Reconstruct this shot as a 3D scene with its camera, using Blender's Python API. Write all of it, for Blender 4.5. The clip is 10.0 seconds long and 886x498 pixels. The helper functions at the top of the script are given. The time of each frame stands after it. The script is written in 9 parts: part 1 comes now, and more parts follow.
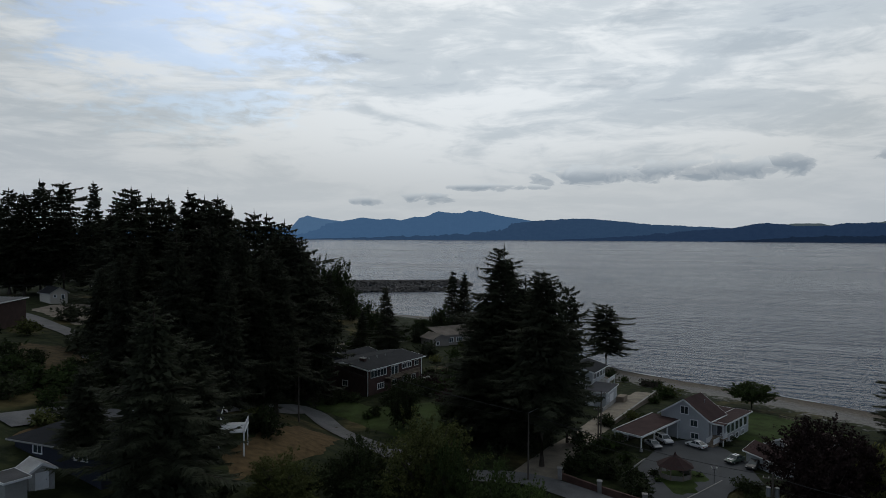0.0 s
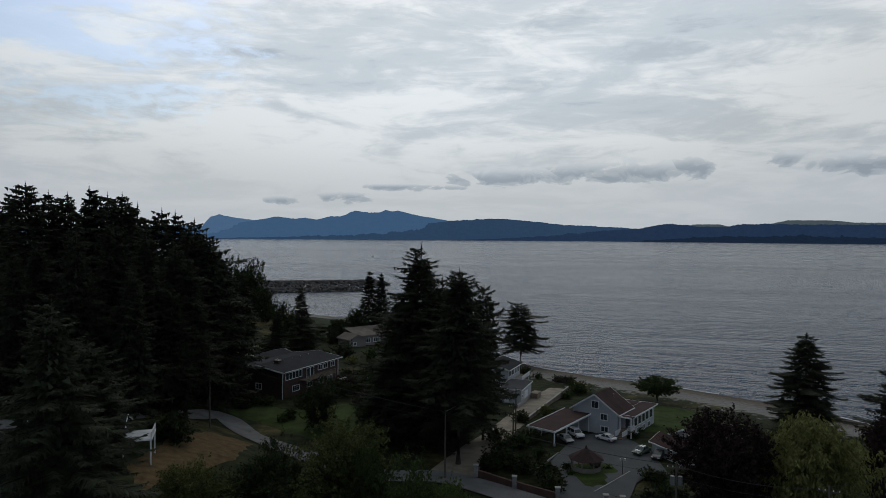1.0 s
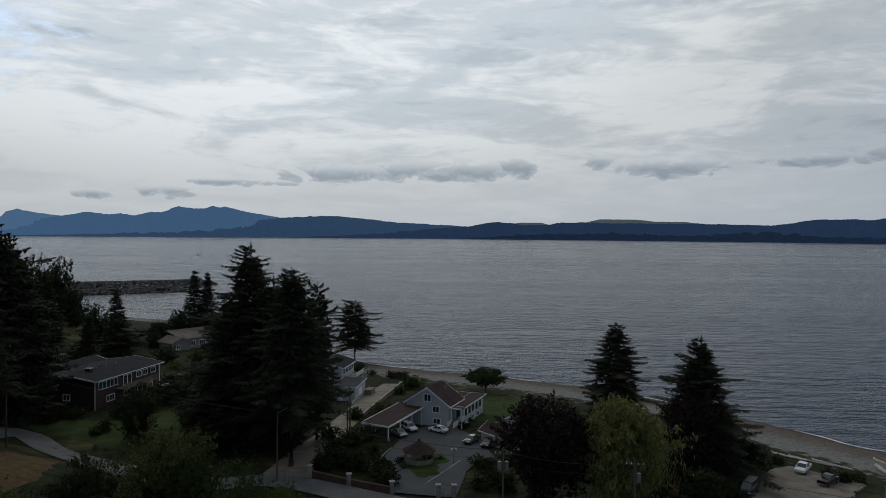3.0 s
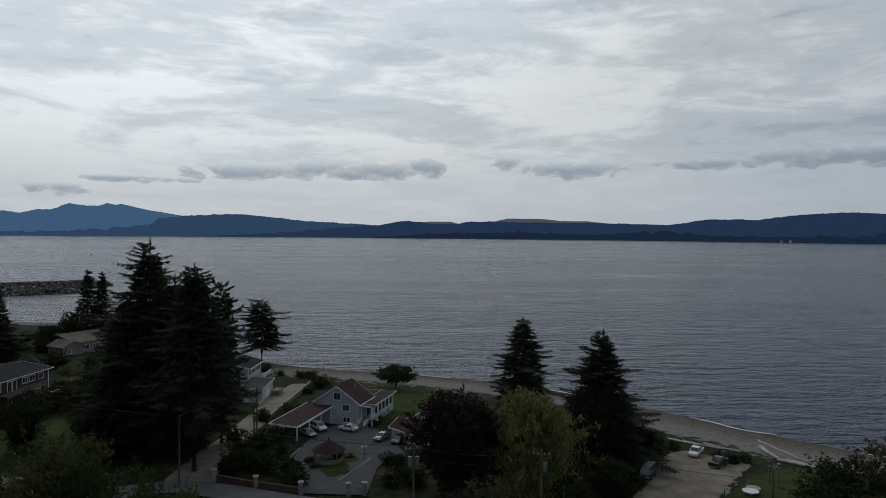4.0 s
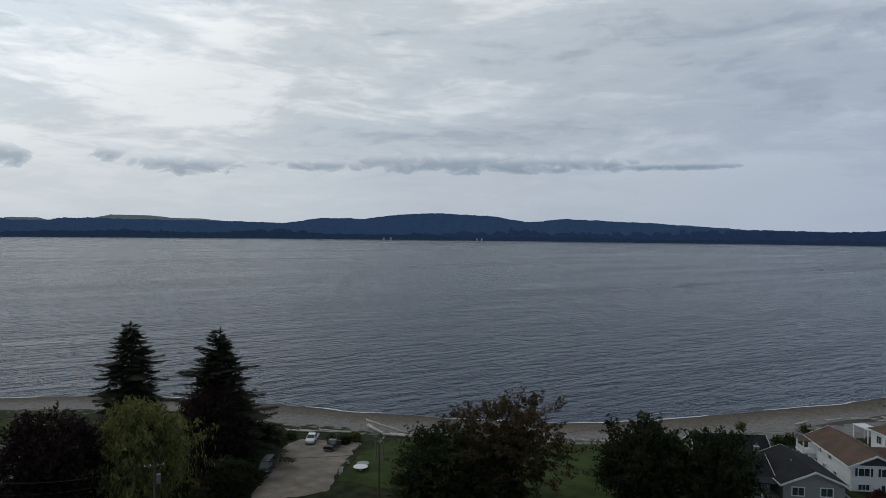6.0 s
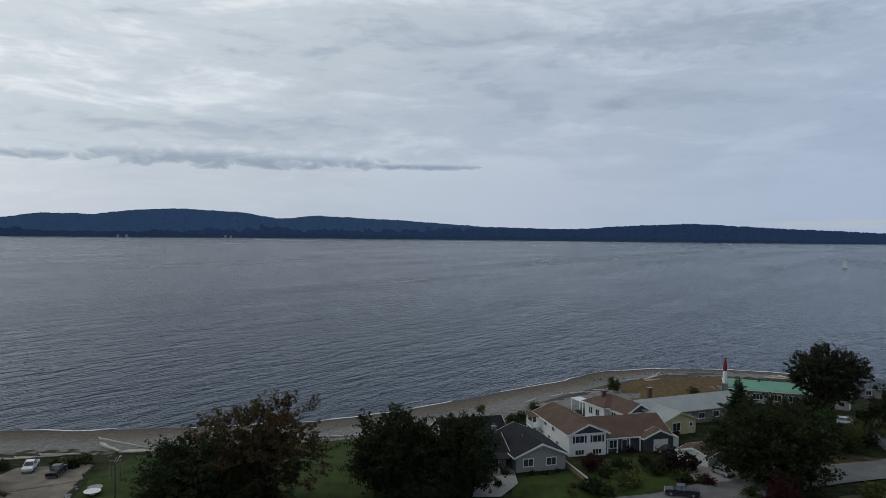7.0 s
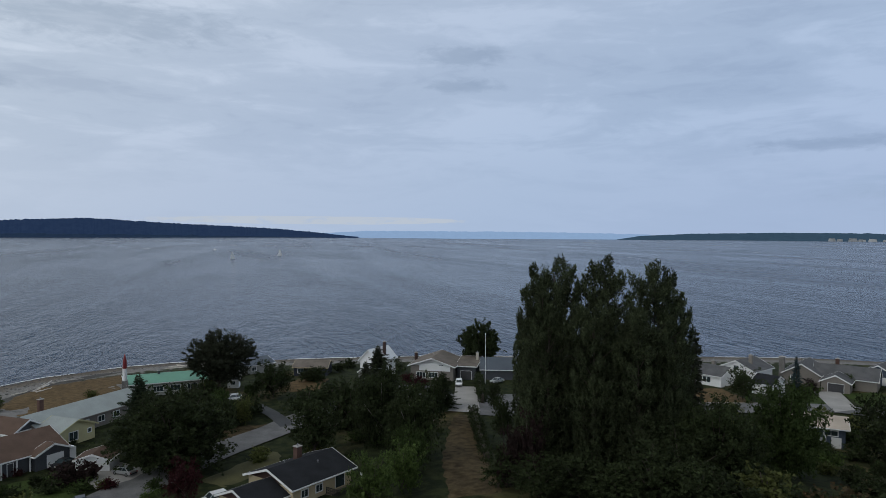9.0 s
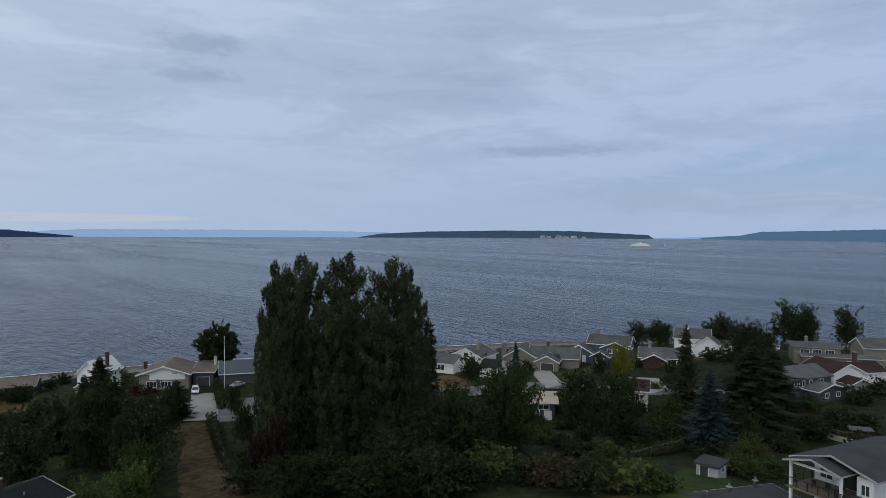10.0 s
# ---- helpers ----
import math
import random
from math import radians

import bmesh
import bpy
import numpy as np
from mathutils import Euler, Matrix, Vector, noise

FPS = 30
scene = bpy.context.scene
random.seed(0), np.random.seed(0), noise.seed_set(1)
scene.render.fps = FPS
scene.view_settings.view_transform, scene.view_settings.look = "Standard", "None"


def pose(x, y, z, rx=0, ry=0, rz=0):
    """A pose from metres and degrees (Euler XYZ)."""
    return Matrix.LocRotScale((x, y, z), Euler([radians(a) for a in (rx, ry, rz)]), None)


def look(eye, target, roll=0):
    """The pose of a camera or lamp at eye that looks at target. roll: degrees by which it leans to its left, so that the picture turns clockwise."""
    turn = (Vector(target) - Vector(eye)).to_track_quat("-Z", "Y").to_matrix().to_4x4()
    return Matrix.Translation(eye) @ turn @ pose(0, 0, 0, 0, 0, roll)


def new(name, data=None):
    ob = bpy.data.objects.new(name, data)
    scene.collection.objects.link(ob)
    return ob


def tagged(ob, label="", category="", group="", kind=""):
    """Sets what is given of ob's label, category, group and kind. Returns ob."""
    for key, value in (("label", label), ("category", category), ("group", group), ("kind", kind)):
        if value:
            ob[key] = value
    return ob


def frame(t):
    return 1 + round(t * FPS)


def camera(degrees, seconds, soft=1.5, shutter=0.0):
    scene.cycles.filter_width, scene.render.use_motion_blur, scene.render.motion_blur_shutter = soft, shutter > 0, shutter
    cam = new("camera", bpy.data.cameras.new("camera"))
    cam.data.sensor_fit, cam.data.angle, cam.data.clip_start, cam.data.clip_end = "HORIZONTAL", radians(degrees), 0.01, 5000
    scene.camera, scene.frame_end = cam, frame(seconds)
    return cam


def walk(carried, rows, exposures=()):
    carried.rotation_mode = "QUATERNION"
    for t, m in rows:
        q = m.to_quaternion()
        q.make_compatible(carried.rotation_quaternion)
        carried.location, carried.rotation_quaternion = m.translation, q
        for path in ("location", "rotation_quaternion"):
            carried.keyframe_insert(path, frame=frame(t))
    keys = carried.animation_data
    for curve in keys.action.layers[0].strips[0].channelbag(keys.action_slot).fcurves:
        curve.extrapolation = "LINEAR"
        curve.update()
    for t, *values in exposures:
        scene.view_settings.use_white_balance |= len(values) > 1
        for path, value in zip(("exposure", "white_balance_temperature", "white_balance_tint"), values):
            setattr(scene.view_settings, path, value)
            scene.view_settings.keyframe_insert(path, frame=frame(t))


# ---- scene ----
cam = camera(65.08, 10.0, soft=0.75)
walk(cam, [
    (0, pose(0, 0, 45.29, 88.74, -0.25, 0.00)),
    (0.5, pose(0, 0, 45.35, 88.75, -0.31, -3.84)),
    (1, pose(0, 0, 45.33, 88.75, -0.39, -6.83)),
    (1.5, pose(0, 0, 45.28, 88.75, -0.47, -10.30)),
    (2, pose(0, 0, 45.32, 88.73, -0.52, -13.71)),
    (2.5, pose(0, 0, 45.35, 88.68, -0.50, -17.17)),
    (4, pose(0, 0, 44.84, 88.62, -0.55, -27.91)),
    (4.5, pose(0, 0, 44.66, 88.62, -0.57, -33.29)),
    (5, pose(0, 0, 44.45, 88.66, -0.60, -41.50)),
    (6.5, pose(0, 0, 44.75, 88.73, -0.57, -68.16)),
    (7, pose(0, 0, 44.89, 88.67, -0.55, -78.99)),
    (7.5, pose(0, 0, 44.93, 88.63, -0.50, -91.85)),
    (8, pose(0, 0, 45.00, 88.64, -0.47, -104.06)),
    (8.5, pose(0, 0, 45.00, 88.64, -0.40, -115.07)),
    (9, pose(0, 0, 45.00, 88.61, -0.35, -125.94)),
    (9.5, pose(0, 0, 45.00, 88.62, -0.34, -136.65)),
    (10, pose(0, 0, 45.00, 88.56, -0.27, -147.02)),
], exposures=[(0.0, -0.76), (2.5, -0.76), (4.5, -0.66), (7.0, -0.3), (8.5, -0.12), (10.0, -0.08)])


# The shoreline, from the north-west harbour round the point to the south-west, land on its right.
SHORE = np.array([
    (-4900, 900), (-500, 700), (-200, 600), (-110, 520), (-78, 470), (-50, 415), (-27, 388), (-7, 376), (16, 350), (34, 305), (47, 262),
    (60, 230), (73, 215), (86, 203), (97, 192), (109, 178), (120, 159), (129, 135), (136, 107), (143, 86), (154, 60), (167, 44), (187, 27),
    (214, 4), (231, -7), (241, -26), (245, -50), (243, -69), (232, -88), (222, -112), (208, -140), (186, -172), (160, -212), (124, -256),
    (80, -292), (20, -322), (-60, -345), (-400, -420), (-4900, -900)], float)


def inland(x, y):
    """Metres from the waterline, positive on land."""
    x, y = np.asarray(x, float), np.asarray(y, float)
    best, inside = np.full(x.shape, 1e9), np.zeros(x.shape, bool)
    n = len(SHORE)
    for i in range(n):
        (ax, ay), (bx, by) = SHORE[i], SHORE[(i + 1) % n]
        if i < n - 1:
            t = np.clip(((x - ax) * (bx - ax) + (y - ay) * (by - ay)) / ((bx - ax) ** 2 + (by - ay) ** 2), 0, 1)
            best = np.minimum(best, np.hypot(x - ax - t * (bx - ax), y - ay - t * (by - ay)))
        if by != ay:
            inside ^= ((ay > y) != (by > y)) & (x < (bx - ax) * (y - ay) / (by - ay) + ax)
    return np.where(inside, best, -best)


def smooth(a, b, v):
    t = np.clip((v - a) / (b - a), 0, 1)
    return t * t * (3 - 2 * t)


def height(x, y):
    """Height of the ground."""
    x, y = np.asarray(x, float), np.asarray(y, float)
    s = inland(x, y)
    z = np.where(s < 0, np.maximum(s * 0.12, -4), 2.5 * np.clip(s / 24, 0, 1) ** 0.85)
    z = z + 1.6 * smooth(22, 60, s)
    rise = 22 * (1 - np.exp(-(np.maximum(0, -x - 5 - 22 * smooth(112, 160, y)) / 45) ** 1.3)) * smooth(-60, 40, y)
    rise = rise + 11 * np.exp(-((x - 5) / 70) ** 2 - ((y + 70) / 45) ** 2)
    return z + rise * smooth(15, 80, s)


# World: a bright layered overcast over a Nishita sky, and a soft sun behind it.
SUN_AZ, SUN_EL = 4, 52


def nodes_of(tree):
    """A short way to add nodes: make(type, inputs by index or name, settings) and its first output."""
    def make(kind, ins=(), **sets):
        n = tree.nodes.new("ShaderNode" + kind)
        for k, v in sets.items():
            setattr(n, k, v)
        for k, v in dict(ins).items():
            if isinstance(v, bpy.types.NodeSocket):
                tree.links.new(v, n.inputs[k])
            else:
                n.inputs[k].default_value = v
        return n
    return make


def ramp(make, fac, stops, interp="EASE"):
    n = make("ValToRGB", {0: fac})
    n.color_ramp.interpolation = interp
    while len(n.color_ramp.elements) < len(stops):
        n.color_ramp.elements.new(0.5)
    for e, (p, c) in zip(n.color_ramp.elements, stops):
        e.position, e.color = p, (*((c, c, c) if isinstance(c, (int, float)) else c), 1)
    return n.outputs[0]


world = bpy.data.worlds.new("world")
scene.world = world
world.use_nodes = True
world.node_tree.nodes.clear()
mk = nodes_of(world.node_tree)
way = mk("TexCoord").outputs["Generated"]
sep = mk("SeparateXYZ", {0: way})
dx, dy, dz = sep.outputs


def op(kind, a, b=0.0, c=0.0):
    return mk("Math", {0: a, 1: b, 2: c}, operation=kind).outputs[0]


up = op("MAXIMUM", dz, 0.0)
layers = mk("Mapping", {0: way, "Rotation": (radians(3), radians(-4), 0), "Scale": (2.0, 2.0, 9.0)}).outputs[0]
big = mk("TexNoise", {"Vector": layers, "Scale": 0.9, "Detail": 4, "Roughness": 0.5, "Distortion": 0.5}).outputs[0]
fine = mk("TexNoise", {"Vector": layers, "Scale": 2.6, "Detail": 8, "Roughness": 0.58, "Distortion": 0.7}).outputs[0]
wisp = mk("TexNoise", {"Vector": layers, "Scale": 7.5, "Detail": 6, "Roughness": 0.6, "Distortion": 1.0}).outputs[0]
mixn = op("ADD", op("ADD", op("MULTIPLY", big, 0.42), op("MULTIPLY", fine, 0.42)), op("MULTIPLY", wisp, 0.16))
az = op("ARCTAN2", dx, dy)          # radians, clockwise from north
el = op("ARCSINE", up)


def spot(a, e, wa, we, ragged=0.5):
    """1 inside an oval of the sky round azimuth a and elevation e, in degrees, with a ragged edge."""
    u = op("DIVIDE", op("SUBTRACT", az, radians(a)), radians(wa))
    v = op("DIVIDE", op("SUBTRACT", el, radians(e)), radians(we))
    r = op("SQRT", op("ADD", op("MULTIPLY", u, u), op("MULTIPLY", v, v)))
    return op("SUBTRACT", op("SUBTRACT", 1.0, r), op("MULTIPLY", op("SUBTRACT", RAG, 0.5), ragged))


sky = mk("TexSky", sky_type="NISHITA", sun_disc=False, sun_elevation=radians(SUN_EL), sun_rotation=radians(SUN_AZ),
         dust_density=2.5, altitude=50).outputs[0]
blue = mk("Mix", {0: 1.0, 6: sky, 7: (0.10, 0.105, 0.11, 1)}, data_type="RGBA", blend_type="MULTIPLY").outputs[2]
RAG = mk("TexNoise", {"Vector": mk("CombineXYZ", {0: op("MULTIPLY", az, 34.0), 1: op("MULTIPLY", el, 95.0), 2: 3.3}).outputs[0], "Scale": 0.9, "Detail": 8, "Roughness": 0.62, "Distortion": 0.4}).outputs[0]
tone = ramp(mk, mixn, [(0.36, (0.37, 0.41, 0.46)), (0.46, (0.50, 0.535, 0.565)), (0.58, (0.70, 0.712, 0.72))])
# brighter and whiter round the sun, dimmer and bluer away from it
sunward = mk("VectorMath", {0: way, 1: (math.sin(radians(SUN_AZ)) * 0.62, math.cos(radians(SUN_AZ)) * 0.62, 0.79)}, operation="DOT_PRODUCT").outputs["Value"]
# softer, broader bands away from the sun
tone = mk("Mix", {0: ramp(mk, op("MULTIPLY_ADD", sunward, 0.5, 0.5), [(0.45, 0.42), (0.85, 1.0)]), 6: (0.535, 0.562, 0.587, 1), 7: tone}, data_type="RGBA").outputs[2]
glow = ramp(mk, op("MULTIPLY_ADD", sunward, 0.5, 0.5), [(0.25, (0.24, 0.295, 0.40)), (0.33, (0.25, 0.305, 0.40)), (0.45, (0.28, 0.325, 0.405)), (0.65, (0.35, 0.38, 0.425)),
                                                        (0.83, (0.51, 0.525, 0.53)), (0.88, (0.63, 0.655, 0.675)), (1.0, (0.80, 0.81, 0.81))], "LINEAR")
glow = mk("Mix", {0: 1.0, 6: glow, 7: (3, 3, 3, 1)}, data_type="RGBA", blend_type="MULTIPLY").outputs[2]
tone = mk("Mix", {0: 1.0, 6: tone, 7: glow}, data_type="RGBA", blend_type="MULTIPLY").outputs[2]
# a thin place with blue sky
thin = ramp(mk, op("MULTIPLY", op("MAXIMUM", spot(-20.2, 14.9, 15, 9, 1.4), spot(171.7, 3.5, 22, 3.5, 0.7)), ramp(mk, fine, [(0.4, 1.0), (0.62, 0.25)])), [(0.05, 0.0), (0.55, 0.75)])
clouds = mk("Mix", {0: thin, 6: tone, 7: mk("Mix", {0: 1.0, 6: blue, 7: glow}, data_type="RGBA", blend_type="MULTIPLY").outputs[2]}, data_type="RGBA").outputs[2]
# added, out of view: the sky dims overhead so less light reaches the land
deck = ramp(mk, el, [(0.38, 1.0), (0.95, 0.45)])
clouds = mk("Mix", {0: 1.0, 6: clouds, 7: deck}, data_type="RGBA", blend_type="MULTIPLY").outputs[2]
# an even haze low over the horizon
low = ramp(mk, el, [(0.0, 1.0), (0.05, 0.9), (0.15, 0.0)])
haze = mk("Mix", {0: 1.0, 6: (0.56, 0.58, 0.60, 1), 7: glow}, data_type="RGBA", blend_type="MULTIPLY").outputs[2]
clouds = mk("Mix", {0: op("MULTIPLY", low, 0.8), 6: clouds, 7: haze}, data_type="RGBA").outputs[2]
# low cumulus in a broken row: flat grey bases, paler tops, torn ends
puff = mk("TexNoise", {"Vector": mk("CombineXYZ", {0: op("MULTIPLY", az, 34.0), 1: op("MULTIPLY", el, 62.0), 2: 8.1}).outputs[0], "Scale": 0.85, "Detail": 7, "Roughness": 0.54, "Distortion": 0.6}).outputs[0]
grey = None
topside = None
for spec in ((12.6, 4.7, 4.6, 0.8), (20.7, 5.0, 6.0, 0.9), (-0.9, 3.0, 2.0, 0.5), (-6.2, 2.7, 1.2, 0.4), (26.6, 5.4, 1.5, 0.9), (38.8, 5.2, 4.6, 0.75), (33.0, 5.7, 1.2, 0.6),
             (48.9, 5.5, 4.0, 0.5), (59.8, 5.9, 8.5, 0.75), (62.9, 5.7, 11.5, 0.75), (76.9, 5.5, 5.0, 0.3),
             (4.0, 3.9, 3.6, 0.3)):
    a0, e0, wa, we = spec
    u = op("DIVIDE", op("SUBTRACT", az, radians(a0)), radians(wa * 1.2))
    v = op("DIVIDE", op("SUBTRACT", el, radians(e0 - 0.12)), radians(we * 1.35))
    below = op("MULTIPLY", op("MINIMUM", v, 0.0), 1.35)          # the base is cut flatter than the top
    v2 = op("ADD", op("MAXIMUM", v, 0.0), below)
    r = op("ADD", op("MULTIPLY", u, u), op("MULTIPLY", v2, v2))
    g = op("SUBTRACT", op("SUBTRACT", 1.0, r), op("MULTIPLY", op("SUBTRACT", puff, 0.47), 4.2))
    lit = op("MULTIPLY_ADD", op("SUBTRACT", puff, 0.5), -0.8, op("MULTIPLY", v, 0.75))
    topside = lit if topside is None else mk("Mix", {0: op("GREATER_THAN", g, grey), 2: topside, 3: lit}).outputs[0]
    grey = g if grey is None else op("MAXIMUM", grey, g)
soft = None
for spec in ((127.6, 14.1, 5.0, 1.2), (127.6, 11.8, 4.2, 0.8), (92.4, 10.3, 2.6, 0.7), (156.0, 6.5, 8.5, 0.7), (16.7, 16.8, 4.0, 1.3), (38.4, 17.9, 8.0, 1.0), (22.9, 13.9, 3.4, 1.0), (13.4, 12.0, 3.6, 0.8), (24.1, 14.2, 5.0, 1.2), (99.5, 15.2, 14, 2.2)):
    g = spot(*spec, 1.8)
    soft = g if soft is None else op("MAXIMUM", soft, g)
dim = mk("Mix", {0: 1.0, 6: (0.30, 0.345, 0.39, 1), 7: glow}, data_type="RGBA", blend_type="MULTIPLY").outputs[2]
clouds = mk("Mix", {0: ramp(mk, soft, [(0.0, 0.0), (0.8, 0.42)]), 6: clouds, 7: dim}, data_type="RGBA").outputs[2]
pale = mk("Mix", {0: 1.0, 6: (0.60, 0.635, 0.665, 1), 7: glow}, data_type="RGBA", blend_type="MULTIPLY").outputs[2]
base_grey = mk("Mix", {0: 1.0, 6: (0.31, 0.355, 0.405, 1), 7: glow}, data_type="RGBA", blend_type="MULTIPLY").outputs[2]
body = mk("Mix", {0: ramp(mk, op("ADD", topside, 0.1), [(0.05, 0.0), (0.8, 0.95)]), 6: base_grey, 7: pale}, data_type="RGBA").outputs[2]
clouds = mk("Mix", {0: ramp(mk, grey, [(0.0, 0.0), (0.45, 0.6), (1.0, 0.95)]), 6: clouds, 7: body}, data_type="RGBA").outputs[2]
# a low white bank over the open horizon
bank = ramp(mk, op("MULTIPLY", ramp(mk, spot(115.6, 0.9, 16, 0.42, 0.9), [(0.0, 0.0), (0.3, 1.0)]), RAG), [(0.25, 0.0), (0.55, 0.7)])
clouds = mk("Mix", {0: bank, 6: clouds, 7: (0.55, 0.60, 0.66, 1)}, data_type="RGBA").outputs[2]
back = mk("Background", {0: clouds, 1: 1.0})
out = mk("OutputWorld", {0: back.outputs[0]})

sun = new("sun", bpy.data.lights.new("sun", "SUN"))
sun.data.energy, sun.data.angle, sun.data.color = 0.45, radians(20), (1.0, 0.96, 0.9)
sun.matrix_world = look((math.sin(radians(SUN_AZ)) * 0.62, math.cos(radians(SUN_AZ)) * 0.62, 0.79), (0, 0, 0))


# ---- materials ----
def material(name, base, rough=0.8, var=0.25, scale=1.0, metal=0.0, bump=0.0, bump_scale=8.0, island=0.0, spec=0.4, second=None, object_random=0.0):
    """A surface with broad stains and fine grain, and a difference from piece to piece."""
    m = bpy.data.materials.new(name)
    m.use_nodes = True
    m.node_tree.nodes.clear()
    make = nodes_of(m.node_tree)
    pos = make("NewGeometry").outputs["Position"]
    n1 = make("TexNoise", {"Vector": pos, "Scale": 0.35 * scale, "Detail": 4}).outputs[0]
    n2 = make("TexNoise", {"Vector": pos, "Scale": 6.0 * scale, "Detail": 5}).outputs[0]
    fac = make("Math", {0: n1, 1: 0.6, 2: make("Math", {0: n2, 1: 0.4}, operation="MULTIPLY").outputs[0]}, operation="MULTIPLY_ADD").outputs[0]
    dark = tuple(c * (1 - var) for c in base)
    light = tuple(min(1, c * (1 + var)) for c in (second or base))
    col = ramp(make, fac, [(0.36, dark), (0.64, light)], "LINEAR")
    if island:
        rnd = make("NewGeometry").outputs["Random Per Island"]
        tint = ramp(make, rnd, [(0, 1 - island), (1, 1 + island)], "LINEAR")
        col = make("Mix", {0: 1.0, 6: col, 7: tint}, data_type="RGBA", blend_type="MULTIPLY").outputs[2]
    if object_random:
        rnd = make("ObjectInfo").outputs["Random"]
        tint = ramp(make, rnd, [(0, 1 - object_random), (1, 1 + object_random)], "LINEAR")
        col = make("Mix", {0: 1.0, 6: col, 7: tint}, data_type="RGBA", blend_type="MULTIPLY").outputs[2]
    p = make("BsdfPrincipled", {"Base Color": col, "Roughness": rough, "Metallic": metal, "Specular IOR Level": spec})
    if bump:
        b = make("Bump", {"Strength": bump, "Distance": 0.05, "Height": make("TexNoise", {"Vector": pos, "Scale": bump_scale, "Detail": 6}).outputs[0]})
        m.node_tree.links.new(b.outputs[0], p.inputs["Normal"])
    make("OutputMaterial", {0: p.outputs[0]})
    return m


def leaf(name, base, island=0.45, second=None, var=0.3):
    m = material(name, base, 0.75, var, 0.6, island=island, spec=0.12, second=second, object_random=0.15)
    make = nodes_of(m.node_tree)                    # light also passes through the leaf
    p = [n for n in m.node_tree.nodes if n.type == "BSDF_PRINCIPLED"][0]
    out = [n for n in m.node_tree.nodes if n.type == "OUTPUT_MATERIAL"][0]
    thru = make("BsdfTranslucent", {"Color": p.inputs["Base Color"].links[0].from_socket})
    both = make("MixShader", {0: 0.3, 1: p.outputs[0], 2: thru.outputs[0]})
    m.node_tree.links.new(both.outputs[0], out.inputs[0])
    return m


FIR = leaf("fir_needles", (0.042, 0.048, 0.029), 0.3)
FOREST = leaf("forest_needles", (0.038, 0.043, 0.027))
CEDAR = leaf("cedar_needles", (0.034, 0.048, 0.028), 0.35)
SPRUCE = leaf("blue_spruce_needles", (0.046, 0.072, 0.078))
DARKLEAF = leaf("dark_leaves", (0.029, 0.039, 0.016))
MIDLEAF = leaf("green_leaves", (0.040, 0.060, 0.019))
LIMELEAF = leaf("bright_leaves", (0.062, 0.092, 0.026))
OLIVE = leaf("olive_leaves", (0.085, 0.096, 0.032))
COPPER = leaf("copper_leaves", (0.027, 0.017, 0.016))
WINE = leaf("wine_red_leaves", (0.045, 0.014, 0.016))
WILLOW = leaf("willow_leaves", (0.125, 0.13, 0.045), 0.35)
POPLAR = leaf("poplar_leaves", (0.029, 0.036, 0.018), 0.45, second=(0.056, 0.069, 0.035))
MAPLE = leaf("maple_leaves", (0.046, 0.047, 0.021), 0.5, second=(0.075, 0.048, 0.026))
YELLOW = leaf("yellow_green_needles", (0.13, 0.13, 0.02))
BARK = material("bark", (0.06, 0.048, 0.038), 0.9, 0.4, 3, bump=0.8)
PALEBARK = material("pale_bark", (0.22, 0.2, 0.18), 0.85, 0.4, 3, bump=0.5)

WHITE = material("white_paint", (0.72, 0.73, 0.73), 0.55, 0.07, 0.6, bump=0.1)
PALEGREY = material("pale_grey_siding", (0.4, 0.415, 0.425), 0.7, 0.1, 0.6)
GREYWALL = material("grey_siding", (0.27, 0.27, 0.255), 0.75, 0.1, 0.6)
DARKGREY = material("dark_grey_siding", (0.06, 0.065, 0.075), 0.75, 0.15, 0.6)
BLUEWALL = material("slate_blue_siding", (0.055, 0.075, 0.11), 0.7, 0.15, 0.6)
NAVY = material("navy_siding", (0.025, 0.03, 0.045), 0.75, 0.2, 0.6)
YELLOWWALL = material("pale_yellow_siding", (0.5, 0.46, 0.26), 0.7, 0.1, 0.6)
CREAM = material("cream_siding", (0.45, 0.37, 0.24), 0.7, 0.1, 0.6)
BEIGE = material("beige_stucco", (0.45, 0.42, 0.36), 0.85, 0.12, 0.8)
BRICKRED = material("dark_red_brick", (0.05, 0.027, 0.023), 0.85, 0.3, 2.5, bump=0.3)
TAUPE = material("taupe_siding", (0.2, 0.18, 0.16), 0.75, 0.12, 0.6)
ROOFDARK = material("charcoal_shingle", (0.02, 0.0215, 0.025), 0.9, 0.25, 1.2, bump=0.4, spec=0.12, object_random=0.12)
ROOFGREY = material("grey_shingle", (0.095, 0.096, 0.1), 0.9, 0.22, 1.2, bump=0.4, spec=0.12, object_random=0.12)
ROOFBROWN = material("brown_shingle", (0.1, 0.068, 0.053), 0.9, 0.2, 1.2, bump=0.4, spec=0.12, object_random=0.12)
ROOFRED = material("dark_brown_shingle", (0.05, 0.031, 0.03), 0.9, 0.25, 1.2, bump=0.4, spec=0.12, object_random=0.12)
ROOFMAROON = material("maroon_shingle", (0.042, 0.024, 0.024), 0.9, 0.25, 1.2, bump=0.4, spec=0.12, object_random=0.12)
ROOFTILE = material("pale_grey_tile", (0.27, 0.30, 0.295), 0.8, 0.12, 1.0, object_random=0.1)
ROOFGREEN = material("mint_green_roofing", (0.12, 0.29, 0.21), 0.6, 0.12, 0.8, object_random=0.06)
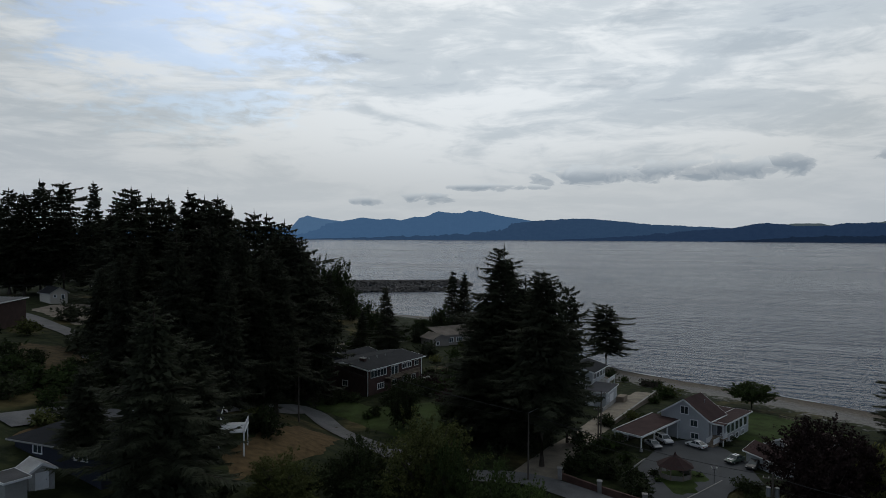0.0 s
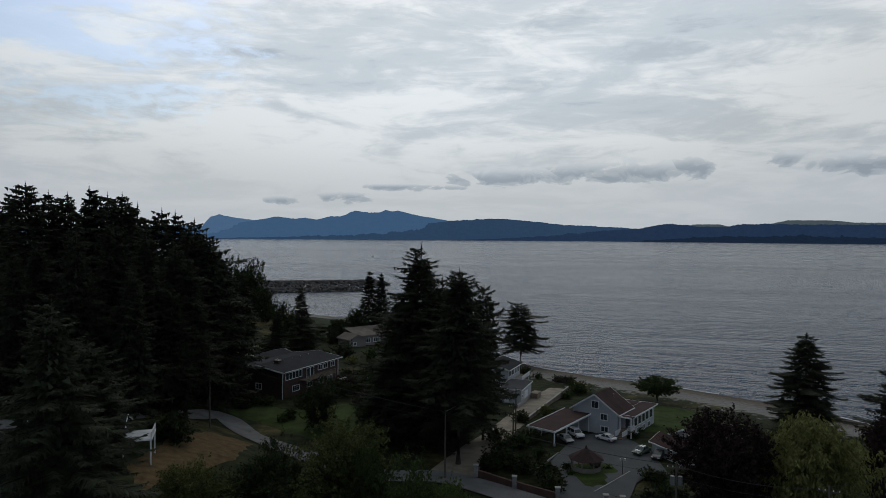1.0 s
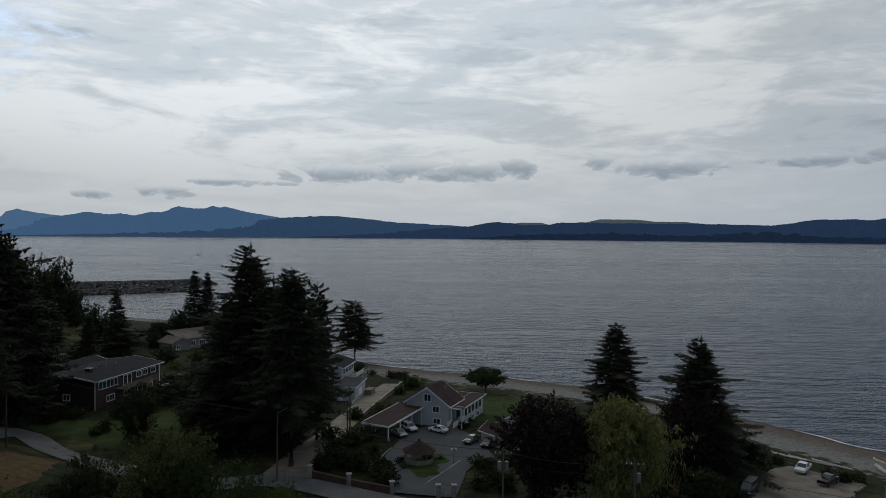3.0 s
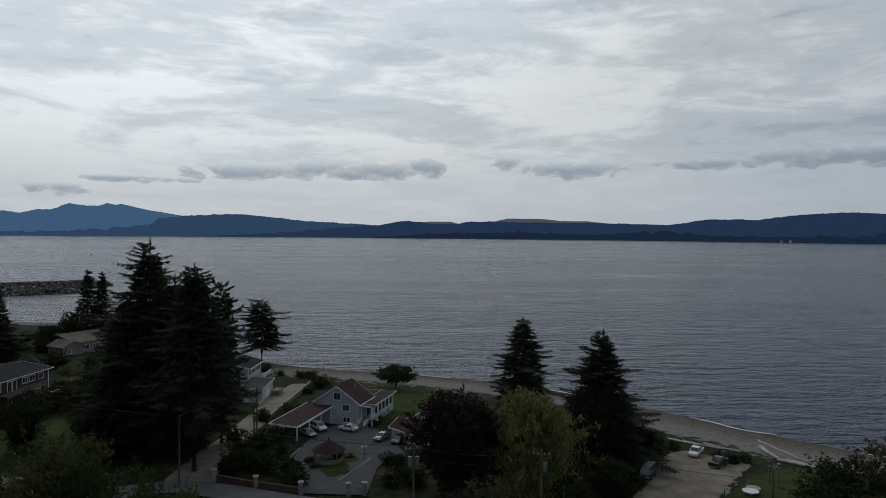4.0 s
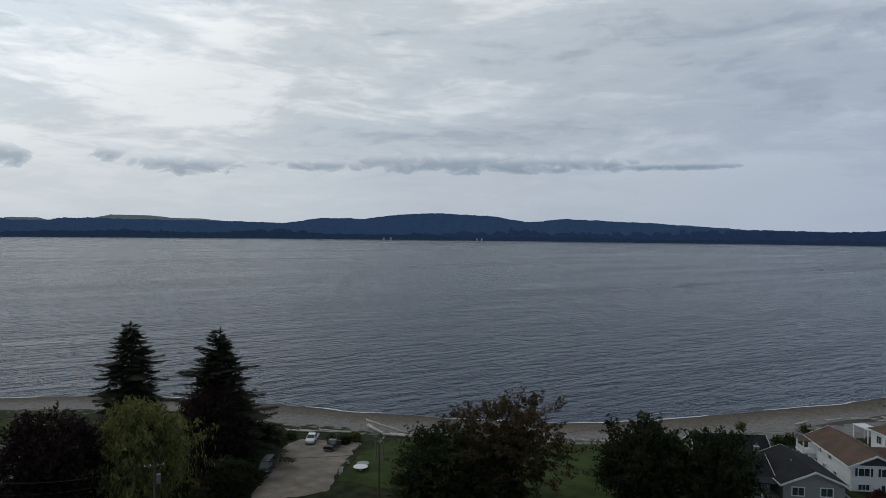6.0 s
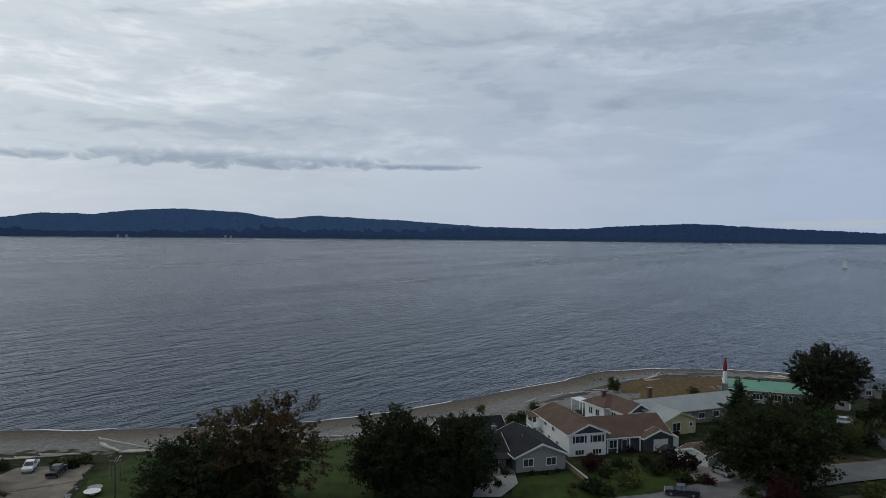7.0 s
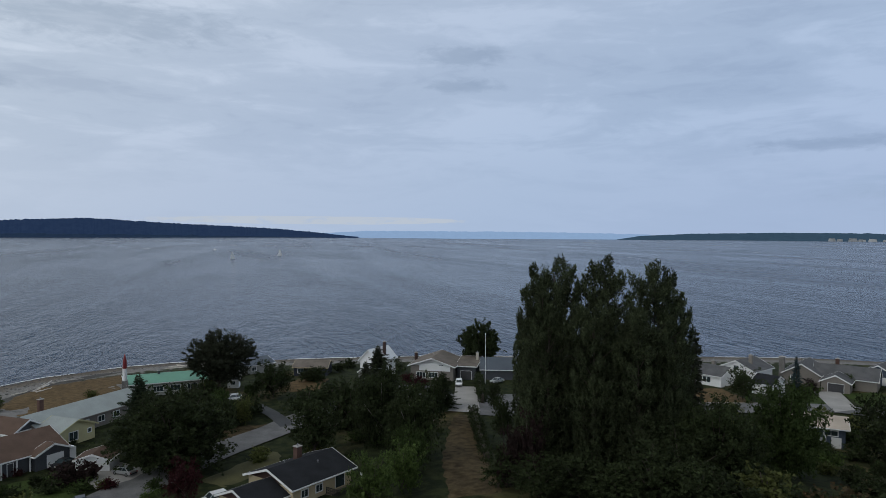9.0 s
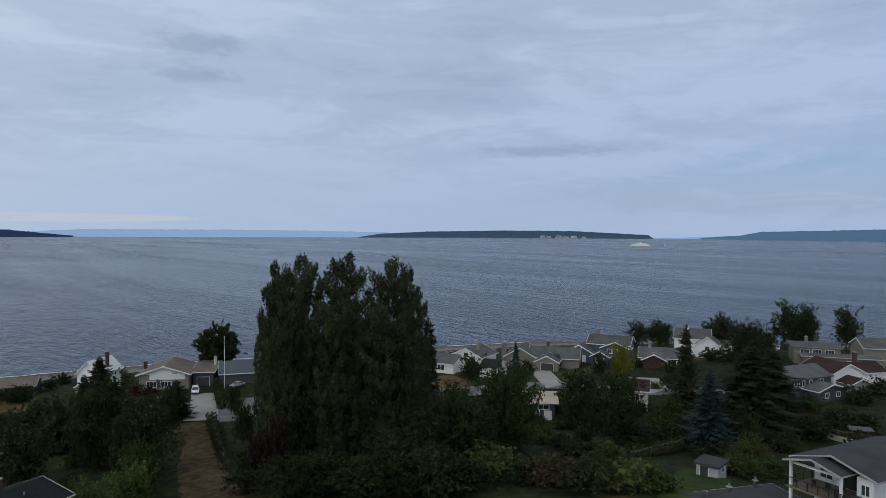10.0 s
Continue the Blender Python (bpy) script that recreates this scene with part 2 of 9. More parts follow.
ROOFTAN = material("tan_roofing", (0.42, 0.36, 0.3), 0.85, 0.15, 0.8, object_random=0.08)
ROOFSLATE = material("slate_grey_shingle", (0.055, 0.056, 0.063), 0.9, 0.22, 1.2, bump=0.4, spec=0.12, object_random=0.08)
ROOFDUN = material("dun_shingle", (0.15, 0.13, 0.112), 0.9, 0.25, 1.0, spec=0.12, object_random=0.08)
ROOFWHITE = material("white_metal_roofing", (0.62, 0.64, 0.65), 0.4, 0.08, 0.6, object_random=0.05)
ROOFBLUE = material("blue_grey_metal_roofing", (0.065, 0.08, 0.10), 0.6, 0.15, 0.6, object_random=0.06)
GLASS = material("window_glass", (0.035, 0.05, 0.055), 0.05, 0.3, 1.0, spec=0.9)
DOORDARK = material("dark_door", (0.05, 0.05, 0.055), 0.5, 0.15, 1.0)
STONE = material("grey_stone", (0.2, 0.19, 0.18), 0.9, 0.35, 2.0, bump=0.5, object_random=0.25)
BRICK = material("red_brick", (0.09, 0.05, 0.04), 0.9, 0.3, 2.0, bump=0.4, object_random=0.2)
CONCRETE = material("concrete", (0.3, 0.29, 0.275), 0.9, 0.15, 0.7, bump=0.2, object_random=0.05)
PALECONCRETE = material("pale_concrete", (0.21, 0.18, 0.14), 0.9, 0.32, 1.1, bump=0.2, object_random=0.06)
ASPHALT = material("asphalt", (0.058, 0.062, 0.067), 0.92, 0.18, 0.8, bump=0.3)
ROADGREY = material("worn_asphalt", (0.125, 0.125, 0.127), 0.92, 0.3, 0.9, bump=0.3)
GRAVEL = material("pale_gravel", (0.19, 0.162, 0.13), 0.95, 0.42, 1.0, bump=0.5, bump_scale=4)
LAWN = material("lawn_grass", (0.035, 0.054, 0.014), 0.95, 0.4, 0.9, bump=0.6, bump_scale=5, spec=0.1)
DRYGRASS = material("dry_grass", (0.066, 0.050, 0.027), 0.95, 0.6, 1.8, bump=0.6, bump_scale=5, spec=0.1)
STRAW = material("straw_grass", (0.105, 0.072, 0.036), 0.95, 0.4, 2.4, bump=0.6, bump_scale=5, spec=0.1)
SOIL = material("garden_soil", (0.05, 0.04, 0.03), 0.95, 0.35, 1.5, bump=0.6)
WOOD = material("weathered_wood", (0.2, 0.16, 0.12), 0.85, 0.3, 2.5, bump=0.3, object_random=0.25)
POLEWOOD = material("pole_wood", (0.095, 0.08, 0.068), 0.85, 0.25, 3, bump=0.3)
DRIFT = material("bleached_driftwood", (0.5, 0.46, 0.41), 0.85, 0.2, 3, bump=0.4, object_random=0.3)
BLACKMETAL = material("black_metal", (0.02, 0.02, 0.022), 0.45, 0.15, 2)
STEEL = material("galvanised_steel", (0.26, 0.27, 0.28), 0.45, 0.15, 2, metal=0.7)
RUBBER = material("tyre_rubber", (0.02, 0.02, 0.02), 0.85, 0.2, 4)
REDPAINT = material("red_paint", (0.17, 0.013, 0.016), 0.5, 0.1, 1)
CHROME = material("bright_metal", (0.6, 0.6, 0.6), 0.25, 0.05, 2, metal=1.0)
LAMPGLASS = material("lamp_glass", (0.6, 0.58, 0.54), 0.2, 0.05, 2, spec=0.6)
TAILRED = material("tail_lamp_red", (0.25, 0.015, 0.012), 0.25, 0.1, 2, spec=0.6)
WEATHERED = material("weathered_white_paint", (0.36, 0.36, 0.35), 0.8, 0.3, 1.5, bump=0.2)
CARWHITE = material("white_car_paint", (0.75, 0.76, 0.77), 0.25, 0.04, 1, spec=0.6)
CARSILVER = material("silver_car_paint", (0.42, 0.43, 0.44), 0.28, 0.05, 1, metal=0.5, spec=0.6)
CARBLACK = material("black_car_paint", (0.01, 0.011, 0.013), 0.3, 0.1, 1, spec=0.35)
CARBLUE = material("dark_blue_car_paint", (0.01, 0.014, 0.026), 0.3, 0.1, 1, spec=0.4)
CARGREEN = material("grey_green_car_paint", (0.10, 0.14, 0.11), 0.25, 0.1, 1, spec=0.6)


def ground_material():
    m = bpy.data.materials.new("ground_cover")
    m.use_nodes = True
    m.node_tree.nodes.clear()
    make = nodes_of(m.node_tree)
    pos = make("NewGeometry").outputs["Position"]
    z = make("SeparateXYZ", {0: pos}).outputs[2]
    broad = make("TexNoise", {"Vector": pos, "Scale": 0.045, "Detail": 4}).outputs[0]
    mid = make("TexNoise", {"Vector": pos, "Scale": 0.5, "Detail": 5}).outputs[0]
    peb = make("TexVoronoi", {"Vector": pos, "Scale": 2.2}).outputs["Color"]
    pebn = make("SeparateXYZ", {0: peb}).outputs[0]
    grass = ramp(make, mid, [(0.35, (0.012, 0.017, 0.007)), (0.65, (0.03, 0.037, 0.014))])
    dry = ramp(make, mid, [(0.35, (0.07, 0.055, 0.024)), (0.65, (0.14, 0.11, 0.05))])
    land = make("Mix", {0: ramp(make, broad, [(0.56, 0.0), (0.68, 0.7)]), 6: grass, 7: dry}, data_type="RGBA").outputs[2]
    wob = make("Math", {0: mid, 1: 1.2, 2: z}, operation="MULTIPLY_ADD").outputs[0]
    sand = ramp(make, make("Math", {0: wob, 1: 0.25}, operation="MULTIPLY").outputs[0],
                [(0.10, (0.05, 0.042, 0.034)), (0.22, (0.098, 0.082, 0.066)), (0.42, (0.132, 0.114, 0.094)), (0.55, (0.17, 0.164, 0.155)), (0.75, (0.2, 0.192, 0.178))], "LINEAR")
    speck = ramp(make, pebn, [(0, 0.72), (1, 1.25)], "LINEAR")
    sand = make("Mix", {0: 1.0, 6: sand, 7: speck}, data_type="RGBA", blend_type="MULTIPLY").outputs[2]
    col = make("Mix", {0: ramp(make, make("Math", {0: wob, 1: 0.2}, operation="MULTIPLY").outputs[0], [(0.575, 0.0), (0.625, 1.0)]), 6: sand, 7: land}, data_type="RGBA").outputs[2]
    p = make("BsdfPrincipled", {"Base Color": col, "Roughness": 0.95, "Specular IOR Level": 0.1})
    b = make("Bump", {"Strength": 0.6, "Distance": 0.15, "Height": make("TexNoise", {"Vector": pos, "Scale": 2.5, "Detail": 8}).outputs[0]})
    m.node_tree.links.new(b.outputs[0], p.inputs["Normal"])
    make("OutputMaterial", {0: p.outputs[0]})
    return m


def water_material():
    m = bpy.data.materials.new("sea_water")
    m.use_nodes = True
    m.node_tree.nodes.clear()
    make = nodes_of(m.node_tree)
    pos = make("NewGeometry").outputs["Position"]

    def waves(turn, across, along, detail=3, rough=0.5, bend=0.3):
        """Wave noise with crests that length apart and that long, in metres."""
        at = make("VectorRotate", {"Vector": pos, "Angle": radians(turn)}, rotation_type="Z_AXIS").outputs[0]
        at = make("Mapping", {0: at, "Scale": (1 / along, 1 / across, 1)}).outputs[0]
        return make("TexNoise", {"Vector": at, "Scale": 1.0, "Detail": detail, "Roughness": rough, "Distortion": bend}).outputs[0]

    # ripples, chop, and the long low undulations that still show far out
    hgt = None
    for turn, across, along, tall in ((40, 1.1, 2.2, 1.2), (24, 3.4, 11.0, 3.0), (30, 9.0, 34.0, 2.6), (18, 26.0, 90.0, 3.2), (26, 80.0, 240.0, 4.5)):
        w = make("Math", {0: waves(turn, across, along), 1: tall}, operation="MULTIPLY").outputs[0]
        hgt = w if hgt is None else make("Math", {0: hgt, 1: w}, operation="ADD").outputs[0]
    # the wind comes from the north: the water lies calmer in the lee of the point
    south = make("SeparateXYZ", {0: pos}).outputs[1]
    force = make("MapRange", {0: south, 1: -900.0, 2: 150.0, 3: 0.7, 4: 0.8}).outputs[0]
    bump = make("Bump", {"Strength": force, "Distance": 1.0, "Height": hgt})
    # calm and ruffled lanes
    slick = waves(20, 130.0, 900.0, 4, 0.6, 0.6)
    rough = make("MapRange", {0: slick, 1: 0.36, 2: 0.64, 3: 0.18, 4: 0.28}).outputs[0]
    p = make("BsdfPrincipled", {"Base Color": (0.008, 0.024, 0.050, 1), "Roughness": rough, "IOR": 1.335, "Specular Tint": (0.46, 0.52, 0.715, 1), "Normal": bump.outputs[0]})
    make("OutputMaterial", {0: p.outputs[0]})
    return m


def haze_glow_material(name, base, glow):
    """Far land; the sea haze over it is painted in as an even bluish emission."""
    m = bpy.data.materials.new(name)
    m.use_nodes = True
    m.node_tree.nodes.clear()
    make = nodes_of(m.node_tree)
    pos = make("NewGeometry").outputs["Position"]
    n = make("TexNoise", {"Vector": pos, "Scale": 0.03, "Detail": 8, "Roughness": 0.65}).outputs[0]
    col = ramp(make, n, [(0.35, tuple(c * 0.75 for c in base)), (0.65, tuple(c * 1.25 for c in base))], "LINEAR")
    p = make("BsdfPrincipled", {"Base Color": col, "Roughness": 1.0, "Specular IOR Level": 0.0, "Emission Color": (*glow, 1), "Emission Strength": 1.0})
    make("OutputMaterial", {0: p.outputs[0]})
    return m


# ---- helpers for building ----
def part(name, bm, mat, parent=None, label=""):
    """One mesh object from a bmesh, under a thing or a part."""
    me = bpy.data.meshes.new(name)
    bm.to_mesh(me)
    bm.free()
    return part_mesh(name, me, mat, parent, label)


def part_mesh(name, me, mat, parent=None, label=""):
    if mat and not me.materials:
        me.materials.append(mat)
    ob = new(name, me)
    ob.parent = parent
    if label:
        tagged(ob, label)
    return ob


def mesh_of(name, verts, faces, smooth_shade=False):
    me = bpy.data.meshes.new(name)
    me.from_pydata([tuple(v) for v in verts], [], [tuple(f) for f in faces])
    if smooth_shade:
        me.polygons.foreach_set("use_smooth", [True] * len(me.polygons))
    me.update()
    return me


def quads_mesh(name, verts, n=4):
    """A mesh of loose n-cornered leaves, from an array (count, n, 3)."""
    verts = np.asarray(verts, np.float32)
    k = len(verts)
    me = bpy.data.meshes.new(name)
    me.vertices.add(k * n)
    me.vertices.foreach_set("co", verts.ravel())
    me.loops.add(k * n)
    me.loops.foreach_set("vertex_index", np.arange(k * n, dtype=np.int32))
    me.polygons.add(k)
    me.polygons.foreach_set("loop_start", np.arange(0, k * n, n, dtype=np.int32))
    me.polygons.foreach_set("loop_total", np.full(k, n, np.int32))
    me.update(calc_edges=True)
    return me


def thing(name, m, label, category, group="", kind=""):
    ob = new(name)
    ob.matrix_basis = m
    ob.empty_display_size = 0.2
    return tagged(ob, label, category, group, kind)


def box(bm, x0, y0, z0, x1, y1, z1, bevel=0.0):
    vs = [bm.verts.new(c) for c in ((x0, y0, z0), (x1, y0, z0), (x1, y1, z0), (x0, y1, z0), (x0, y0, z1), (x1, y0, z1), (x1, y1, z1), (x0, y1, z1))]
    fs = [bm.faces.new([vs[i] for i in f]) for f in ((3, 2, 1, 0), (4, 5, 6, 7), (0, 1, 5, 4), (1, 2, 6, 5), (2, 3, 7, 6), (3, 0, 4, 7))]
    if bevel:
        bmesh.ops.bevel(bm, geom=list({e for f in fs for e in f.edges}), offset=bevel, segments=1, affect="EDGES")
    return bm


def cyl(bm, a, b, r0, r1, n=8):
    """A tapered round bar from a to b."""
    a, b = Vector(a), Vector(b)
    q = (b - a).to_track_quat("Z", "Y")
    rings = []
    for c, r in ((a, r0), (b, r1)):
        rings.append([bm.verts.new(c + q @ Vector((r * math.cos(2 * math.pi * i / n), r * math.sin(2 * math.pi * i / n), 0))) for i in range(n)])
    for i in range(n):
        bm.faces.new((rings[0][i], rings[0][(i + 1) % n], rings[1][(i + 1) % n], rings[1][i]))
    bm.faces.new(rings[0][::-1])
    bm.faces.new(rings[1])
    return bm


def tube(bm, pts, radii, n=8):
    """One bent round bar through points."""
    pts = [Vector(p) for p in pts]
    rings = []
    for k, (c, r) in enumerate(zip(pts, radii)):
        d = pts[min(k + 1, len(pts) - 1)] - pts[max(k - 1, 0)]
        q = d.to_track_quat("Z", "Y")
        rings.append([bm.verts.new(c + q @ Vector((r * math.cos(2 * math.pi * i / n), r * math.sin(2 * math.pi * i / n), 0))) for i in range(n)])
    for a, b in zip(rings, rings[1:]):
        for i in range(n):
            bm.faces.new((a[i], a[(i + 1) % n], b[(i + 1) % n], b[i]))
    bm.faces.new(rings[0][::-1])
    bm.faces.new(rings[-1])
    return bm


def prism(bm, outline, lo, hi):
    """A slab over an outline of (x, y), from lo to hi."""
    a = [bm.verts.new((x, y, lo)) for x, y in outline]
    b = [bm.verts.new((x, y, hi)) for x, y in outline]
    bm.faces.new(a[::-1])
    bm.faces.new(b)
    n = len(a)
    for i in range(n):
        bm.faces.new((a[i], a[(i + 1) % n], b[(i + 1) % n], b[i]))
    return bm


def gz(x, y):
    return float(height(x, y))


# ---- ground, sea and far shores ----
def axis_steps(lo, hi, fine, far):
    inner = np.arange(lo, hi + fine, fine)
    right, left, step = [], [], fine
    v = inner[-1]
    while v < far:
        step *= 1.35
        v += step
        right.append(min(v, far))
    step, v = fine, inner[0]
    while v > -far:
        step *= 1.35
        v -= step
        left.append(max(v, -far))
    return np.concatenate([left[::-1], inner, right])


def build_ground():
    xs, ys = axis_steps(-150, 270, 3.0, 4880), axis_steps(-360, 420, 3.0, 4880)
    gx, gy = np.meshgrid(xs, ys)
    z = height(gx, gy)
    rough = np.array([noise.noise((a * 0.09, b * 0.09, 0)) for a, b in zip(gx.ravel(), gy.ravel())]).reshape(z.shape)
    z = z + rough * 0.12
    verts = np.stack([gx, gy, z], -1).reshape(-1, 3)
    ny, nx = z.shape
    i = np.arange(ny * nx).reshape(ny, nx)
    faces = np.stack([i[:-1, :-1], i[:-1, 1:], i[1:, 1:], i[1:, :-1]], -1).reshape(-1, 4)
    ob = part_mesh("ground", mesh_of("ground", verts.tolist(), faces.tolist(), True), ground_material())
    tagged(ob, "grassy land with dry patches falling to a pebble beach", "ground", kind="structure")


build_ground()


# The far side of the strait is nearer here than in truth: by azimuth, how high its waterline stands to lie as low under the horizon as it should.
FAR_RISE = [(-40, 3.5), (-10, 4.5), (62, 4.5), (75, 2.0), (90, 1.5), (102, 2.5), (112, 5.5), (119, 4.0), (128, 1.0), (143, 4.0), (148, 6.5), (158, 6.5), (172, 3.5), (200, 2.5)]


def sea_rise(a):
    return float(np.interp(a, [p[0] for p in FAR_RISE], [p[1] for p in FAR_RISE])) if -60 < a < 210 else 3.0


def build_water():
    bm = bmesh.new()
    n, radius = 240, 4890
    rings = [0.0, 60, 200, 500, 1200, 2000, 2600, 3200, 3800, 4400, radius]
    made = []
    for r in rings:
        ring = []
        for k in range(n if r else 1):
            a = 270 - 360 * k / n
            a = a if a > -90 else a + 360
            ring.append(bm.verts.new((r * math.sin(radians(a)), r * math.cos(radians(a)), sea_rise(a) * float(smooth(1900, 4450, r)))))
        made.append(ring)
    for k in range(n):
        bm.faces.new((made[0][0], made[1][k], made[1][(k + 1) % n]))
        for a, b in zip(made[1:], made[2:]):
            bm.faces.new((a[k], b[k], b[(k + 1) % n], a[(k + 1) % n]))
    for f in bm.faces:
        f.smooth = True
    tagged(part("water", bm, water_material()), "grey-blue rippled sea water reaching the far shore", "sea", kind="structure")


build_water()


def far_shore(name, label, radius, profile, mat, rough, seed, trees=0.0):
    """A far ridge: its skyline as (azimuth, height in metres), with a folded wooded slope falling to the water."""
    profile = sorted(profile)
    a0, a1 = profile[0][0], profile[-1][0]
    az = np.arange(a0, a1 + 0.01, 0.06)
    h = np.interp(az, [p[0] for p in profile], [p[1] for p in profile])
    verts, faces, rows = [], [], 7
    for i, (a, t) in enumerate(zip(az, h)):
        n = noise.fractal((a * 2.1, seed, 0), 1.0, 2.0, 4) * rough + noise.noise((a * 24, seed, 5)) * trees
        foot = sea_rise(a) - 2
        top = max(1.0, t + n * min(1, t / 40)) - foot
        for r in range(rows):
            f = r / (rows - 1)
            fold = noise.noise((a * 1.4, f * 2.5, seed)) + 0.6 * noise.noise((a * 5, f * 6, seed))
            d = radius + 190 * f + 90 * fold * f * (1 - f)
            verts.append((math.sin(radians(a)) * d, math.cos(radians(a)) * d, foot + top * f ** 0.8))
    for i in range(len(az) - 1):
        for r in range(rows - 1):
            k = i * rows + r
            faces.append((k, k + rows, k + rows + 1, k + 1))
    ob = part_mesh(name, mesh_of(name, verts, faces, True), mat)
    tagged(ob, label, "far shore", kind="structure")


def skyline(*pairs, radius):
    """Heights in metres from elevations in degrees."""
    return [(a, 45 + math.tan(radians(e)) * (radius + 190)) for a, e in pairs]


# the second colour is emission that stands in for haze on each ridge
HAZE_FARTHEST = haze_glow_material("farthest_blue_ridge", (0.02, 0.03, 0.04), (0.095, 0.19, 0.34))
HAZE_FAR = haze_glow_material("far_blue_ridge", (0.02, 0.03, 0.04), (0.066, 0.145, 0.28))
HAZE_HILLS = haze_glow_material("north_hills", (0.02, 0.03, 0.036), (0.033, 0.072, 0.15))
HAZE_MID = haze_glow_material("middle_blue_ridge", (0.016, 0.024, 0.032), (0.018, 0.040, 0.094))
HAZE_NEAR = haze_glow_material("near_blue_ridge", (0.012, 0.018, 0.026), (0.011, 0.024, 0.064))
HAZE_SHORE = haze_glow_material("wooded_shore", (0.012, 0.018, 0.024), (0.009, 0.020, 0.048))
HAZE_FIELD = haze_glow_material("hill_fields", (0.06, 0.06, 0.045), (0.062, 0.09, 0.115))
HAZE_PALE = haze_glow_material("pale_far_coast", (0.04, 0.06, 0.09), (0.23, 0.345, 0.53))
HAZE_ISLE = haze_glow_material("island_ridge", (0.018, 0.028, 0.034), (0.024, 0.050, 0.085))
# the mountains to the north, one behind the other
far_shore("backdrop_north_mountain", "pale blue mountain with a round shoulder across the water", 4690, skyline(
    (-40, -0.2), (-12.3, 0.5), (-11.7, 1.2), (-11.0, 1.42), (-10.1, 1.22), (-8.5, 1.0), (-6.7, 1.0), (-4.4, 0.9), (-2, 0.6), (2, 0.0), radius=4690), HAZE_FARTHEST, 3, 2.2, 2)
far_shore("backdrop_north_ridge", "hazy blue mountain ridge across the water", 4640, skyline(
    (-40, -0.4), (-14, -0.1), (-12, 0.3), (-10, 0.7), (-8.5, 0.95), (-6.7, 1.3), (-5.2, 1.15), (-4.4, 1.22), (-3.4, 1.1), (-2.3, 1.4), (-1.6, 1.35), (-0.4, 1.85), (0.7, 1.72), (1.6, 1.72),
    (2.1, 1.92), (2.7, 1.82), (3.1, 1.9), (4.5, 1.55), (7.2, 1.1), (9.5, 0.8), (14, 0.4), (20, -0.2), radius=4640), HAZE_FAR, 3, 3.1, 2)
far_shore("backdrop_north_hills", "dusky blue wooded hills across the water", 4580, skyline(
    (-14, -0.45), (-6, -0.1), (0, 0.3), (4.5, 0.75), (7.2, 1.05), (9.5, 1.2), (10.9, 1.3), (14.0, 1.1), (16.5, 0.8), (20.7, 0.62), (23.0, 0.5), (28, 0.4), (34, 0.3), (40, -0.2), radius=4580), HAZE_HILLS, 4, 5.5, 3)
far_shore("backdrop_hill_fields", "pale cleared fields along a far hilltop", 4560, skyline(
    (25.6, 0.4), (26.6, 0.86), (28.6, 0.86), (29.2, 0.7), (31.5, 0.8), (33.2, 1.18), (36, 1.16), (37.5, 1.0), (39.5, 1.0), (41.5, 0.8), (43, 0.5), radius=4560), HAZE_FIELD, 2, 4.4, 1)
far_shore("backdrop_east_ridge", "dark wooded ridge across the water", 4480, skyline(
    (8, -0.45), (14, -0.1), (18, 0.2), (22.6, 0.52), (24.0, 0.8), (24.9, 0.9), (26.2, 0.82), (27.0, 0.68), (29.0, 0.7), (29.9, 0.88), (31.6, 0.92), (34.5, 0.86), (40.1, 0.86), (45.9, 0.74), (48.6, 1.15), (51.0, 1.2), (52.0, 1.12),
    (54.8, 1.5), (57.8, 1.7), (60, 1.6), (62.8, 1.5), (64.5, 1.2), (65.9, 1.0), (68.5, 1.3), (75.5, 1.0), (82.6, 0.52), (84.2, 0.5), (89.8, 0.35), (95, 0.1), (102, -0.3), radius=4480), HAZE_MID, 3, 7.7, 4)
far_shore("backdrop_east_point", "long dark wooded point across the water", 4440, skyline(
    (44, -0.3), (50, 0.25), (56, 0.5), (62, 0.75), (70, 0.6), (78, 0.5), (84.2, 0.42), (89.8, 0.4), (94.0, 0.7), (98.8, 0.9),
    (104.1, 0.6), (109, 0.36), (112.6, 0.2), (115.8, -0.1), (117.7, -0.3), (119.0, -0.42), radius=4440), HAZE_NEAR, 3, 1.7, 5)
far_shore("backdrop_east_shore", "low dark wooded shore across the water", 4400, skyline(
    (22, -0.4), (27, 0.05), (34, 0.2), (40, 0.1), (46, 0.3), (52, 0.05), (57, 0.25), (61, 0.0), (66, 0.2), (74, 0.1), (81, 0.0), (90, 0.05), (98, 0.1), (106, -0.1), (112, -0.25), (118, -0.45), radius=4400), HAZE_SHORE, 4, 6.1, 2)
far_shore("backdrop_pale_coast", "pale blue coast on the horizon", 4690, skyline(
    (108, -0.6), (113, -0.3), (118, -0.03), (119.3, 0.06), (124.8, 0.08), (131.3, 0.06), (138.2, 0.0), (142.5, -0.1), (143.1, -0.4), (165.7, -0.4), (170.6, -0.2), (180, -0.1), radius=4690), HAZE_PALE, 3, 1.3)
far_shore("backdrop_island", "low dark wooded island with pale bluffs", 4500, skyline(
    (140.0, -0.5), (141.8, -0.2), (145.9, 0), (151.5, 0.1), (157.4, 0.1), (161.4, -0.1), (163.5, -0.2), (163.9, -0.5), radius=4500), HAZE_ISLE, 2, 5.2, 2)
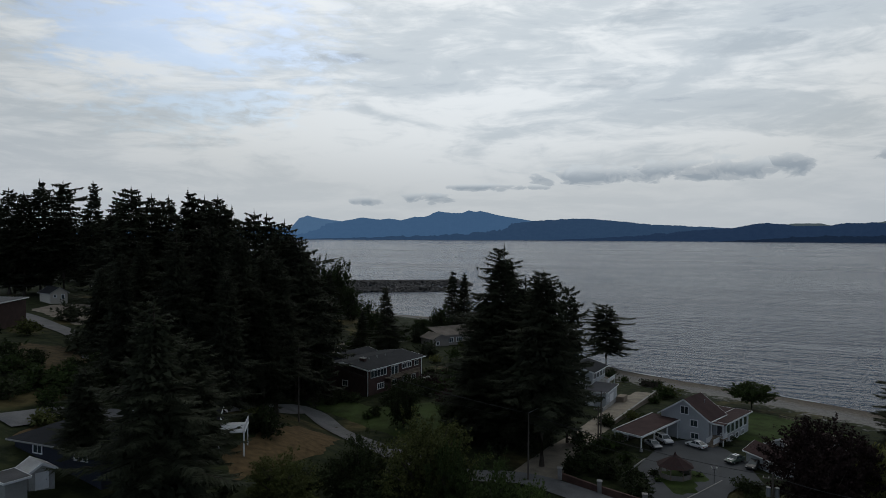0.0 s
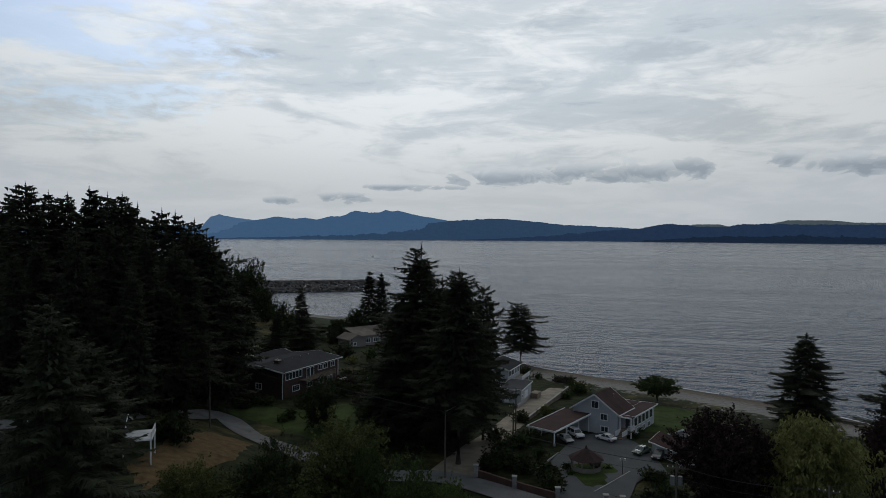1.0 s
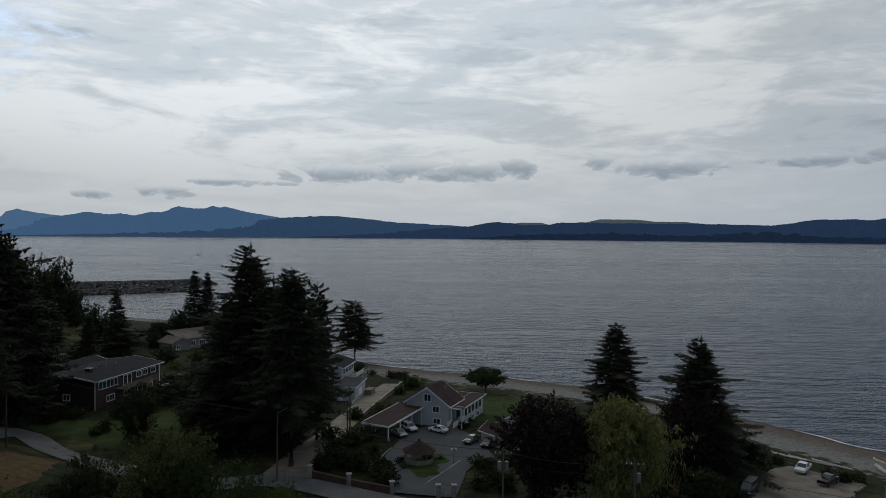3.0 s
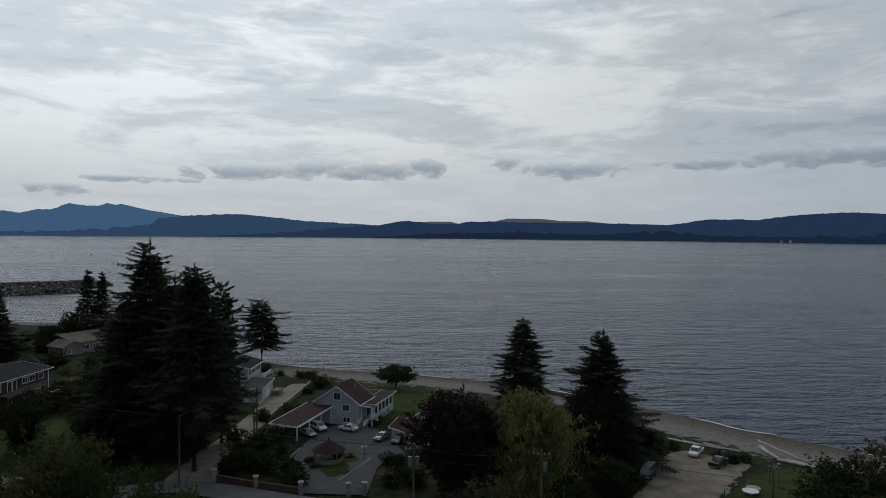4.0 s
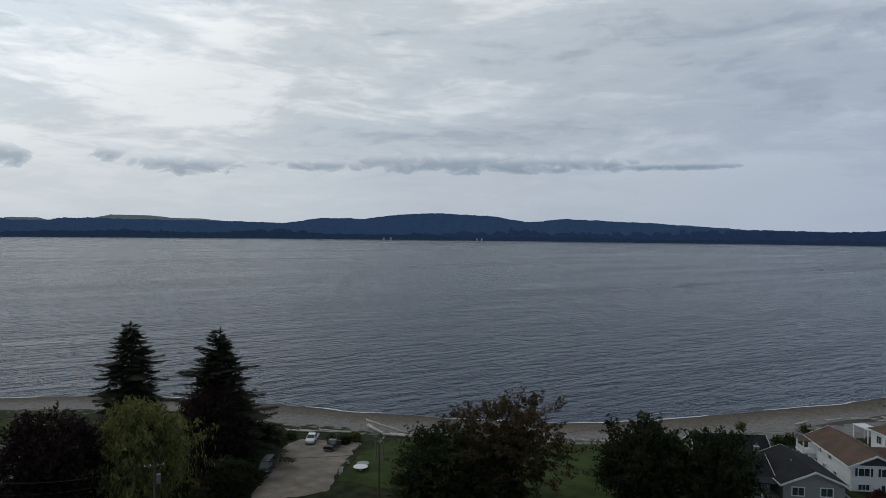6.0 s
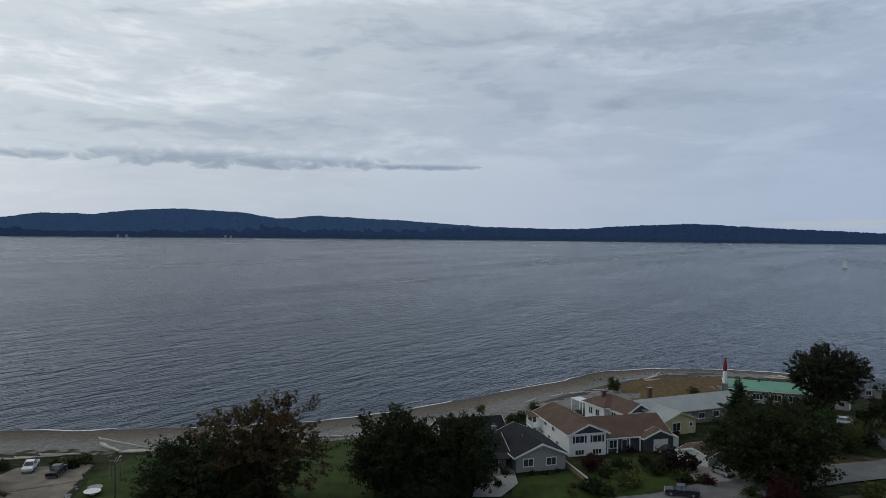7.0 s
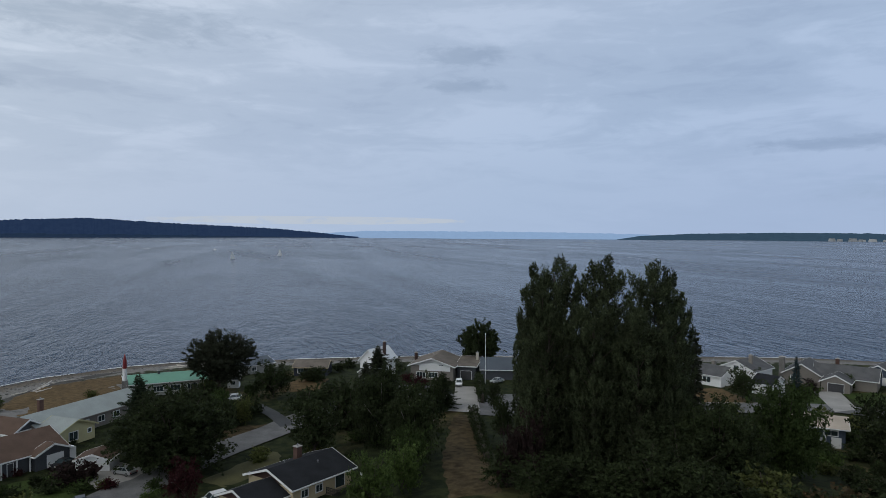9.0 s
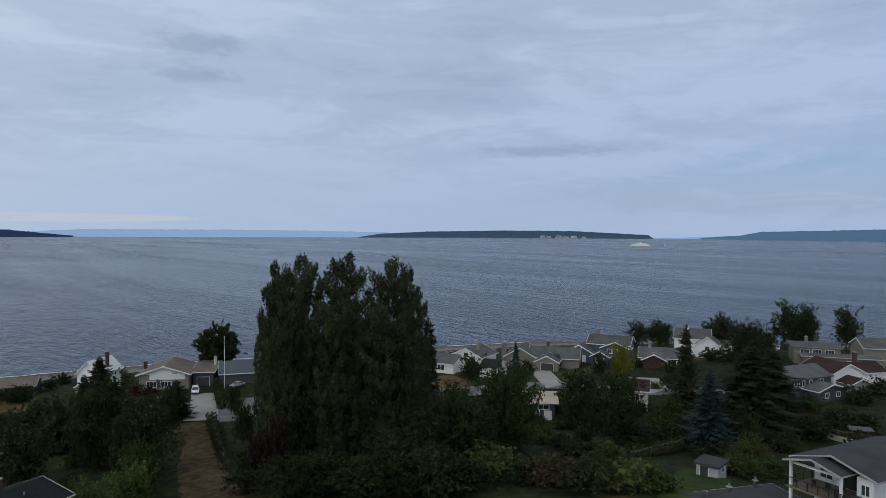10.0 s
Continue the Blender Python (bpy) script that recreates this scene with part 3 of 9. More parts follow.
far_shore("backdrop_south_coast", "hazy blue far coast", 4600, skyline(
    (167.4, -0.4), (170.2, -0.2), (171.7, 0.1), (176.2, 0.2), (179.5, 0.3), (184, 0.0), (200, 0.0), radius=4600), haze_glow_material("south_ridge", (0.02, 0.03, 0.04), (0.062, 0.125, 0.215)), 3, 9.2, 2)


# ---- trees ----
def unit(v):
    return v / np.maximum(np.linalg.norm(v, axis=-1, keepdims=True), 1e-9)


def trunk_mesh(name, h, r, limbs=(), lean=0.0, n=9):
    bm = bmesh.new()
    pts = [(lean * h * 0.06 * math.sin(2.2 * k), lean * h * 0.05 * math.sin(1.3 * k + 1), h * k / 5 - (0.5 if k == 0 else 0)) for k in range(6)]
    tube(bm, pts, [r * (1.25 if k == 0 else 1 - 0.17 * k) for k in range(6)], n)
    for a, b, ra, rb in limbs:
        cyl(bm, a, b, ra, rb, 5)
    me = bpy.data.meshes.new(name)
    bm.to_mesh(me)
    bm.free()
    return me


def conifer_meshes(seed, h, r, bare=0.1, whorls=40, droop=0.3, taper=0.7, dense=3.2, irregular=0.4, twig=0.3, lift=0.35, core=1.0):
    """A conifer: uneven whorls of boughs round the stem, rising near the tip and sagging below, each a flat ragged spray
    of side twigs with an upturned end, and a dark heart of short twigs along the stem. Gives trunk and crown meshes."""
    rng = np.random.default_rng(seed)
    leaves, limbs = [], []
    up = np.array([0, 0, 1.0])
    sway = rng.uniform(-0.02, 0.02, 2) * h
    for b in range(whorls):
        fw = (b + rng.uniform(0.1, 0.9)) / whorls
        count = rng.integers(4, 7) if fw < 0.9 else rng.integers(3, 5)
        size = 1 + irregular * rng.normal(0, 0.42)
        first = rng.uniform(0, 2 * math.pi)
        for c in range(count):
            f = min(0.985, fw + rng.uniform(-0.35, 0.35) / whorls)
            z = h * (bare + (0.985 - bare) * f)
            a = first + 2 * math.pi * c / count + rng.normal(0, 0.3)
            side_lump = 1 + irregular * 1.1 * noise.noise((1.2 * math.cos(a) + seed, 1.2 * math.sin(a), f * 5))
            reach = r * (1 - f) ** taper * min(1, 0.5 + 3.2 * f) + 0.25
            ln = max(0.45, reach * size * side_lump * rng.uniform(0.62, 1.12))
            out = np.array([math.cos(a), math.sin(a), 0])
            side = np.array([-out[1], out[0], 0])
            rise = lift * (f - 0.35) * 1.6 + 0.5 * max(0, f - 0.8) + rng.normal(0, 0.09)
            dr = droop * rng.uniform(0.5, 1.5) * (1.15 - 0.6 * f)
            k = max(5, int(dense * ln) + 3)
            t = 0.12 + 0.88 * (np.arange(k) + rng.uniform(0, 1, k)) / k
            mid = np.array([sway[0] * math.sin(f * 5), sway[1] * math.sin(f * 4 + 1), 0])
            zz = z + ln * (rise * t - dr * t ** 2 + 0.75 * dr * t ** 4)
            axis = mid + out * (ln * t)[:, None] + up * zz[:, None]
            spread = (0.16 + 0.34 * ln * (1.02 - t) ** 0.8 * np.minimum(1, 2.5 * t + 0.25)) * rng.uniform(0.55, 1.25, k)
            for sgn in (-1, 1):
                aim = unit(side * sgn * 0.8 + out * rng.uniform(0.35, 1.0, k)[:, None] - up * rng.uniform(0.0, 0.42, k)[:, None])
                wide = unit(np.cross(aim, up + rng.normal(0, 0.3, (k, 3)))) * (twig * rng.uniform(0.5, 1.0, k))[:, None]
                end = axis + aim * (spread * 1.15 + 0.2)[:, None]
                leaves.append(np.stack([axis - wide, axis + wide, end], 1))
                half = axis + aim * (spread * 0.5)[:, None] + rng.normal(0, 0.06, (k, 3))
                tip2 = half + unit(aim * 0.5 + out + rng.normal(0, 0.35, (k, 3)) - up * 0.25) * (0.3 + 0.35 * spread)[:, None]
                leaves.append(np.stack([half - wide * 0.7, half + wide * 0.7, tip2], 1))
            drop = axis - up * (twig * rng.uniform(0.8, 2.4, k))[:, None] + rng.normal(0, 0.12, (k, 3))
            leaves.append(np.stack([axis - out * twig * 0.7, axis + out * twig * 0.7, drop], 1))
            end = axis[-1]
            leaves.append(np.array([[end - side * twig * 0.6, end + side * twig * 0.6, end + out * (0.35 + 0.06 * ln) + up * 0.12]]))
            if ln > 1.5 and (b + c) % 3 == 0:
                limbs.append(((mid[0], mid[1], z), tuple(mid + out * ln * 0.7 + up * (z + ln * (rise * 0.7 - dr * 0.3))), 0.05 + 0.012 * ln, 0.02))
    n = int(whorls * 26 * core)
    f = rng.uniform(0, 0.93, n)
    a = rng.uniform(0, 2 * math.pi, n)
    q = rng.uniform(0.05, 0.55, n) * (r * (1 - f) ** taper * np.minimum(1, 0.5 + 3.2 * f))
    p = np.stack([q * np.cos(a), q * np.sin(a), h * (bare + (0.985 - bare) * f)], 1)
    v = unit(np.stack([np.cos(a), np.sin(a), rng.uniform(-0.9, 0.2, n)], 1)) * (0.5 + 0.25 * q)[:, None]
    u = unit(rng.normal(size=(n, 3))) * (0.25 + 0.1 * q)[:, None]
    leaves.append(np.stack([p - u, p + u, p + v], 1))
    tip = []
    for i in range(12):
        zt, a = h * (0.955 + 0.045 * i / 12), i * 2.4
        e = 0.08 + 0.045 * (12 - i) * rng.uniform(0.6, 1.2)
        tip.append([(0.05, 0.05, zt - 0.12), (e * math.cos(a), e * math.sin(a), zt + 0.5 * e), (-0.05, -0.05, zt + 0.12)])
    leaves.append(np.array(tip))
    leaves.append(np.array([[(-0.1, 0, h * 0.965), (0.1, 0, h * 0.965), (0, 0, h * 1.02)], [(0, -0.1, h * 0.965), (0, 0.1, h * 0.965), (0, 0, h * 1.02)]]))
    return trunk_mesh("trunk", h * 0.97, 0.012 * h + 0.08, limbs), quads_mesh("crown", np.concatenate(leaves), 3)


def leaf_cloud(rng, centres, axes, radii, count, size, hang=0.0):
    """Leaves round many small sprays, each spray drawn out along its axis."""
    pick = rng.integers(0, len(centres), count)
    g = unit(rng.normal(size=(count, 3))) * (1.45 * rng.uniform(0, 1, (count, 1)) ** 0.45) * np.array([1, 1, 0.7])
    along = rng.uniform(-1.5, 1.5, count)
    p = centres[pick] + (g * 0.42 + axes[pick] * (along * 0.62)[:, None]) * radii[pick][:, None]
    v = unit(axes[pick] * 0.6 + rng.normal(0, 0.75, (count, 3)))
    nrm = unit(rng.normal(0, 0.75, (count, 3)) + np.array([0, 0, 0.55]))
    if hang:
        v = unit(v * (1 - hang) + np.array([0, 0, -1.0]) * hang)
    u = unit(np.cross(nrm, v))
    s = size * rng.uniform(0.5, 1.35, count)[:, None]
    ln = s * (1 + 2.6 * hang)
    return np.stack([p - u * s * 0.6 - v * ln * 0.3, p + u * s * 0.6 - v * ln * 0.3, p + v * ln * 0.8], 1)


def broadleaf_meshes(seed, h, rx, ry, crown_from=0.25, clumps=60, leaves=5200, size=0.42, top=0.55, hang=0.0, clump=0.2, gap=0.0, rough=0.3):
    """A broad tree: limbs that fork into sprays of leaves, with hollows between them. Gives trunk and crown meshes."""
    rng = np.random.default_rng(seed)
    lo, hi = h * crown_from, h
    cz = lo + (hi - lo) * (1 - top)
    cs, ax, rd, limbs = [], [], [], []
    span = clump * (rx + ry + (hi - lo)) / 3
    n = 0
    while n < clumps:
        d = unit(rng.normal(size=3))
        q = rng.uniform(0.3, 1.0) ** 0.5
        zr = (hi - cz) if d[2] > 0 else (cz - lo)
        bulge = 1 + rough * (noise.noise((d[0] * 1.5 + seed, d[1] * 1.5, d[2] * 1.5)) + 0.6 * noise.noise((d[0] * 4 + seed, d[1] * 4, d[2] * 4)))
        p = np.array([d[0] * rx, d[1] * ry, d[2] * zr]) * q * (1 - clump * 0.55) * bulge
        p[2] += cz
        if gap and noise.noise((p[0] * 0.5, p[1] * 0.5 + seed, p[2] * 0.5)) < -0.35 + gap:
            continue
        n += 1
        for j in range(5):
            off = rng.normal(0, 0.62, 3) * span * np.array([1, 1, 0.7])
            c = p + off
            c[2] = max(c[2], 0.05 * h)
            cs.append(c)
            ax.append(unit(c - np.array([0, 0, cz * 0.8]) + rng.normal(0, 0.3, 3) * rx))
            rd.append(span * rng.uniform(0.35, 0.85))
        if n % 3 == 0:
            base = np.array([0, 0, lo * 0.7 + (p[2] - lo) * 0.35])
            limbs.append((tuple(base), tuple(p), 0.05 + 0.006 * h, 0.03))
    cs, ax, rd = np.array(cs), np.array(ax), np.array(rd)
    inner = leaves // 12
    lv = [leaf_cloud(rng, cs, ax, rd, leaves - inner, size, hang)]
    core = np.array([0, 0, cz]) + unit(rng.normal(size=(60, 3))) * rng.uniform(0, 0.6, (60, 1)) * np.array([rx, ry, (hi - lo) / 2])
    lv.append(leaf_cloud(rng, core, unit(rng.normal(size=(60, 3))), np.full(60, span), inner, size * 2.6))
    if hang:
        k = leaves // 2
        pick = rng.integers(0, len(cs), k)
        a = rng.uniform(0, 2 * math.pi, k)
        start = cs[pick] + np.stack([np.cos(a), np.sin(a), 0 * a], 1) * rd[pick][:, None] * rng.uniform(0.3, 1, k)[:, None]
        drop = rng.uniform(0.0, 0.32, k) * h
        p = start - np.stack([0 * a, 0 * a, drop], 1)
        p[:, 2] = np.maximum(p[:, 2], 0.5)
        w = size * 0.4
        u = np.stack([np.cos(a), np.sin(a), 0 * a], 1) * w
        ln = np.stack([0.1 * np.cos(a), 0.1 * np.sin(a), -rng.uniform(0.8, 1.8, k)], 1) * size * 2
        lv.append(np.stack([p - u * 1.2, p + u * 1.2, p + ln], 1))
    return trunk_mesh("trunk", cz, 0.017 * h + 0.1, limbs, 0.6), quads_mesh("crown", np.concatenate(lv), 3)


def tree(meshes, leafmat, x, y, s=1.0, turn=0.0, name="tree", label="", category="tree", group="", bark=None, sink=0.0, wide=1.0):
    root = thing(name, pose(x, y, gz(x, y) - sink, 0, 0, turn) @ Matrix.Diagonal((s * wide, s * wide, s, 1)), label, category, group)
    for nm, me, mt in (("trunk", meshes[0], bark or BARK), ("crown", meshes[1], leafmat)):
        o = new(nm, me)
        o.parent = root
        if not me.materials:
            me.materials.append(mt)
        if me.materials[0] != mt:
            o.material_slots[0].link = "OBJECT"
            o.material_slots[0].material = mt
    return root


def poplar_meshes(seed, h, r, leaves=27000, size=0.29):
    """A Lombardy poplar: a dense narrow column of steep plumes that crowd up to a blunt tip, feathery at the edge."""
    rng = np.random.default_rng(seed)
    limbs, cs, ax, rd = [], [], [], []
    plumes, leaders = 420, 5
    for k in range(plumes):
        u = 0.05 + 0.93 * ((k + rng.uniform(0, 1)) / plumes)
        a = 2.4 * k + rng.uniform(-0.5, 0.5)
        # each leader is a narrow column that ends in a head of its own
        lead = k % leaders
        top = (1.0, 0.94, 0.975, 0.9, 0.955)[lead]
        la = 2 * math.pi * lead / leaders + seed
        off = r * 0.5 * min(1, 0.35 + u) * (lead > 0) * np.array([math.cos(la), math.sin(la), 0])
        u *= top
        girth = r * 0.6 * (1 - (u / top) ** 7) ** 0.7 * (0.72 + 0.28 * min(1, u / 0.3)) + 0.15
        girth *= 1 + 0.28 * noise.noise((1.6 * math.cos(a) + seed, 1.6 * math.sin(a), u * 7)) + 0.14 * noise.noise((4 * math.cos(a), 4 * math.sin(a) + seed, u * 16))
        q = girth * rng.uniform(0.25, 1.0) ** 0.45
        side = np.array([math.cos(a), math.sin(a), 0])
        steep = unit(side * rng.uniform(0.12, 0.34) + np.array([0, 0, 1.0]))
        base = off + side * q * 0.86 + np.array([0, 0, u * h])
        ln = rng.uniform(1.5, 2.6) * (1 - 0.3 * u)
        for m in range(3):
            c = base + steep * ln * (m - 1.5) * 0.5
            cs.append(c)
            ax.append(steep)
            rd.append((0.75, 0.7, 0.45)[m] * rng.uniform(0.85, 1.2))
        if k % 8 == 0:
            limbs.append(((0, 0, max(1.0, u * h - 5)), tuple(base - steep * ln * 0.5), 0.09, 0.04))
    cs, ax, rd = np.array(cs), np.array(ax), np.array(rd)
    cs[:, 2] = np.minimum(cs[:, 2], h * 0.985)
    pick = rng.choice(len(cs), leaves, p=rd ** 1.5 / (rd ** 1.5).sum())
    g = unit(rng.normal(size=(leaves, 3))) * rng.uniform(0, 1, (leaves, 1)) ** 0.4
    p = cs[pick] + (g * 0.8 + ax[pick] * rng.normal(0.1, 0.6, leaves)[:, None]) * rd[pick][:, None]
    v = unit(ax[pick] + rng.normal(0, 0.55, (leaves, 3)))
    u = unit(np.cross(rng.normal(size=(leaves, 3)), v))
    s = size * rng.uniform(0.6, 1.4, leaves)[:, None]
    crown = np.stack([p - v * s * 0.5 - u * s * 0.36, p - v * s * 0.5 + u * s * 0.36, p + v * s * 1.4], 1)
    return trunk_mesh("trunk", h * 0.9, 0.42, limbs), quads_mesh("crown", crown, 3)


FIRS = [conifer_meshes(11 + k, 30, (8.2, 7.0, 8.6, 7.2, 6.4)[k], (0.1, 0.3, 0.08, 0.24, 0.14)[k], (38, 32, 40, 34, 38)[k], 0.3, (0.6, 0.5, 0.66, 0.56, 0.7)[k], 1.7, 0.55, 0.36, 0.25, 1.5) for k in range(5)]
SLIMS = [conifer_meshes(31 + k, 22, 4.2, 0.03, 30, 0.22, 0.95, 3.2, 0.35, 0.25, 0.35) for k in range(2)]
NEARFIRS = [conifer_meshes(51 + k, 30, (9.4, 8.8, 9.0)[k], (0.07, 0.30, 0.13)[k], (56, 48, 54)[k], 0.34, (0.68, 0.57, 0.64)[k], 4.1, 0.46, 0.18, 0.25, 1.8) for k in range(3)]
CEDARS = [conifer_meshes(71, 22, 7.2, 0.06, 33, 0.34, 0.66, 8.0, 0.5, 0.15, 0.15, 1.4), conifer_meshes(72, 22, 7.4, 0.03, 38, 0.2, 0.85, 7.0, 0.35, 0.14, 0.55, 1.5)]
ROUNDS = [broadleaf_meshes(91 + k, 10, 5.2, 5.2, 0.04, 80, 5200, 0.31, 0.55, clump=0.17, rough=0.45) for k in range(4)]
BUSHES = [broadleaf_meshes(111 + k, 3, 2.0, 2.0, 0.0, 34, 1000, 0.235, 0.62, clump=0.22, rough=0.45) for k in range(3)]
SHRUBS = [broadleaf_meshes(121 + k, 1.5, 1.1, 1.1, 0.0, 20, 700, 0.13, 0.62, clump=0.25, rough=0.4) for k in range(2)]

WAYS = [([(114.0, -21.6), (120.4, -31.8), (127.1, -42.4), (132.9, -54.2), (140.8, -68.4)], 8.0), ([(125.8, -94.8), (104.5, -79.9), (74.3, -59.9)], 6.5), ([(149.1, -114.5), (121.0, -93.6)], 6.0),
        ([(162.2, -61.5), (134.5, -58.1)], 4.0), ([(-27.9, 153.5), (-9.7, 129.1)], 4.5), ([(14.7, 117.6), (38.3, 162.5)], 4.5), ([(96.3, -142.5), (83.1, -159.7), (52.4, -184.7)], 4.0)]


def on_way(x, y):
    """True on or close beside a road, drive or track."""
    for line, r in WAYS:
        for (ax, ay), (bx, by) in zip(line, line[1:]):
            t = min(1, max(0, ((x - ax) * (bx - ax) + (y - ay) * (by - ay)) / ((bx - ax) ** 2 + (by - ay) ** 2)))
            if math.hypot(x - ax - t * (bx - ax), y - ay - t * (by - ay)) < r:
                return True
    return False


def scatter(n, lo, hi, near, far, seed, make, avoid=()):
    """Calls make(k, x, y, rng) at n random places between two azimuths and two distances, clear of the circles (x, y, r)."""
    rng = random.Random(seed)
    k = tries = 0
    while k < n and tries < n * 20:
        tries += 1
        a, d = rng.uniform(lo, hi), rng.uniform(near, far)
        x, y = d * math.sin(radians(a)), d * math.cos(radians(a))
        if all(math.hypot(x - p, y - q) > r for p, q, r in avoid) and float(inland(x, y)) > 26 and not on_way(x, y):
            make(k, x, y, rng)
            k += 1


FOREST_LABEL = "tall dark conifer in the hillside forest"


def forest_tree(k, x, y, h, w=1.0):
    tree(FIRS[k % 5], FOREST, x, y, h / 30, 57 * k, "conifer", FOREST_LABEL, "conifer", "hillside forest", wide=w * (1.2, 1.0, 1.1)[k % 3])


# skyline trees of the hillside
for k, (x, y, h) in enumerate([
        (-138.9, 222.2, 34.0), (-133.3, 220.9, 32.7), (-131.5, 226.6, 37.2), (-122.3, 223.8, 37.1), (-111.5, 221.5, 37.7), (-100.1, 212.6, 32.3), (-73.7, 164.2, 37.6), (-71.6, 170.6, 36.6),
        (-69.8, 176.7, 36.9), (-60.3, 164.3, 40.5), (-58.4, 170.2, 39.8), (-52.4, 161.7, 41.3), (-50.9, 167.4, 39.8), (-44.6, 164.0, 40.8), (-40.6, 159.9, 41.4), (-38.3, 167.7, 40.8), (-34.2, 161.4, 39.0),
        (-32.1, 164.9, 35.9)]):
    forest_tree(k, x, y, h)
# the mass of the wood in front of them
rngf = random.Random(4)
for k in range(46):
    a, d = rngf.uniform(-36, -10.5), rngf.uniform(128, 330)
    if a < -20 and d < 245 or a < -16 and d < 190:
        continue
    x, y = d * math.sin(radians(a)), d * math.cos(radians(a))
    forest_tree(k + 3, x, y, min(rngf.uniform(22, 30), 45 + 0.062 * d - gz(x, y)), 1.1)


# ---- houses ----
class House:
    """A house on its own front line: u runs along the front from its left end, v runs back from it."""

    def __init__(self, name, label, xl, yl, xr, yr, z=None, category="house"):
        self.L = math.hypot(xr - xl, yr - yl)
        turn = math.degrees(math.atan2(yr - yl, xr - xl))
        if z is None:
            z = gz((xl + xr) / 2, (yl + yr) / 2)
        self.root = thing(name, pose(xl, yl, z, 0, 0, turn), label, category)
        self.wings = []

    def wing(self, u0, v0, u1, v1, h, wall, roof="gable", along="v", rise=1.6, over=0.45, tiles=None, trim=None, z0=0.0, gable=None, foot=0.8):
        trim = trim or WHITE
        tiles = tiles or ROOFGREY
        self.wings.append((u0, v0, u1, v1, h, z0))
        low = z0 - foot if z0 == 0 else z0
        swap = along == "u"
        a0, a1, b0, b1 = (u0, u1, v0, v1) if swap else (v0, v1, u0, u1)   # a along the ridge, b across
        at = (lambda a, b, z: (a, b, z)) if swap else (lambda a, b, z: (b, a, z))
        bm = bmesh.new()
        box(bm, u0, v0, low, u1, v1, h)
        self.wall = part("wall", bm, wall, self.root)
        mid, half = (b0 + b1) / 2, (b1 - b0) / 2
        t = 0.2
        if roof == "gable":
            slope = rise / half
            for e in (a0, a1):                                             # gable ends
                bm = bmesh.new()
                s = 0.12 if e == a0 else -0.12
                pts = [(b0, h), (b1, h), (mid, h + rise)]
                f = [bm.verts.new(at(e, b, z)) for b, z in pts]
                g = [bm.verts.new(at(e + s, b, z)) for b, z in pts]
                bm.faces.new(f)
                bm.faces.new(g[::-1])
                for i in range(3):
                    bm.faces.new((f[i], g[i], g[(i + 1) % 3], f[(i + 1) % 3]))
                bmesh.ops.recalc_face_normals(bm, faces=bm.faces)
                part("gable_end", bm, gable or wall, self.root)
            for sgn in (-1, 1):
                bm = bmesh.new()
                be, ze = mid + sgn * (half + over), h - over * slope + 0.02
                prof = [(mid, h + rise + 0.02), (be, ze), (be, ze + t), (mid, h + rise + 0.02 + t)]
                f = [bm.verts.new(at(a0 - over, b, z)) for b, z in prof]
                g = [bm.verts.new(at(a1 + over, b, z)) for b, z in prof]
                bm.faces.new(f)
                bm.faces.new(g[::-1])
                for i in range(4):
                    bm.faces.new((f[i], g[i], g[(i + 1) % 4], f[(i + 1) % 4]))
                bmesh.ops.recalc_face_normals(bm, faces=bm.faces)
                part("roof", bm, tiles, self.root)
                bm = bmesh.new()                                           # eave gutter and barge boards
                c = (at(a0 - over, be + sgn * 0.003, ze - 0.03), at(a1 + over, be + sgn * 0.1, ze + t - 0.03))
                box(bm, *(min(p, q) for p, q in zip(*c)), *(max(p, q) for p, q in zip(*c)))
                part("gutter", bm, trim, self.root)
                for e, o in ((a0 - over, -0.06), (a1 + over, 0.06)):
                    bm = bmesh.new()
                    pr = [(mid, h + rise - 0.1), (be, ze - 0.1), (be, ze + t + 0.02), (mid, h + rise + t + 0.04)]
                    f = [bm.verts.new(at(e, b, z)) for b, z in pr]
                    g = [bm.verts.new(at(e + o, b, z)) for b, z in pr]
                    bm.faces.new(f)
                    bm.faces.new(g[::-1])
                    for i in range(4):
                        bm.faces.new((f[i], g[i], g[(i + 1) % 4], f[(i + 1) % 4]))
                    bmesh.ops.recalc_face_normals(bm, faces=bm.faces)
                    part("barge_board", bm, trim, self.root)
        elif roof == "hip":
            inset = min(half, (a1 - a0) / 2 - 0.3)
            bm = bmesh.new()
            o = [bm.verts.new(at(a, b, h)) for a, b in ((a0 - over, b0 - over), (a1 + over, b0 - over), (a1 + over, b1 + over), (a0 - over, b1 + over))]
            r = [bm.verts.new(at(a, mid, h + rise)) for a in (a0 + inset, a1 - inset)]
            for f in ((o[0], o[1], r[1], r[0]), (o[1], o[2], r[1]), (o[2], o[3], r[0], r[1]), (o[3], o[0], r[0])):
                bm.faces.new(f)
            bm.faces.new(o[::-1])
            bmesh.ops.recalc_face_normals(bm, faces=bm.faces)
            part("roof", bm, tiles, self.root)
            bm = bmesh.new()
            box(bm, u0 - over - 0.04, v0 - over - 0.04, h - 0.2, u1 + over + 0.04, v1 + over + 0.04, h - 0.004)
            part("fascia", bm, trim, self.root)
        else:                                                              # one plane, rising along v by rise
            bm = bmesh.new()
            c = [(u0 - over, v0 - over, h), (u1 + over, v0 - over, h), (u1 + over, v1 + over, h + rise), (u0 - over, v1 + over, h + rise)]
            f = [bm.verts.new(p) for p in c]
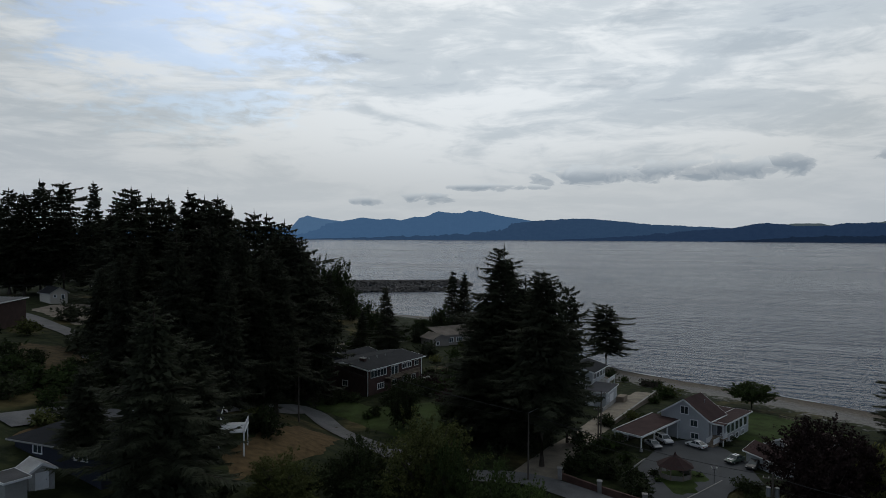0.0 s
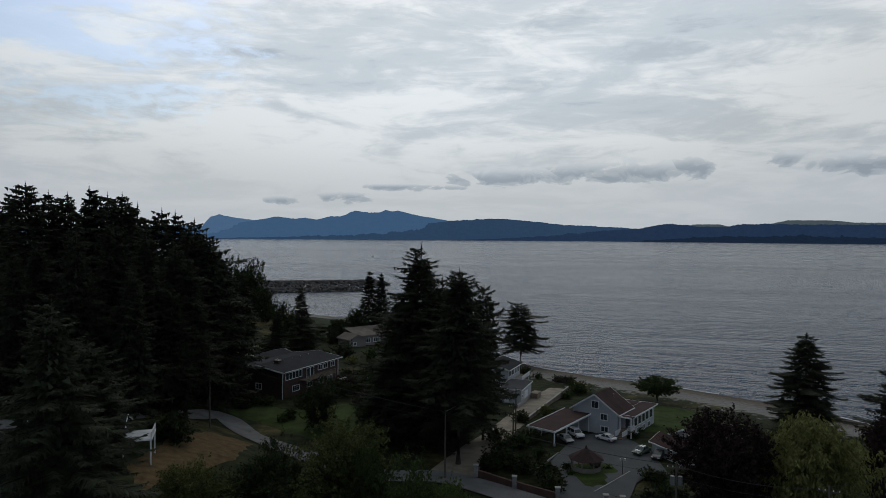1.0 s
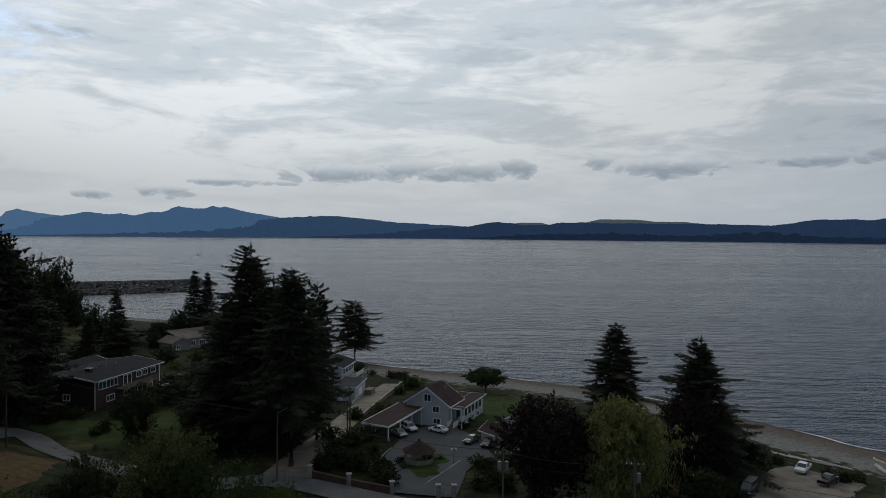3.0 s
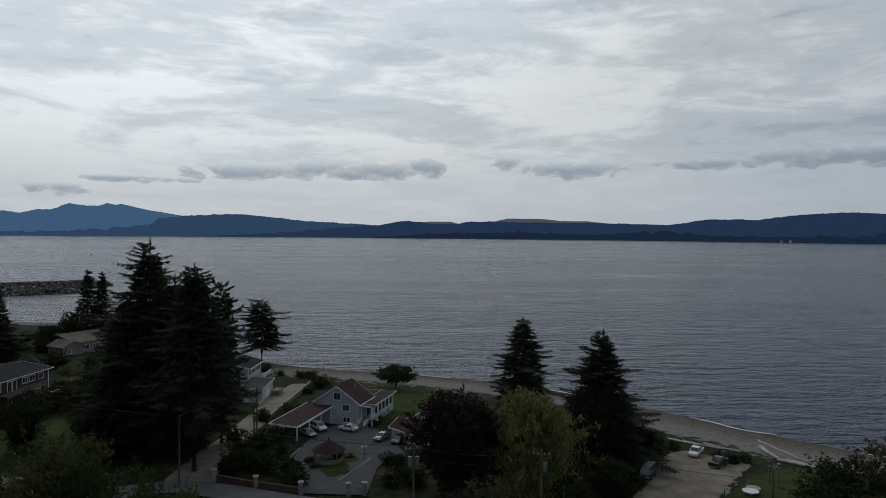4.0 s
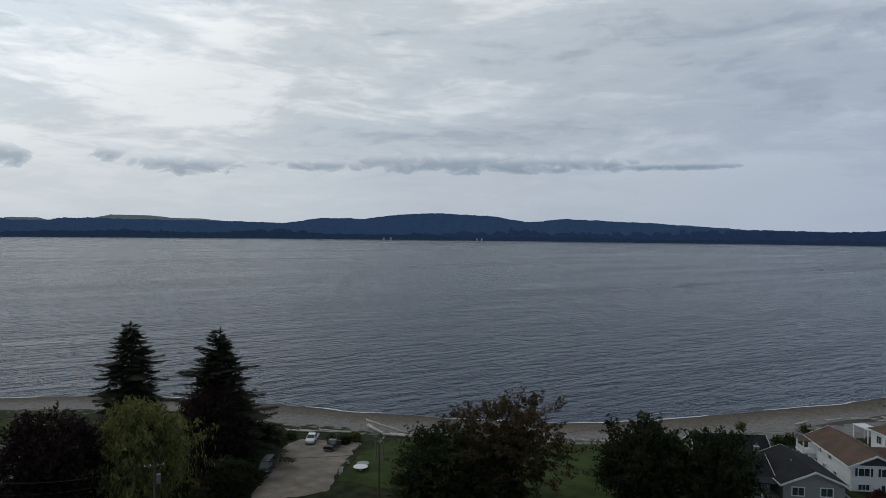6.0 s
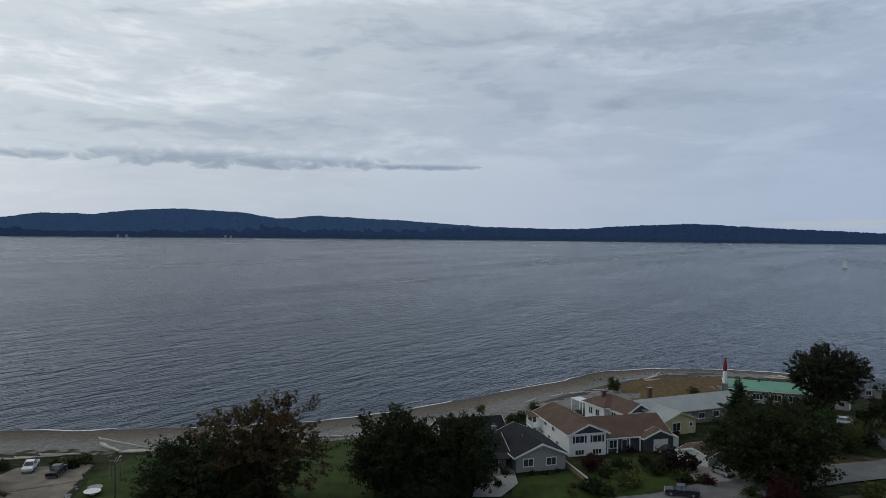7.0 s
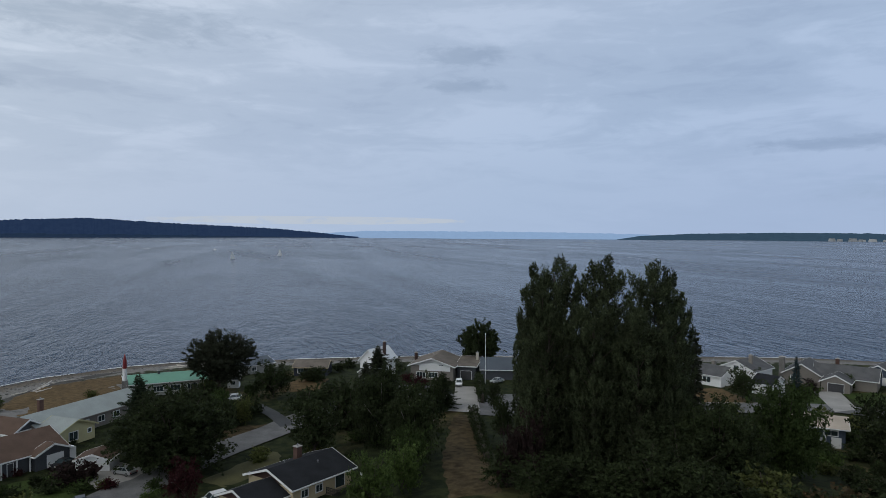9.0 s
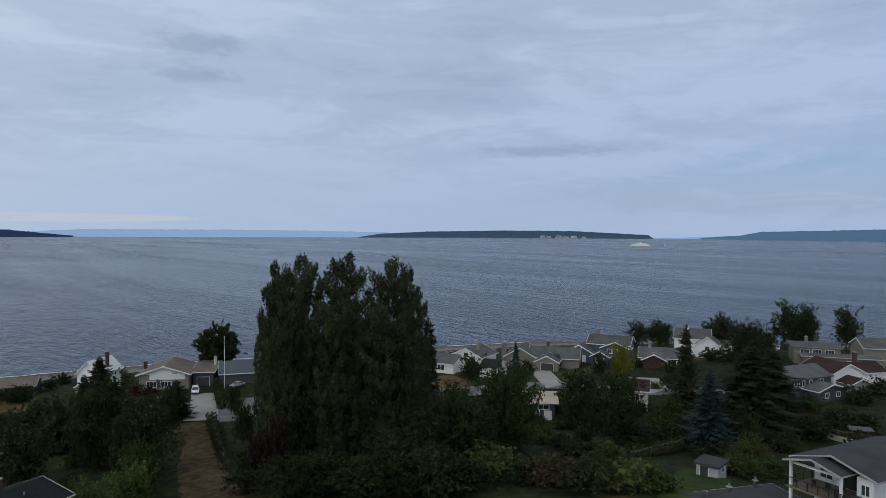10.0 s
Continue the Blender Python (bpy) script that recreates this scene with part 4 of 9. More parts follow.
            g = [bm.verts.new((x, y, z + 0.22)) for x, y, z in c]
            bm.faces.new(f[::-1])
            bm.faces.new(g)
            for i in range(4):
                bm.faces.new((f[i], f[(i + 1) % 4], g[(i + 1) % 4], g[i]))
            part("roof", bm, tiles, self.root)
            for i in range(4):
                p, q = Vector(c[i]), Vector(c[(i + 1) % 4])
                n = (q - p).cross(Vector((0, 0, 1))).normalized() * 0.05
                bm = bmesh.new()
                f = [bm.verts.new(w) for w in (p, q, q + Vector((0, 0, 0.25)), p + Vector((0, 0, 0.25)))]
                g = [bm.verts.new(v.co + n) for v in f]
                bm.faces.new(f)
                bm.faces.new(g[::-1])
                for k in range(4):
                    bm.faces.new((f[k], g[k], g[(k + 1) % 4], f[(k + 1) % 4]))
                bmesh.ops.recalc_face_normals(bm, faces=bm.faces)
                part("fascia", bm, trim, self.root)
        return self

    def _frame(self, face, k):
        u0, v0, u1, v1 = self.wings[k][:4]
        return {"f": (lambda a, o, z: (u0 + a, v0 - o, z)), "b": (lambda a, o, z: (u0 + a, v1 + o, z)),
                "l": (lambda a, o, z: (u0 - o, v1 - a, z)), "r": (lambda a, o, z: (u1 + o, v0 + a, z))}[face]

    def _slab(self, bm, at, a0, a1, o0, o1, z0, z1):
        p, q = at(a0, o0, z0), at(a1, o1, z1)
        return box(bm, *(min(i, j) for i, j in zip(p, q)), *(max(i, j) for i, j in zip(p, q)))

    def window(self, face, a, z, w, h, k=-1, panes=2, trim=None, name="window"):
        """A window with its frame, sill and panes, a from the face's left end to the window's middle."""
        at = self._frame(face, k)
        bm, f, mullions = bmesh.new(), 0.14, []
        for c in ((a - w / 2 - f, a + w / 2 + f, z - f, z), (a - w / 2 - f, a + w / 2 + f, z + h, z + h + f), (a - w / 2 - f, a - w / 2, z, z + h), (a + w / 2, a + w / 2 + f, z, z + h)):
            self._slab(bm, at, c[0], c[1], 0.003, 0.09, c[2], c[3])
        for i in range(1, panes):
            mullions.append(a - w / 2 + w * i / panes)
        win = part(name, bm, trim or WHITE, self.root)
        for x in mullions:
            part("mullion", self._slab(bmesh.new(), at, x - 0.03, x + 0.03, 0.003, 0.07, z, z + h), trim or WHITE, win)
        for i in range(panes):
            bm = bmesh.new()
            self._slab(bm, at, a - w / 2 + w * i / panes + 0.031, a - w / 2 + w * (i + 1) / panes - 0.031, 0.004, 0.03, z + 0.004, z + h - 0.004)
            part("pane", bm, GLASS, win)
        return self

    def windows(self, face, z, w, h, spots, k=-1, panes=2, trim=None):
        for a in spots:
            self.window(face, a, z, w, h, k, panes, trim)
        return self

    def door(self, face, a, w=0.95, h=2.05, k=-1, mat=None, z=0.1, name="door"):
        at = self._frame(face, k)
        bm = bmesh.new()
        self._slab(bm, at, a - w / 2, a + w / 2, 0.004, 0.06, z, z + h)
        d = part(name, bm, mat or WHITE, self.root)
        bm = bmesh.new()
        for c in ((a - w / 2 - 0.1, a - w / 2 - 0.003, z, z + h + 0.1), (a + w / 2 + 0.003, a + w / 2 + 0.1, z, z + h + 0.1), (a - w / 2, a + w / 2, z + h + 0.003, z + h + 0.1)):
            self._slab(bm, at, c[0], c[1], 0.004, 0.09, c[2], c[3])
        part("door_frame", bm, WHITE, d)
        if w > 2:
            for i in range(1, 4):
                bm = bmesh.new()
                self._slab(bm, at, a - w / 2 + 0.05, a + w / 2 - 0.05, 0.062, 0.075, z + h * i / 4 - 0.02, z + h * i / 4 + 0.02)
                part("panel_rib", bm, mat or WHITE, d)
        else:
            bm = bmesh.new()
            self._slab(bm, at, a + w * 0.32, a + w * 0.4, 0.062, 0.11, z + 0.95, z + 1.05)
            part("handle", bm, STEEL, d)
        return self

    def chimney(self, u, v, z0, z1, w=0.8, d=0.6, mat=None):
        bm = bmesh.new()
        box(bm, u - w / 2, v - d / 2, z0, u + w / 2, v + d / 2, z1, 0.03)
        c = part("chimney", bm, mat or BRICK, self.root)
        bm = bmesh.new()
        box(bm, u - w / 2 - 0.08, v - d / 2 - 0.08, z1 + 0.003, u + w / 2 + 0.08, v + d / 2 + 0.08, z1 + 0.13, 0.02)
        part("cap", bm, CONCRETE, c)
        bm = bmesh.new()
        cyl(bm, (u, v, z1 + 0.135), (u, v, z1 + 0.5), 0.13, 0.11, 8)
        part("flue", bm, STEEL, c)
        return self

    def vent(self, u, v, z):
        bm = bmesh.new()
        cyl(bm, (u, v, z - 0.4), (u, v, z + 0.3), 0.08, 0.08, 8)
        cyl(bm, (u, v, z + 0.3), (u, v, z + 0.38), 0.15, 0.13, 8)
        part("roof_vent", bm, STEEL, self.root)
        return self

    def posts(self, spots, z1, r=0.1, mat=None, z0=-0.4, name="post"):
        for u, v in spots:
            bm = bmesh.new()
            box(bm, u - r, v - r, z0, u + r, v + r, z1)
            part(name, bm, mat or WHITE, self.root)
        return self

    def rail(self, pts, z, h=1.0, mat=None, step=0.14, name="railing", bar=0.022):
        """A railing over points (u, v): a top and a bottom rail with balusters."""
        for (ua, va), (ub, vb) in zip(pts, pts[1:]):
            n = max(2, int(math.hypot(ub - ua, vb - va) / step))
            bm = bmesh.new()
            cyl(bm, (ua, va, z + h), (ub, vb, z + h), 0.045, 0.045, 6)
            cyl(bm, (ua, va, z + 0.1), (ub, vb, z + 0.1), 0.03, 0.03, 6)
            for i in range(n + 1):
                t = i / n
                x, y = ua + (ub - ua) * t, va + (vb - va) * t
                r = bar * (1.8 if i in (0, n) else 1)
                box(bm, x - r, y - r, z, x + r, y + r, z + h)
            part(name, bm, mat or WHITE, self.root)
        return self

    def slab(self, name, u0, v0, z0, u1, v1, z1, mat, label="", bevel=0.0):
        part(name, box(bmesh.new(), u0, v0, z0, u1, v1, z1, bevel), mat, self.root, label)
        return self

    def stairs(self, u0, u1, v0, v1, z0, z1, mat, n=7):
        """Steps that rise from v0 to v1."""
        for i in range(n):
            bm = bmesh.new()
            va, vb = v0 + (v1 - v0) * i / n, v0 + (v1 - v0) * (i + 1) / n
            box(bm, u0, min(va, vb), z0 - 0.3, u1, max(va, vb), z0 + (z1 - z0) * (i + 1) / n)
            part("step", bm, mat, self.root)
        return self


def roof_pair(house, u0, u1, v0, v1, ze, zr, tiles, trim=None):
    """Two roof slopes that meet over the middle of u, with gutters and barge boards at the front."""
    mid = (u0 + u1) / 2
    for e in (u0, u1):
        sg = -1 if e == u0 else 1
        for name, mat, va, vb, lo, hi in (("roof", tiles, v0, v1, 0.0, 0.2), ("barge_board", trim or WEATHERED, v0 - 0.05, v0 - 0.003, -0.03, 0.21)):
            bm = bmesh.new()
            prof = [(mid, zr + lo), (e, ze + lo), (e, ze + hi), (mid, zr + hi)]
            f = [bm.verts.new((u, va, z)) for u, z in prof]
            g = [bm.verts.new((u, vb, z)) for u, z in prof]
            bm.faces.new(f), bm.faces.new(g[::-1])
            for i in range(4):
                bm.faces.new((f[i], g[i], g[(i + 1) % 4], f[(i + 1) % 4]))
            bmesh.ops.recalc_face_normals(bm, faces=bm.faces)
            part(name, bm, mat, house.root)
        house.slab("gutter", min(e, e + sg * 0.1) + 0.002 * sg, v0, ze + 0.02, max(e, e + sg * 0.1) + 0.002 * sg, v1, ze + 0.15, trim or WEATHERED)


# The white house with a steep brown roof, its flat-roofed porch and its carport
h = House("white_house", "white two-storey house with steep brown shingle roof", 45.2, 142.5, 52.4, 135.7)
W1 = h.L
h.wing(0, 0, W1, 7.4, 4.7, PALEGREY, along="v", rise=3.3, tiles=ROOFRED, over=0.5)
h.windows("f", 5.2, 1.5, 1.4, [W1 * 0.5]).windows("f", 0.6, 1.5, 1.0, [W1 * 0.72]).windows("f", 3.0, 1.4, 1.2, [W1 * 0.7]).windows("l", 2.6, 1.4, 1.2, [2.5, 5.5]).windows("b", 2.6, 1.4, 1.2, [3, 7])
h.wing(4.2, 7.95, W1, 14.6, 4.05, PALEGREY, roof="flat", rise=0.0, tiles=ROOFRED, over=0.4)
h.wing(W1 + 0.003, 2.2, W1 + 2.4, 14.6, 4.1, PALEGREY, roof="flat", rise=0.0, tiles=ROOFRED, over=0.6, z0=0)
h.windows("r", 1.9, 1.6, 1.7, [1.4, 3.6, 5.8, 8.0, 10.4], panes=1).windows("r", 0.3, 1.3, 0.9, [3, 6, 9], panes=2)
h.door("f", 1.3, mat=DOORDARK, z=1.6)
h.slab("landing", W1 + 0.1, 0.3, 1.25, W1 + 2.9, 2.195, 1.5, WOOD).posts([(W1 + 0.35, 0.5), (W1 + 2.7, 0.5), (W1 + 2.7, 1.9)], 4.08)
h.slab("porch_roof", W1 + 0.2, 0.0, 4.09, W1 + 3.0, 1.59, 4.3, ROOFRED).slab("fascia", W1 + 0.2, -0.06, 4.06, W1 + 3.0, -0.003, 4.34, WHITE)
h.stairs(W1 + 0.7, W1 + 1.9, -2.6, 0.295, 0, 1.5, WOOD)
h.rail([(W1 + 0.6, -2.4), (W1 + 0.6, 0.3)], 0.8).rail([(W1 + 2.0, -2.4), (W1 + 2.0, 0.3)], 0.8).rail([(W1 + 2.1, 0.4), (W1 + 2.8, 0.4), (W1 + 2.8, 2.1)], 1.5)
h.vent(W1 * 0.7, 5, 7.2).vent(W1 * 0.35, 6, 6.9)

h = House("carport", "open carport with low brown roof and white posts", 37.7, 130.4, 48.4, 140.0, 4.1, "carport")
c, dc, tilt = h.L - 0.2, 6.4, 0.9          # the roof climbs towards the house
bm = prism(bmesh.new(), [(0, 0), (c, 0), (c, dc), (0, dc)], 2.76, 2.98)
for q in bm.verts:
    q.co.z += tilt * q.co.x / c
part("roof", bm, ROOFRED, h.root)
for q in ((-0.1, -0.1, c + 0.1, -0.004), (-0.1, dc + 0.004, c + 0.1, dc + 0.1), (-0.1, 0, -0.004, dc)):
    bm = box(bmesh.new(), q[0], q[1], 2.7, q[2], q[3], 3.06)
    for w in bm.verts:
        w.co.z += tilt * w.co.x / c
    part("fascia", bm, WHITE, h.root)
for v in (0.25, dc - 0.25):
    for u in (0.3, c * 0.34, c * 0.67, c - 0.6):
        h.posts([(u, v)], 2.74 + tilt * u / c)
for u in (0.3, c * 0.34, c * 0.67):
    h.slab("post_base", u - 0.2, 0.05, -0.3, u + 0.2, 0.45, 0.55, CONCRETE, bevel=0.02)
h.slab("back_wall", 0.6, dc - 0.14, -0.3, c - 1.5, dc - 0.06, 1.3, TAUPE)

h = House("garage", "grey outbuilding with brown roof and white trim", 59.6, 127.3, 61.6, 120.7, 4.1, "garage")
h.wing(0, 0, h.L + 1.5, 8, 2.7, PALEGREY, along="v", rise=2.0, tiles=ROOFRED).door("f", 2.6, 1.6, 2.1, mat=WHITE).windows("f", 1.0, 0.5, 1.1, [4.6])
h.wing(1, -5, h.L + 2.5, -0.6, 2.3, PALEGREY, along="u", rise=1.3, tiles=ROOFRED).wing(-1, 8.5, 5, 14, 2.9, PALEGREY, roof="flat", rise=0.3, tiles=ROOFRED)

# The pale house behind the great firs
h = House("grey_house", "pale house with dark roof and low garage wing", 33.8, 167.2, 39.0, 164.2, 4.1)
h.wing(0.8, 0, h.L, 9.0, 3.3, PALEGREY, roof="flat", rise=0.5, tiles=ROOFSLATE, over=0.35)
h.door("f", 1.5, 1.0, 2.1, mat=WHITE).windows("f", 1.2, 0.6, 0.9, [3.6], panes=1).door("r", 4.2, 2.8, 2.4, mat=WHITE, name="garage_door").windows("r", 1.4, 0.6, 0.6, [1.2], panes=1)
h.wing(-10, 9.3, -0.4, 20, 6.2, PALEGREY, along="v", rise=1.3, tiles=ROOFDARK, over=0.7)
h.windows("r", 4.2, 1.9, 1.5, [1.6, 4.2, 6.8, 9.2], panes=2).windows("f", 4.2, 1.5, 1.3, [3, 7]).windows("f", 1.2, 1.4, 1.2, [3, 6.5]).slab("band", -0.396, 9.4, 2.9, -0.34, 19.9, 3.2, WHITE)
h.slab("deck", -0.33, 12.5, 3.0, 2.6, 19.5, 3.2, WOOD).rail([(2.5, 12.7), (2.5, 19.4)], 3.2).rail([(-0.3, 12.6), (2.5, 12.6)], 3.2).posts([(2.4, 12.8), (2.4, 19.2)], 2.99)
h.slab("wood_stack", 6.4, 7.0, -0.3, 8.2, 10.5, 1.3, WOOD, "low timber garden box")

# The long brown house by the bend
h = House("brown_house", "long dark brown house with low charcoal roof", -31.4, 182.5, -18.8, 174.4, 4.3)
h.wing(0, 0, h.L, 24, 6.5, BRICKRED, along="v", rise=1.1, tiles=ROOFDARK, over=0.8)
h.windows("f", 1.7, 1.7, 1.3, [h.L * 0.5]).windows("r", 4.3, 1.15, 1.6, [1.8, 3.1, 4.4, 5.7, 7.0], panes=1).windows("r", 3.4, 1.3, 2.4, [10.4, 12.0], panes=1).windows("r", 4.6, 1.7, 1.2, [15.5, 18.0, 21.2])
h.windows("r", 1.0, 2.6, 1.3, [5.2], panes=3).windows("r", 1.0, 1.8, 1.2, [11, 16, 20], panes=2)
h.chimney(h.L * 0.62, 5, 6.6, 8.2, 1.5, 1.1, BRICKRED)
for v in (3.4, 7.5, 11, 14.5, 18):
    h.vent(h.L * 0.62, v, 7.6)
h.slab("balcony", h.L + 0.004, 7, 3.2, h.L + 2.2, 20, 3.4, WOOD).rail([(h.L + 2.1, 7.1), (h.L + 2.1, 19.9)], 3.4, mat=WOOD).posts([(h.L + 2.0, v) for v in (7.2, 11.4, 15.6, 19.8)], 3.19, mat=WOOD)
h.slab("corner_board", h.L - 0.12, -0.1, -0.4, h.L + 0.1, -0.004, 6.4, WHITE).slab("corner_board", h.L + 0.004, 23.6, -0.4, h.L + 0.12, 23.9, 6.4, WHITE)
h.slab("downpipe_bracket", -0.5, -0.75, 5.9, 0.4, -0.5, 6.15, WHITE)
h.wing(-9, 12.4, -0.9, 24, 6.2, NAVY, along="v", rise=1.0, tiles=ROOFDARK, over=0.8).windows("f", 3.6, 1.4, 1.1, [4])
h.slab("terrace", h.L + 0.004, 24.1, 0.2, h.L + 6, 30, 0.5, CONCRETE, "pale concrete garden terrace").posts([(h.L + 5, 24.6), (h.L + 5, 29.6), (h.L + 1, 29.6)], 2.8, r=0.09, mat=WOOD).slab("pergola_beam", h.L + 0.8, 29.5, 2.804, h.L + 5.2, 29.7, 3.0, WOOD)

h = House("tan_house", "low tan house with pale ribbed roof", -3.5, 254.0, 14.6, 266.1)
h.wing(0, 0, 7, 8, 3.2, TAUPE, along="v", rise=1.6, tiles=ROOFDUN, trim=TAUPE).windows("f", 1.0, 1.2, 1.1, [2.2])
h.wing(5.5, 2.5, h.L, 11, 3.6, TAUPE, roof="flat", rise=2.2, tiles=ROOFDUN, trim=TAUPE).windows("f", 1.2, 2.4, 1.5, [4, 8], panes=3)
for k in range(12):
    h.slab("roof_rib", 5.6 + k * (h.L - 5.8) / 11, 2.2, 4.0, 5.72 + k * (h.L - 5.8) / 11, 2.4, 4.08, ROOFDUN)

# Hillside houses on the north-west
h = House("navy_house", "dark navy house with charcoal roof and white trim", -53.0, 85.6, -39.6, 80.1, 15.6)
h.wing(0, 0, h.L, 9, 4.2, NAVY, roof="hip", along="u", rise=1.9, tiles=ROOFDARK, over=0.7, trim=GREYWALL)
h.windows("f", 2.8, 2.0, 0.8, [h.L - 3.2], panes=3).door("l", 4.5, 0.9, 2.0, mat=WHITE, z=1.6).windows("f", 2.8, 1.4, 0.9, [4])
h.vent(5, 4.5, 6.1)
h = House("garden_shed", "small white garden shed with pale sloping roof", -45.3, 75.5, -43.6, 77.6, category="shed")
h.wing(0, 0, h.L, 3, 2.1, WEATHERED, along="v", rise=0.8, tiles=WEATHERED, over=0.2).door("f", h.L / 2, 1.2, 1.8, mat=WHITE)
h = House("garden_shed", "low grey shed with flat pale roof", -45.8, 72.2, -44.6, 74.1, category="shed")
h.wing(0, 0, h.L, 3, 2.0, GREYWALL, roof="flat", rise=0.2, tiles=ROOFGREY, over=0.3).windows("r", 0.9, 0.8, 0.7, [1.4])
h = House("deck_house", "hillside house with a raised white deck", -45.0, 99.0, -33.2, 101.0, 12.6)
h.wing(0, 0, h.L, 9, 4.2, NAVY, along="u", rise=1.7, tiles=ROOFDARK).windows("r", 2.2, 1.6, 1.6, [2.4, 5])
h.slab("deck", h.L + 0.004, 0.2, 3.2, h.L + 4.2, 5.5, 3.4, WHITE).rail([(h.L + 0.1, 0.3), (h.L + 4.1, 0.3), (h.L + 4.1, 5.4)], 3.4)
h.posts([(h.L + 0.4, 0.4), (h.L + 4.0, 0.4), (h.L + 4.0, 5.3)], 3.19, z0=-2.5)
h = House("cabin", "small pale grey cabin with gabled roof", -115.5, 204.1, -112.6, 208.0, category="cabin")
h.wing(0, 0, h.L, 7, 3.2, BEIGE, along="v", rise=1.5, tiles=ROOFDARK, trim=GREYWALL).windows("f", 1.4, 0.8, 1.2, [h.L * 0.72], panes=1).windows("f", 2.0, 0.7, 0.6, [h.L * 0.25], panes=1)
h = House("barn", "dark brown barn with flat eave", -119.0, 158.0, -101.0, 157.5, category="barn")
h.wing(0, 0, h.L, 10, 5.2, BRICKRED, roof="flat", rise=0.4, tiles=ROOFGREY)

# The grey house with a charcoal roof, and the white split-level beside it
h = House("grey_bungalow", "pale grey bungalow with charcoal shingle roof", 117.6, 9.8, 121.5, 1.6)
h.wing(0, 0, h.L, 13, 2.8, GREYWALL, along="v", rise=1.9, tiles=ROOFDARK, over=0.6).windows("f", 1.0, 1.7, 1.2, [2.2, 6.4]).windows("r", 1.0, 1.4, 1.1, [4, 9])
h.vent(3.2, 5.5, 4.4).chimney(-1.0, 9, 3, 5.6, 0.7, 0.6, STONE)
h.wing(-9, 3, -0.8, 12, 2.8, GREYWALL, along="u", rise=1.9, tiles=ROOFDARK, over=0.6).windows("f", 0.9, 1.4, 1.2, [6.2])
h.slab("porch_roof", -8.6, -0.5, 2.62, -0.9, 2.5, 2.8, ROOFDARK).posts([(-8.2, -0.2), (-3.2, -0.2)], 2.6).door("f", 3.2, 1.0, 2.1, mat=DOORDARK)
h.wing(-9, 14, 3, 22, 2.8, GREYWALL, along="u", rise=2.1, tiles=ROOFDARK, over=0.6)
h = House("split_level_house", "white split-level house with brown shingle roof", 128.1, 1.0, 136.9, -17.8)
h.wing(0, 0, 7.3, 16.4, 4.2, WHITE, along="v", rise=1.6, tiles=ROOFBROWN, gable=DARKGREY, over=0.6)
h.windows("f", 2.5, 1.7, 1.2, [2.0, 5.5], k=0).windows("f", 0.3, 1.7, 0.85, [2.0, 5.5], k=0, panes=3).windows("l", 2.8, 1.0, 0.7, [5, 9], k=0).windows("l", 0.5, 1.0, 0.8, [3.5, 7, 11], k=0)
for a in (0.85, 3.15, 4.35, 6.65):
    h.slab("shutter", a - 0.19, -0.06, 2.45, a + 0.19, -0.004, 3.75, NAVY)
h.slab("band", 0.0, -0.06, 1.75, 7.3, -0.004, 1.95, WHITE).slab("corner_board", -0.07, -0.07, -0.3, 0.1, -0.004, 4.1, WHITE)
h.slab("balcony", -2.2, 13.2, 1.8, -0.004, 16.4, 2.0, WHITE).rail([(-2.1, 13.3), (-2.1, 16.3)], 2.0).posts([(-2.0, 13.4), (-2.0, 16.2)], 4.1)
h.slab("balcony_roof", -2.4, 13.0, 4.0, -0.5, 16.9, 4.1, ROOFBROWN)
# dark siding on this wing stands in for the shaded recess behind the posts
h.wing(4.0, 1.0, 20.8, 11.2, 2.9, DARKGREY, along="u", rise=2.4, tiles=ROOFBROWN, over=0.6).windows("f", 0.8, 1.6, 1.4, [5.3]).door("f", 7.6, mat=DOORDARK)
h.wing(15.0, -0.4, 21.0, 0.99, 2.7, DARKGREY, along="v", rise=1.3, tiles=ROOFBROWN, over=0.5).door("f", 3.4, 2.8, 2.1, mat=WHITE, name="garage_door")
h.posts([(7.9, 0.5), (9.9, 0.5), (12.4, 0.5), (14.6, 0.5)], 2.55).slab("porch_beam", 7.4, 0.42, 2.55, 14.9, 0.58, 2.7, WHITE)
h.vent(4.6, 6, 5.1).vent(12, 6, 4.9)
h.slab("side_wall", 21.1, -0.4, -0.4, 22.2, 1.6, 2.5, WHITE)
h = House("storage_shed", "small white shed with brown shingle roof", 129.4, -18.0, 126.6, -22.8, category="shed")
h.wing(0, 0, h.L, 4.5, 2.1, WHITE, along="v", rise=0.9, tiles=ROOFBROWN, over=0.3)
h = House("beach_house", "white beach house with hipped brown roofs", 149.2, -10.5, 152.9, -15.7)
h.wing(0, 0, 6.4, 8, 3.4, WHITE, along="v", rise=1.7, tiles=ROOFBROWN, gable=DARKGREY, over=0.6).windows("l", 1.4, 1.4, 1.2, [1.6, 3.8])
h.wing(-1.5, 5.6, 5.9, 12.5, 3.5, WHITE, roof="hip", along="u", rise=2.0, tiles=ROOFBROWN, over=0.6).windows("l", 1.2, 1.2, 1.4, [2.2, 4.6]).chimney(1.0, 9.0, 4.2, 6.3, 0.8, 0.7, BRICK)
h.slab("boat_roof", 0.8, 16.6, 1.9, 3.6, 21.4, 2.05, ROOFWHITE, "small pale roof over a boat").posts([(1.0, 16.8), (1.0, 21.2), (3.4, 16.8), (3.4, 21.2)], 1.89, z0=-1.2)
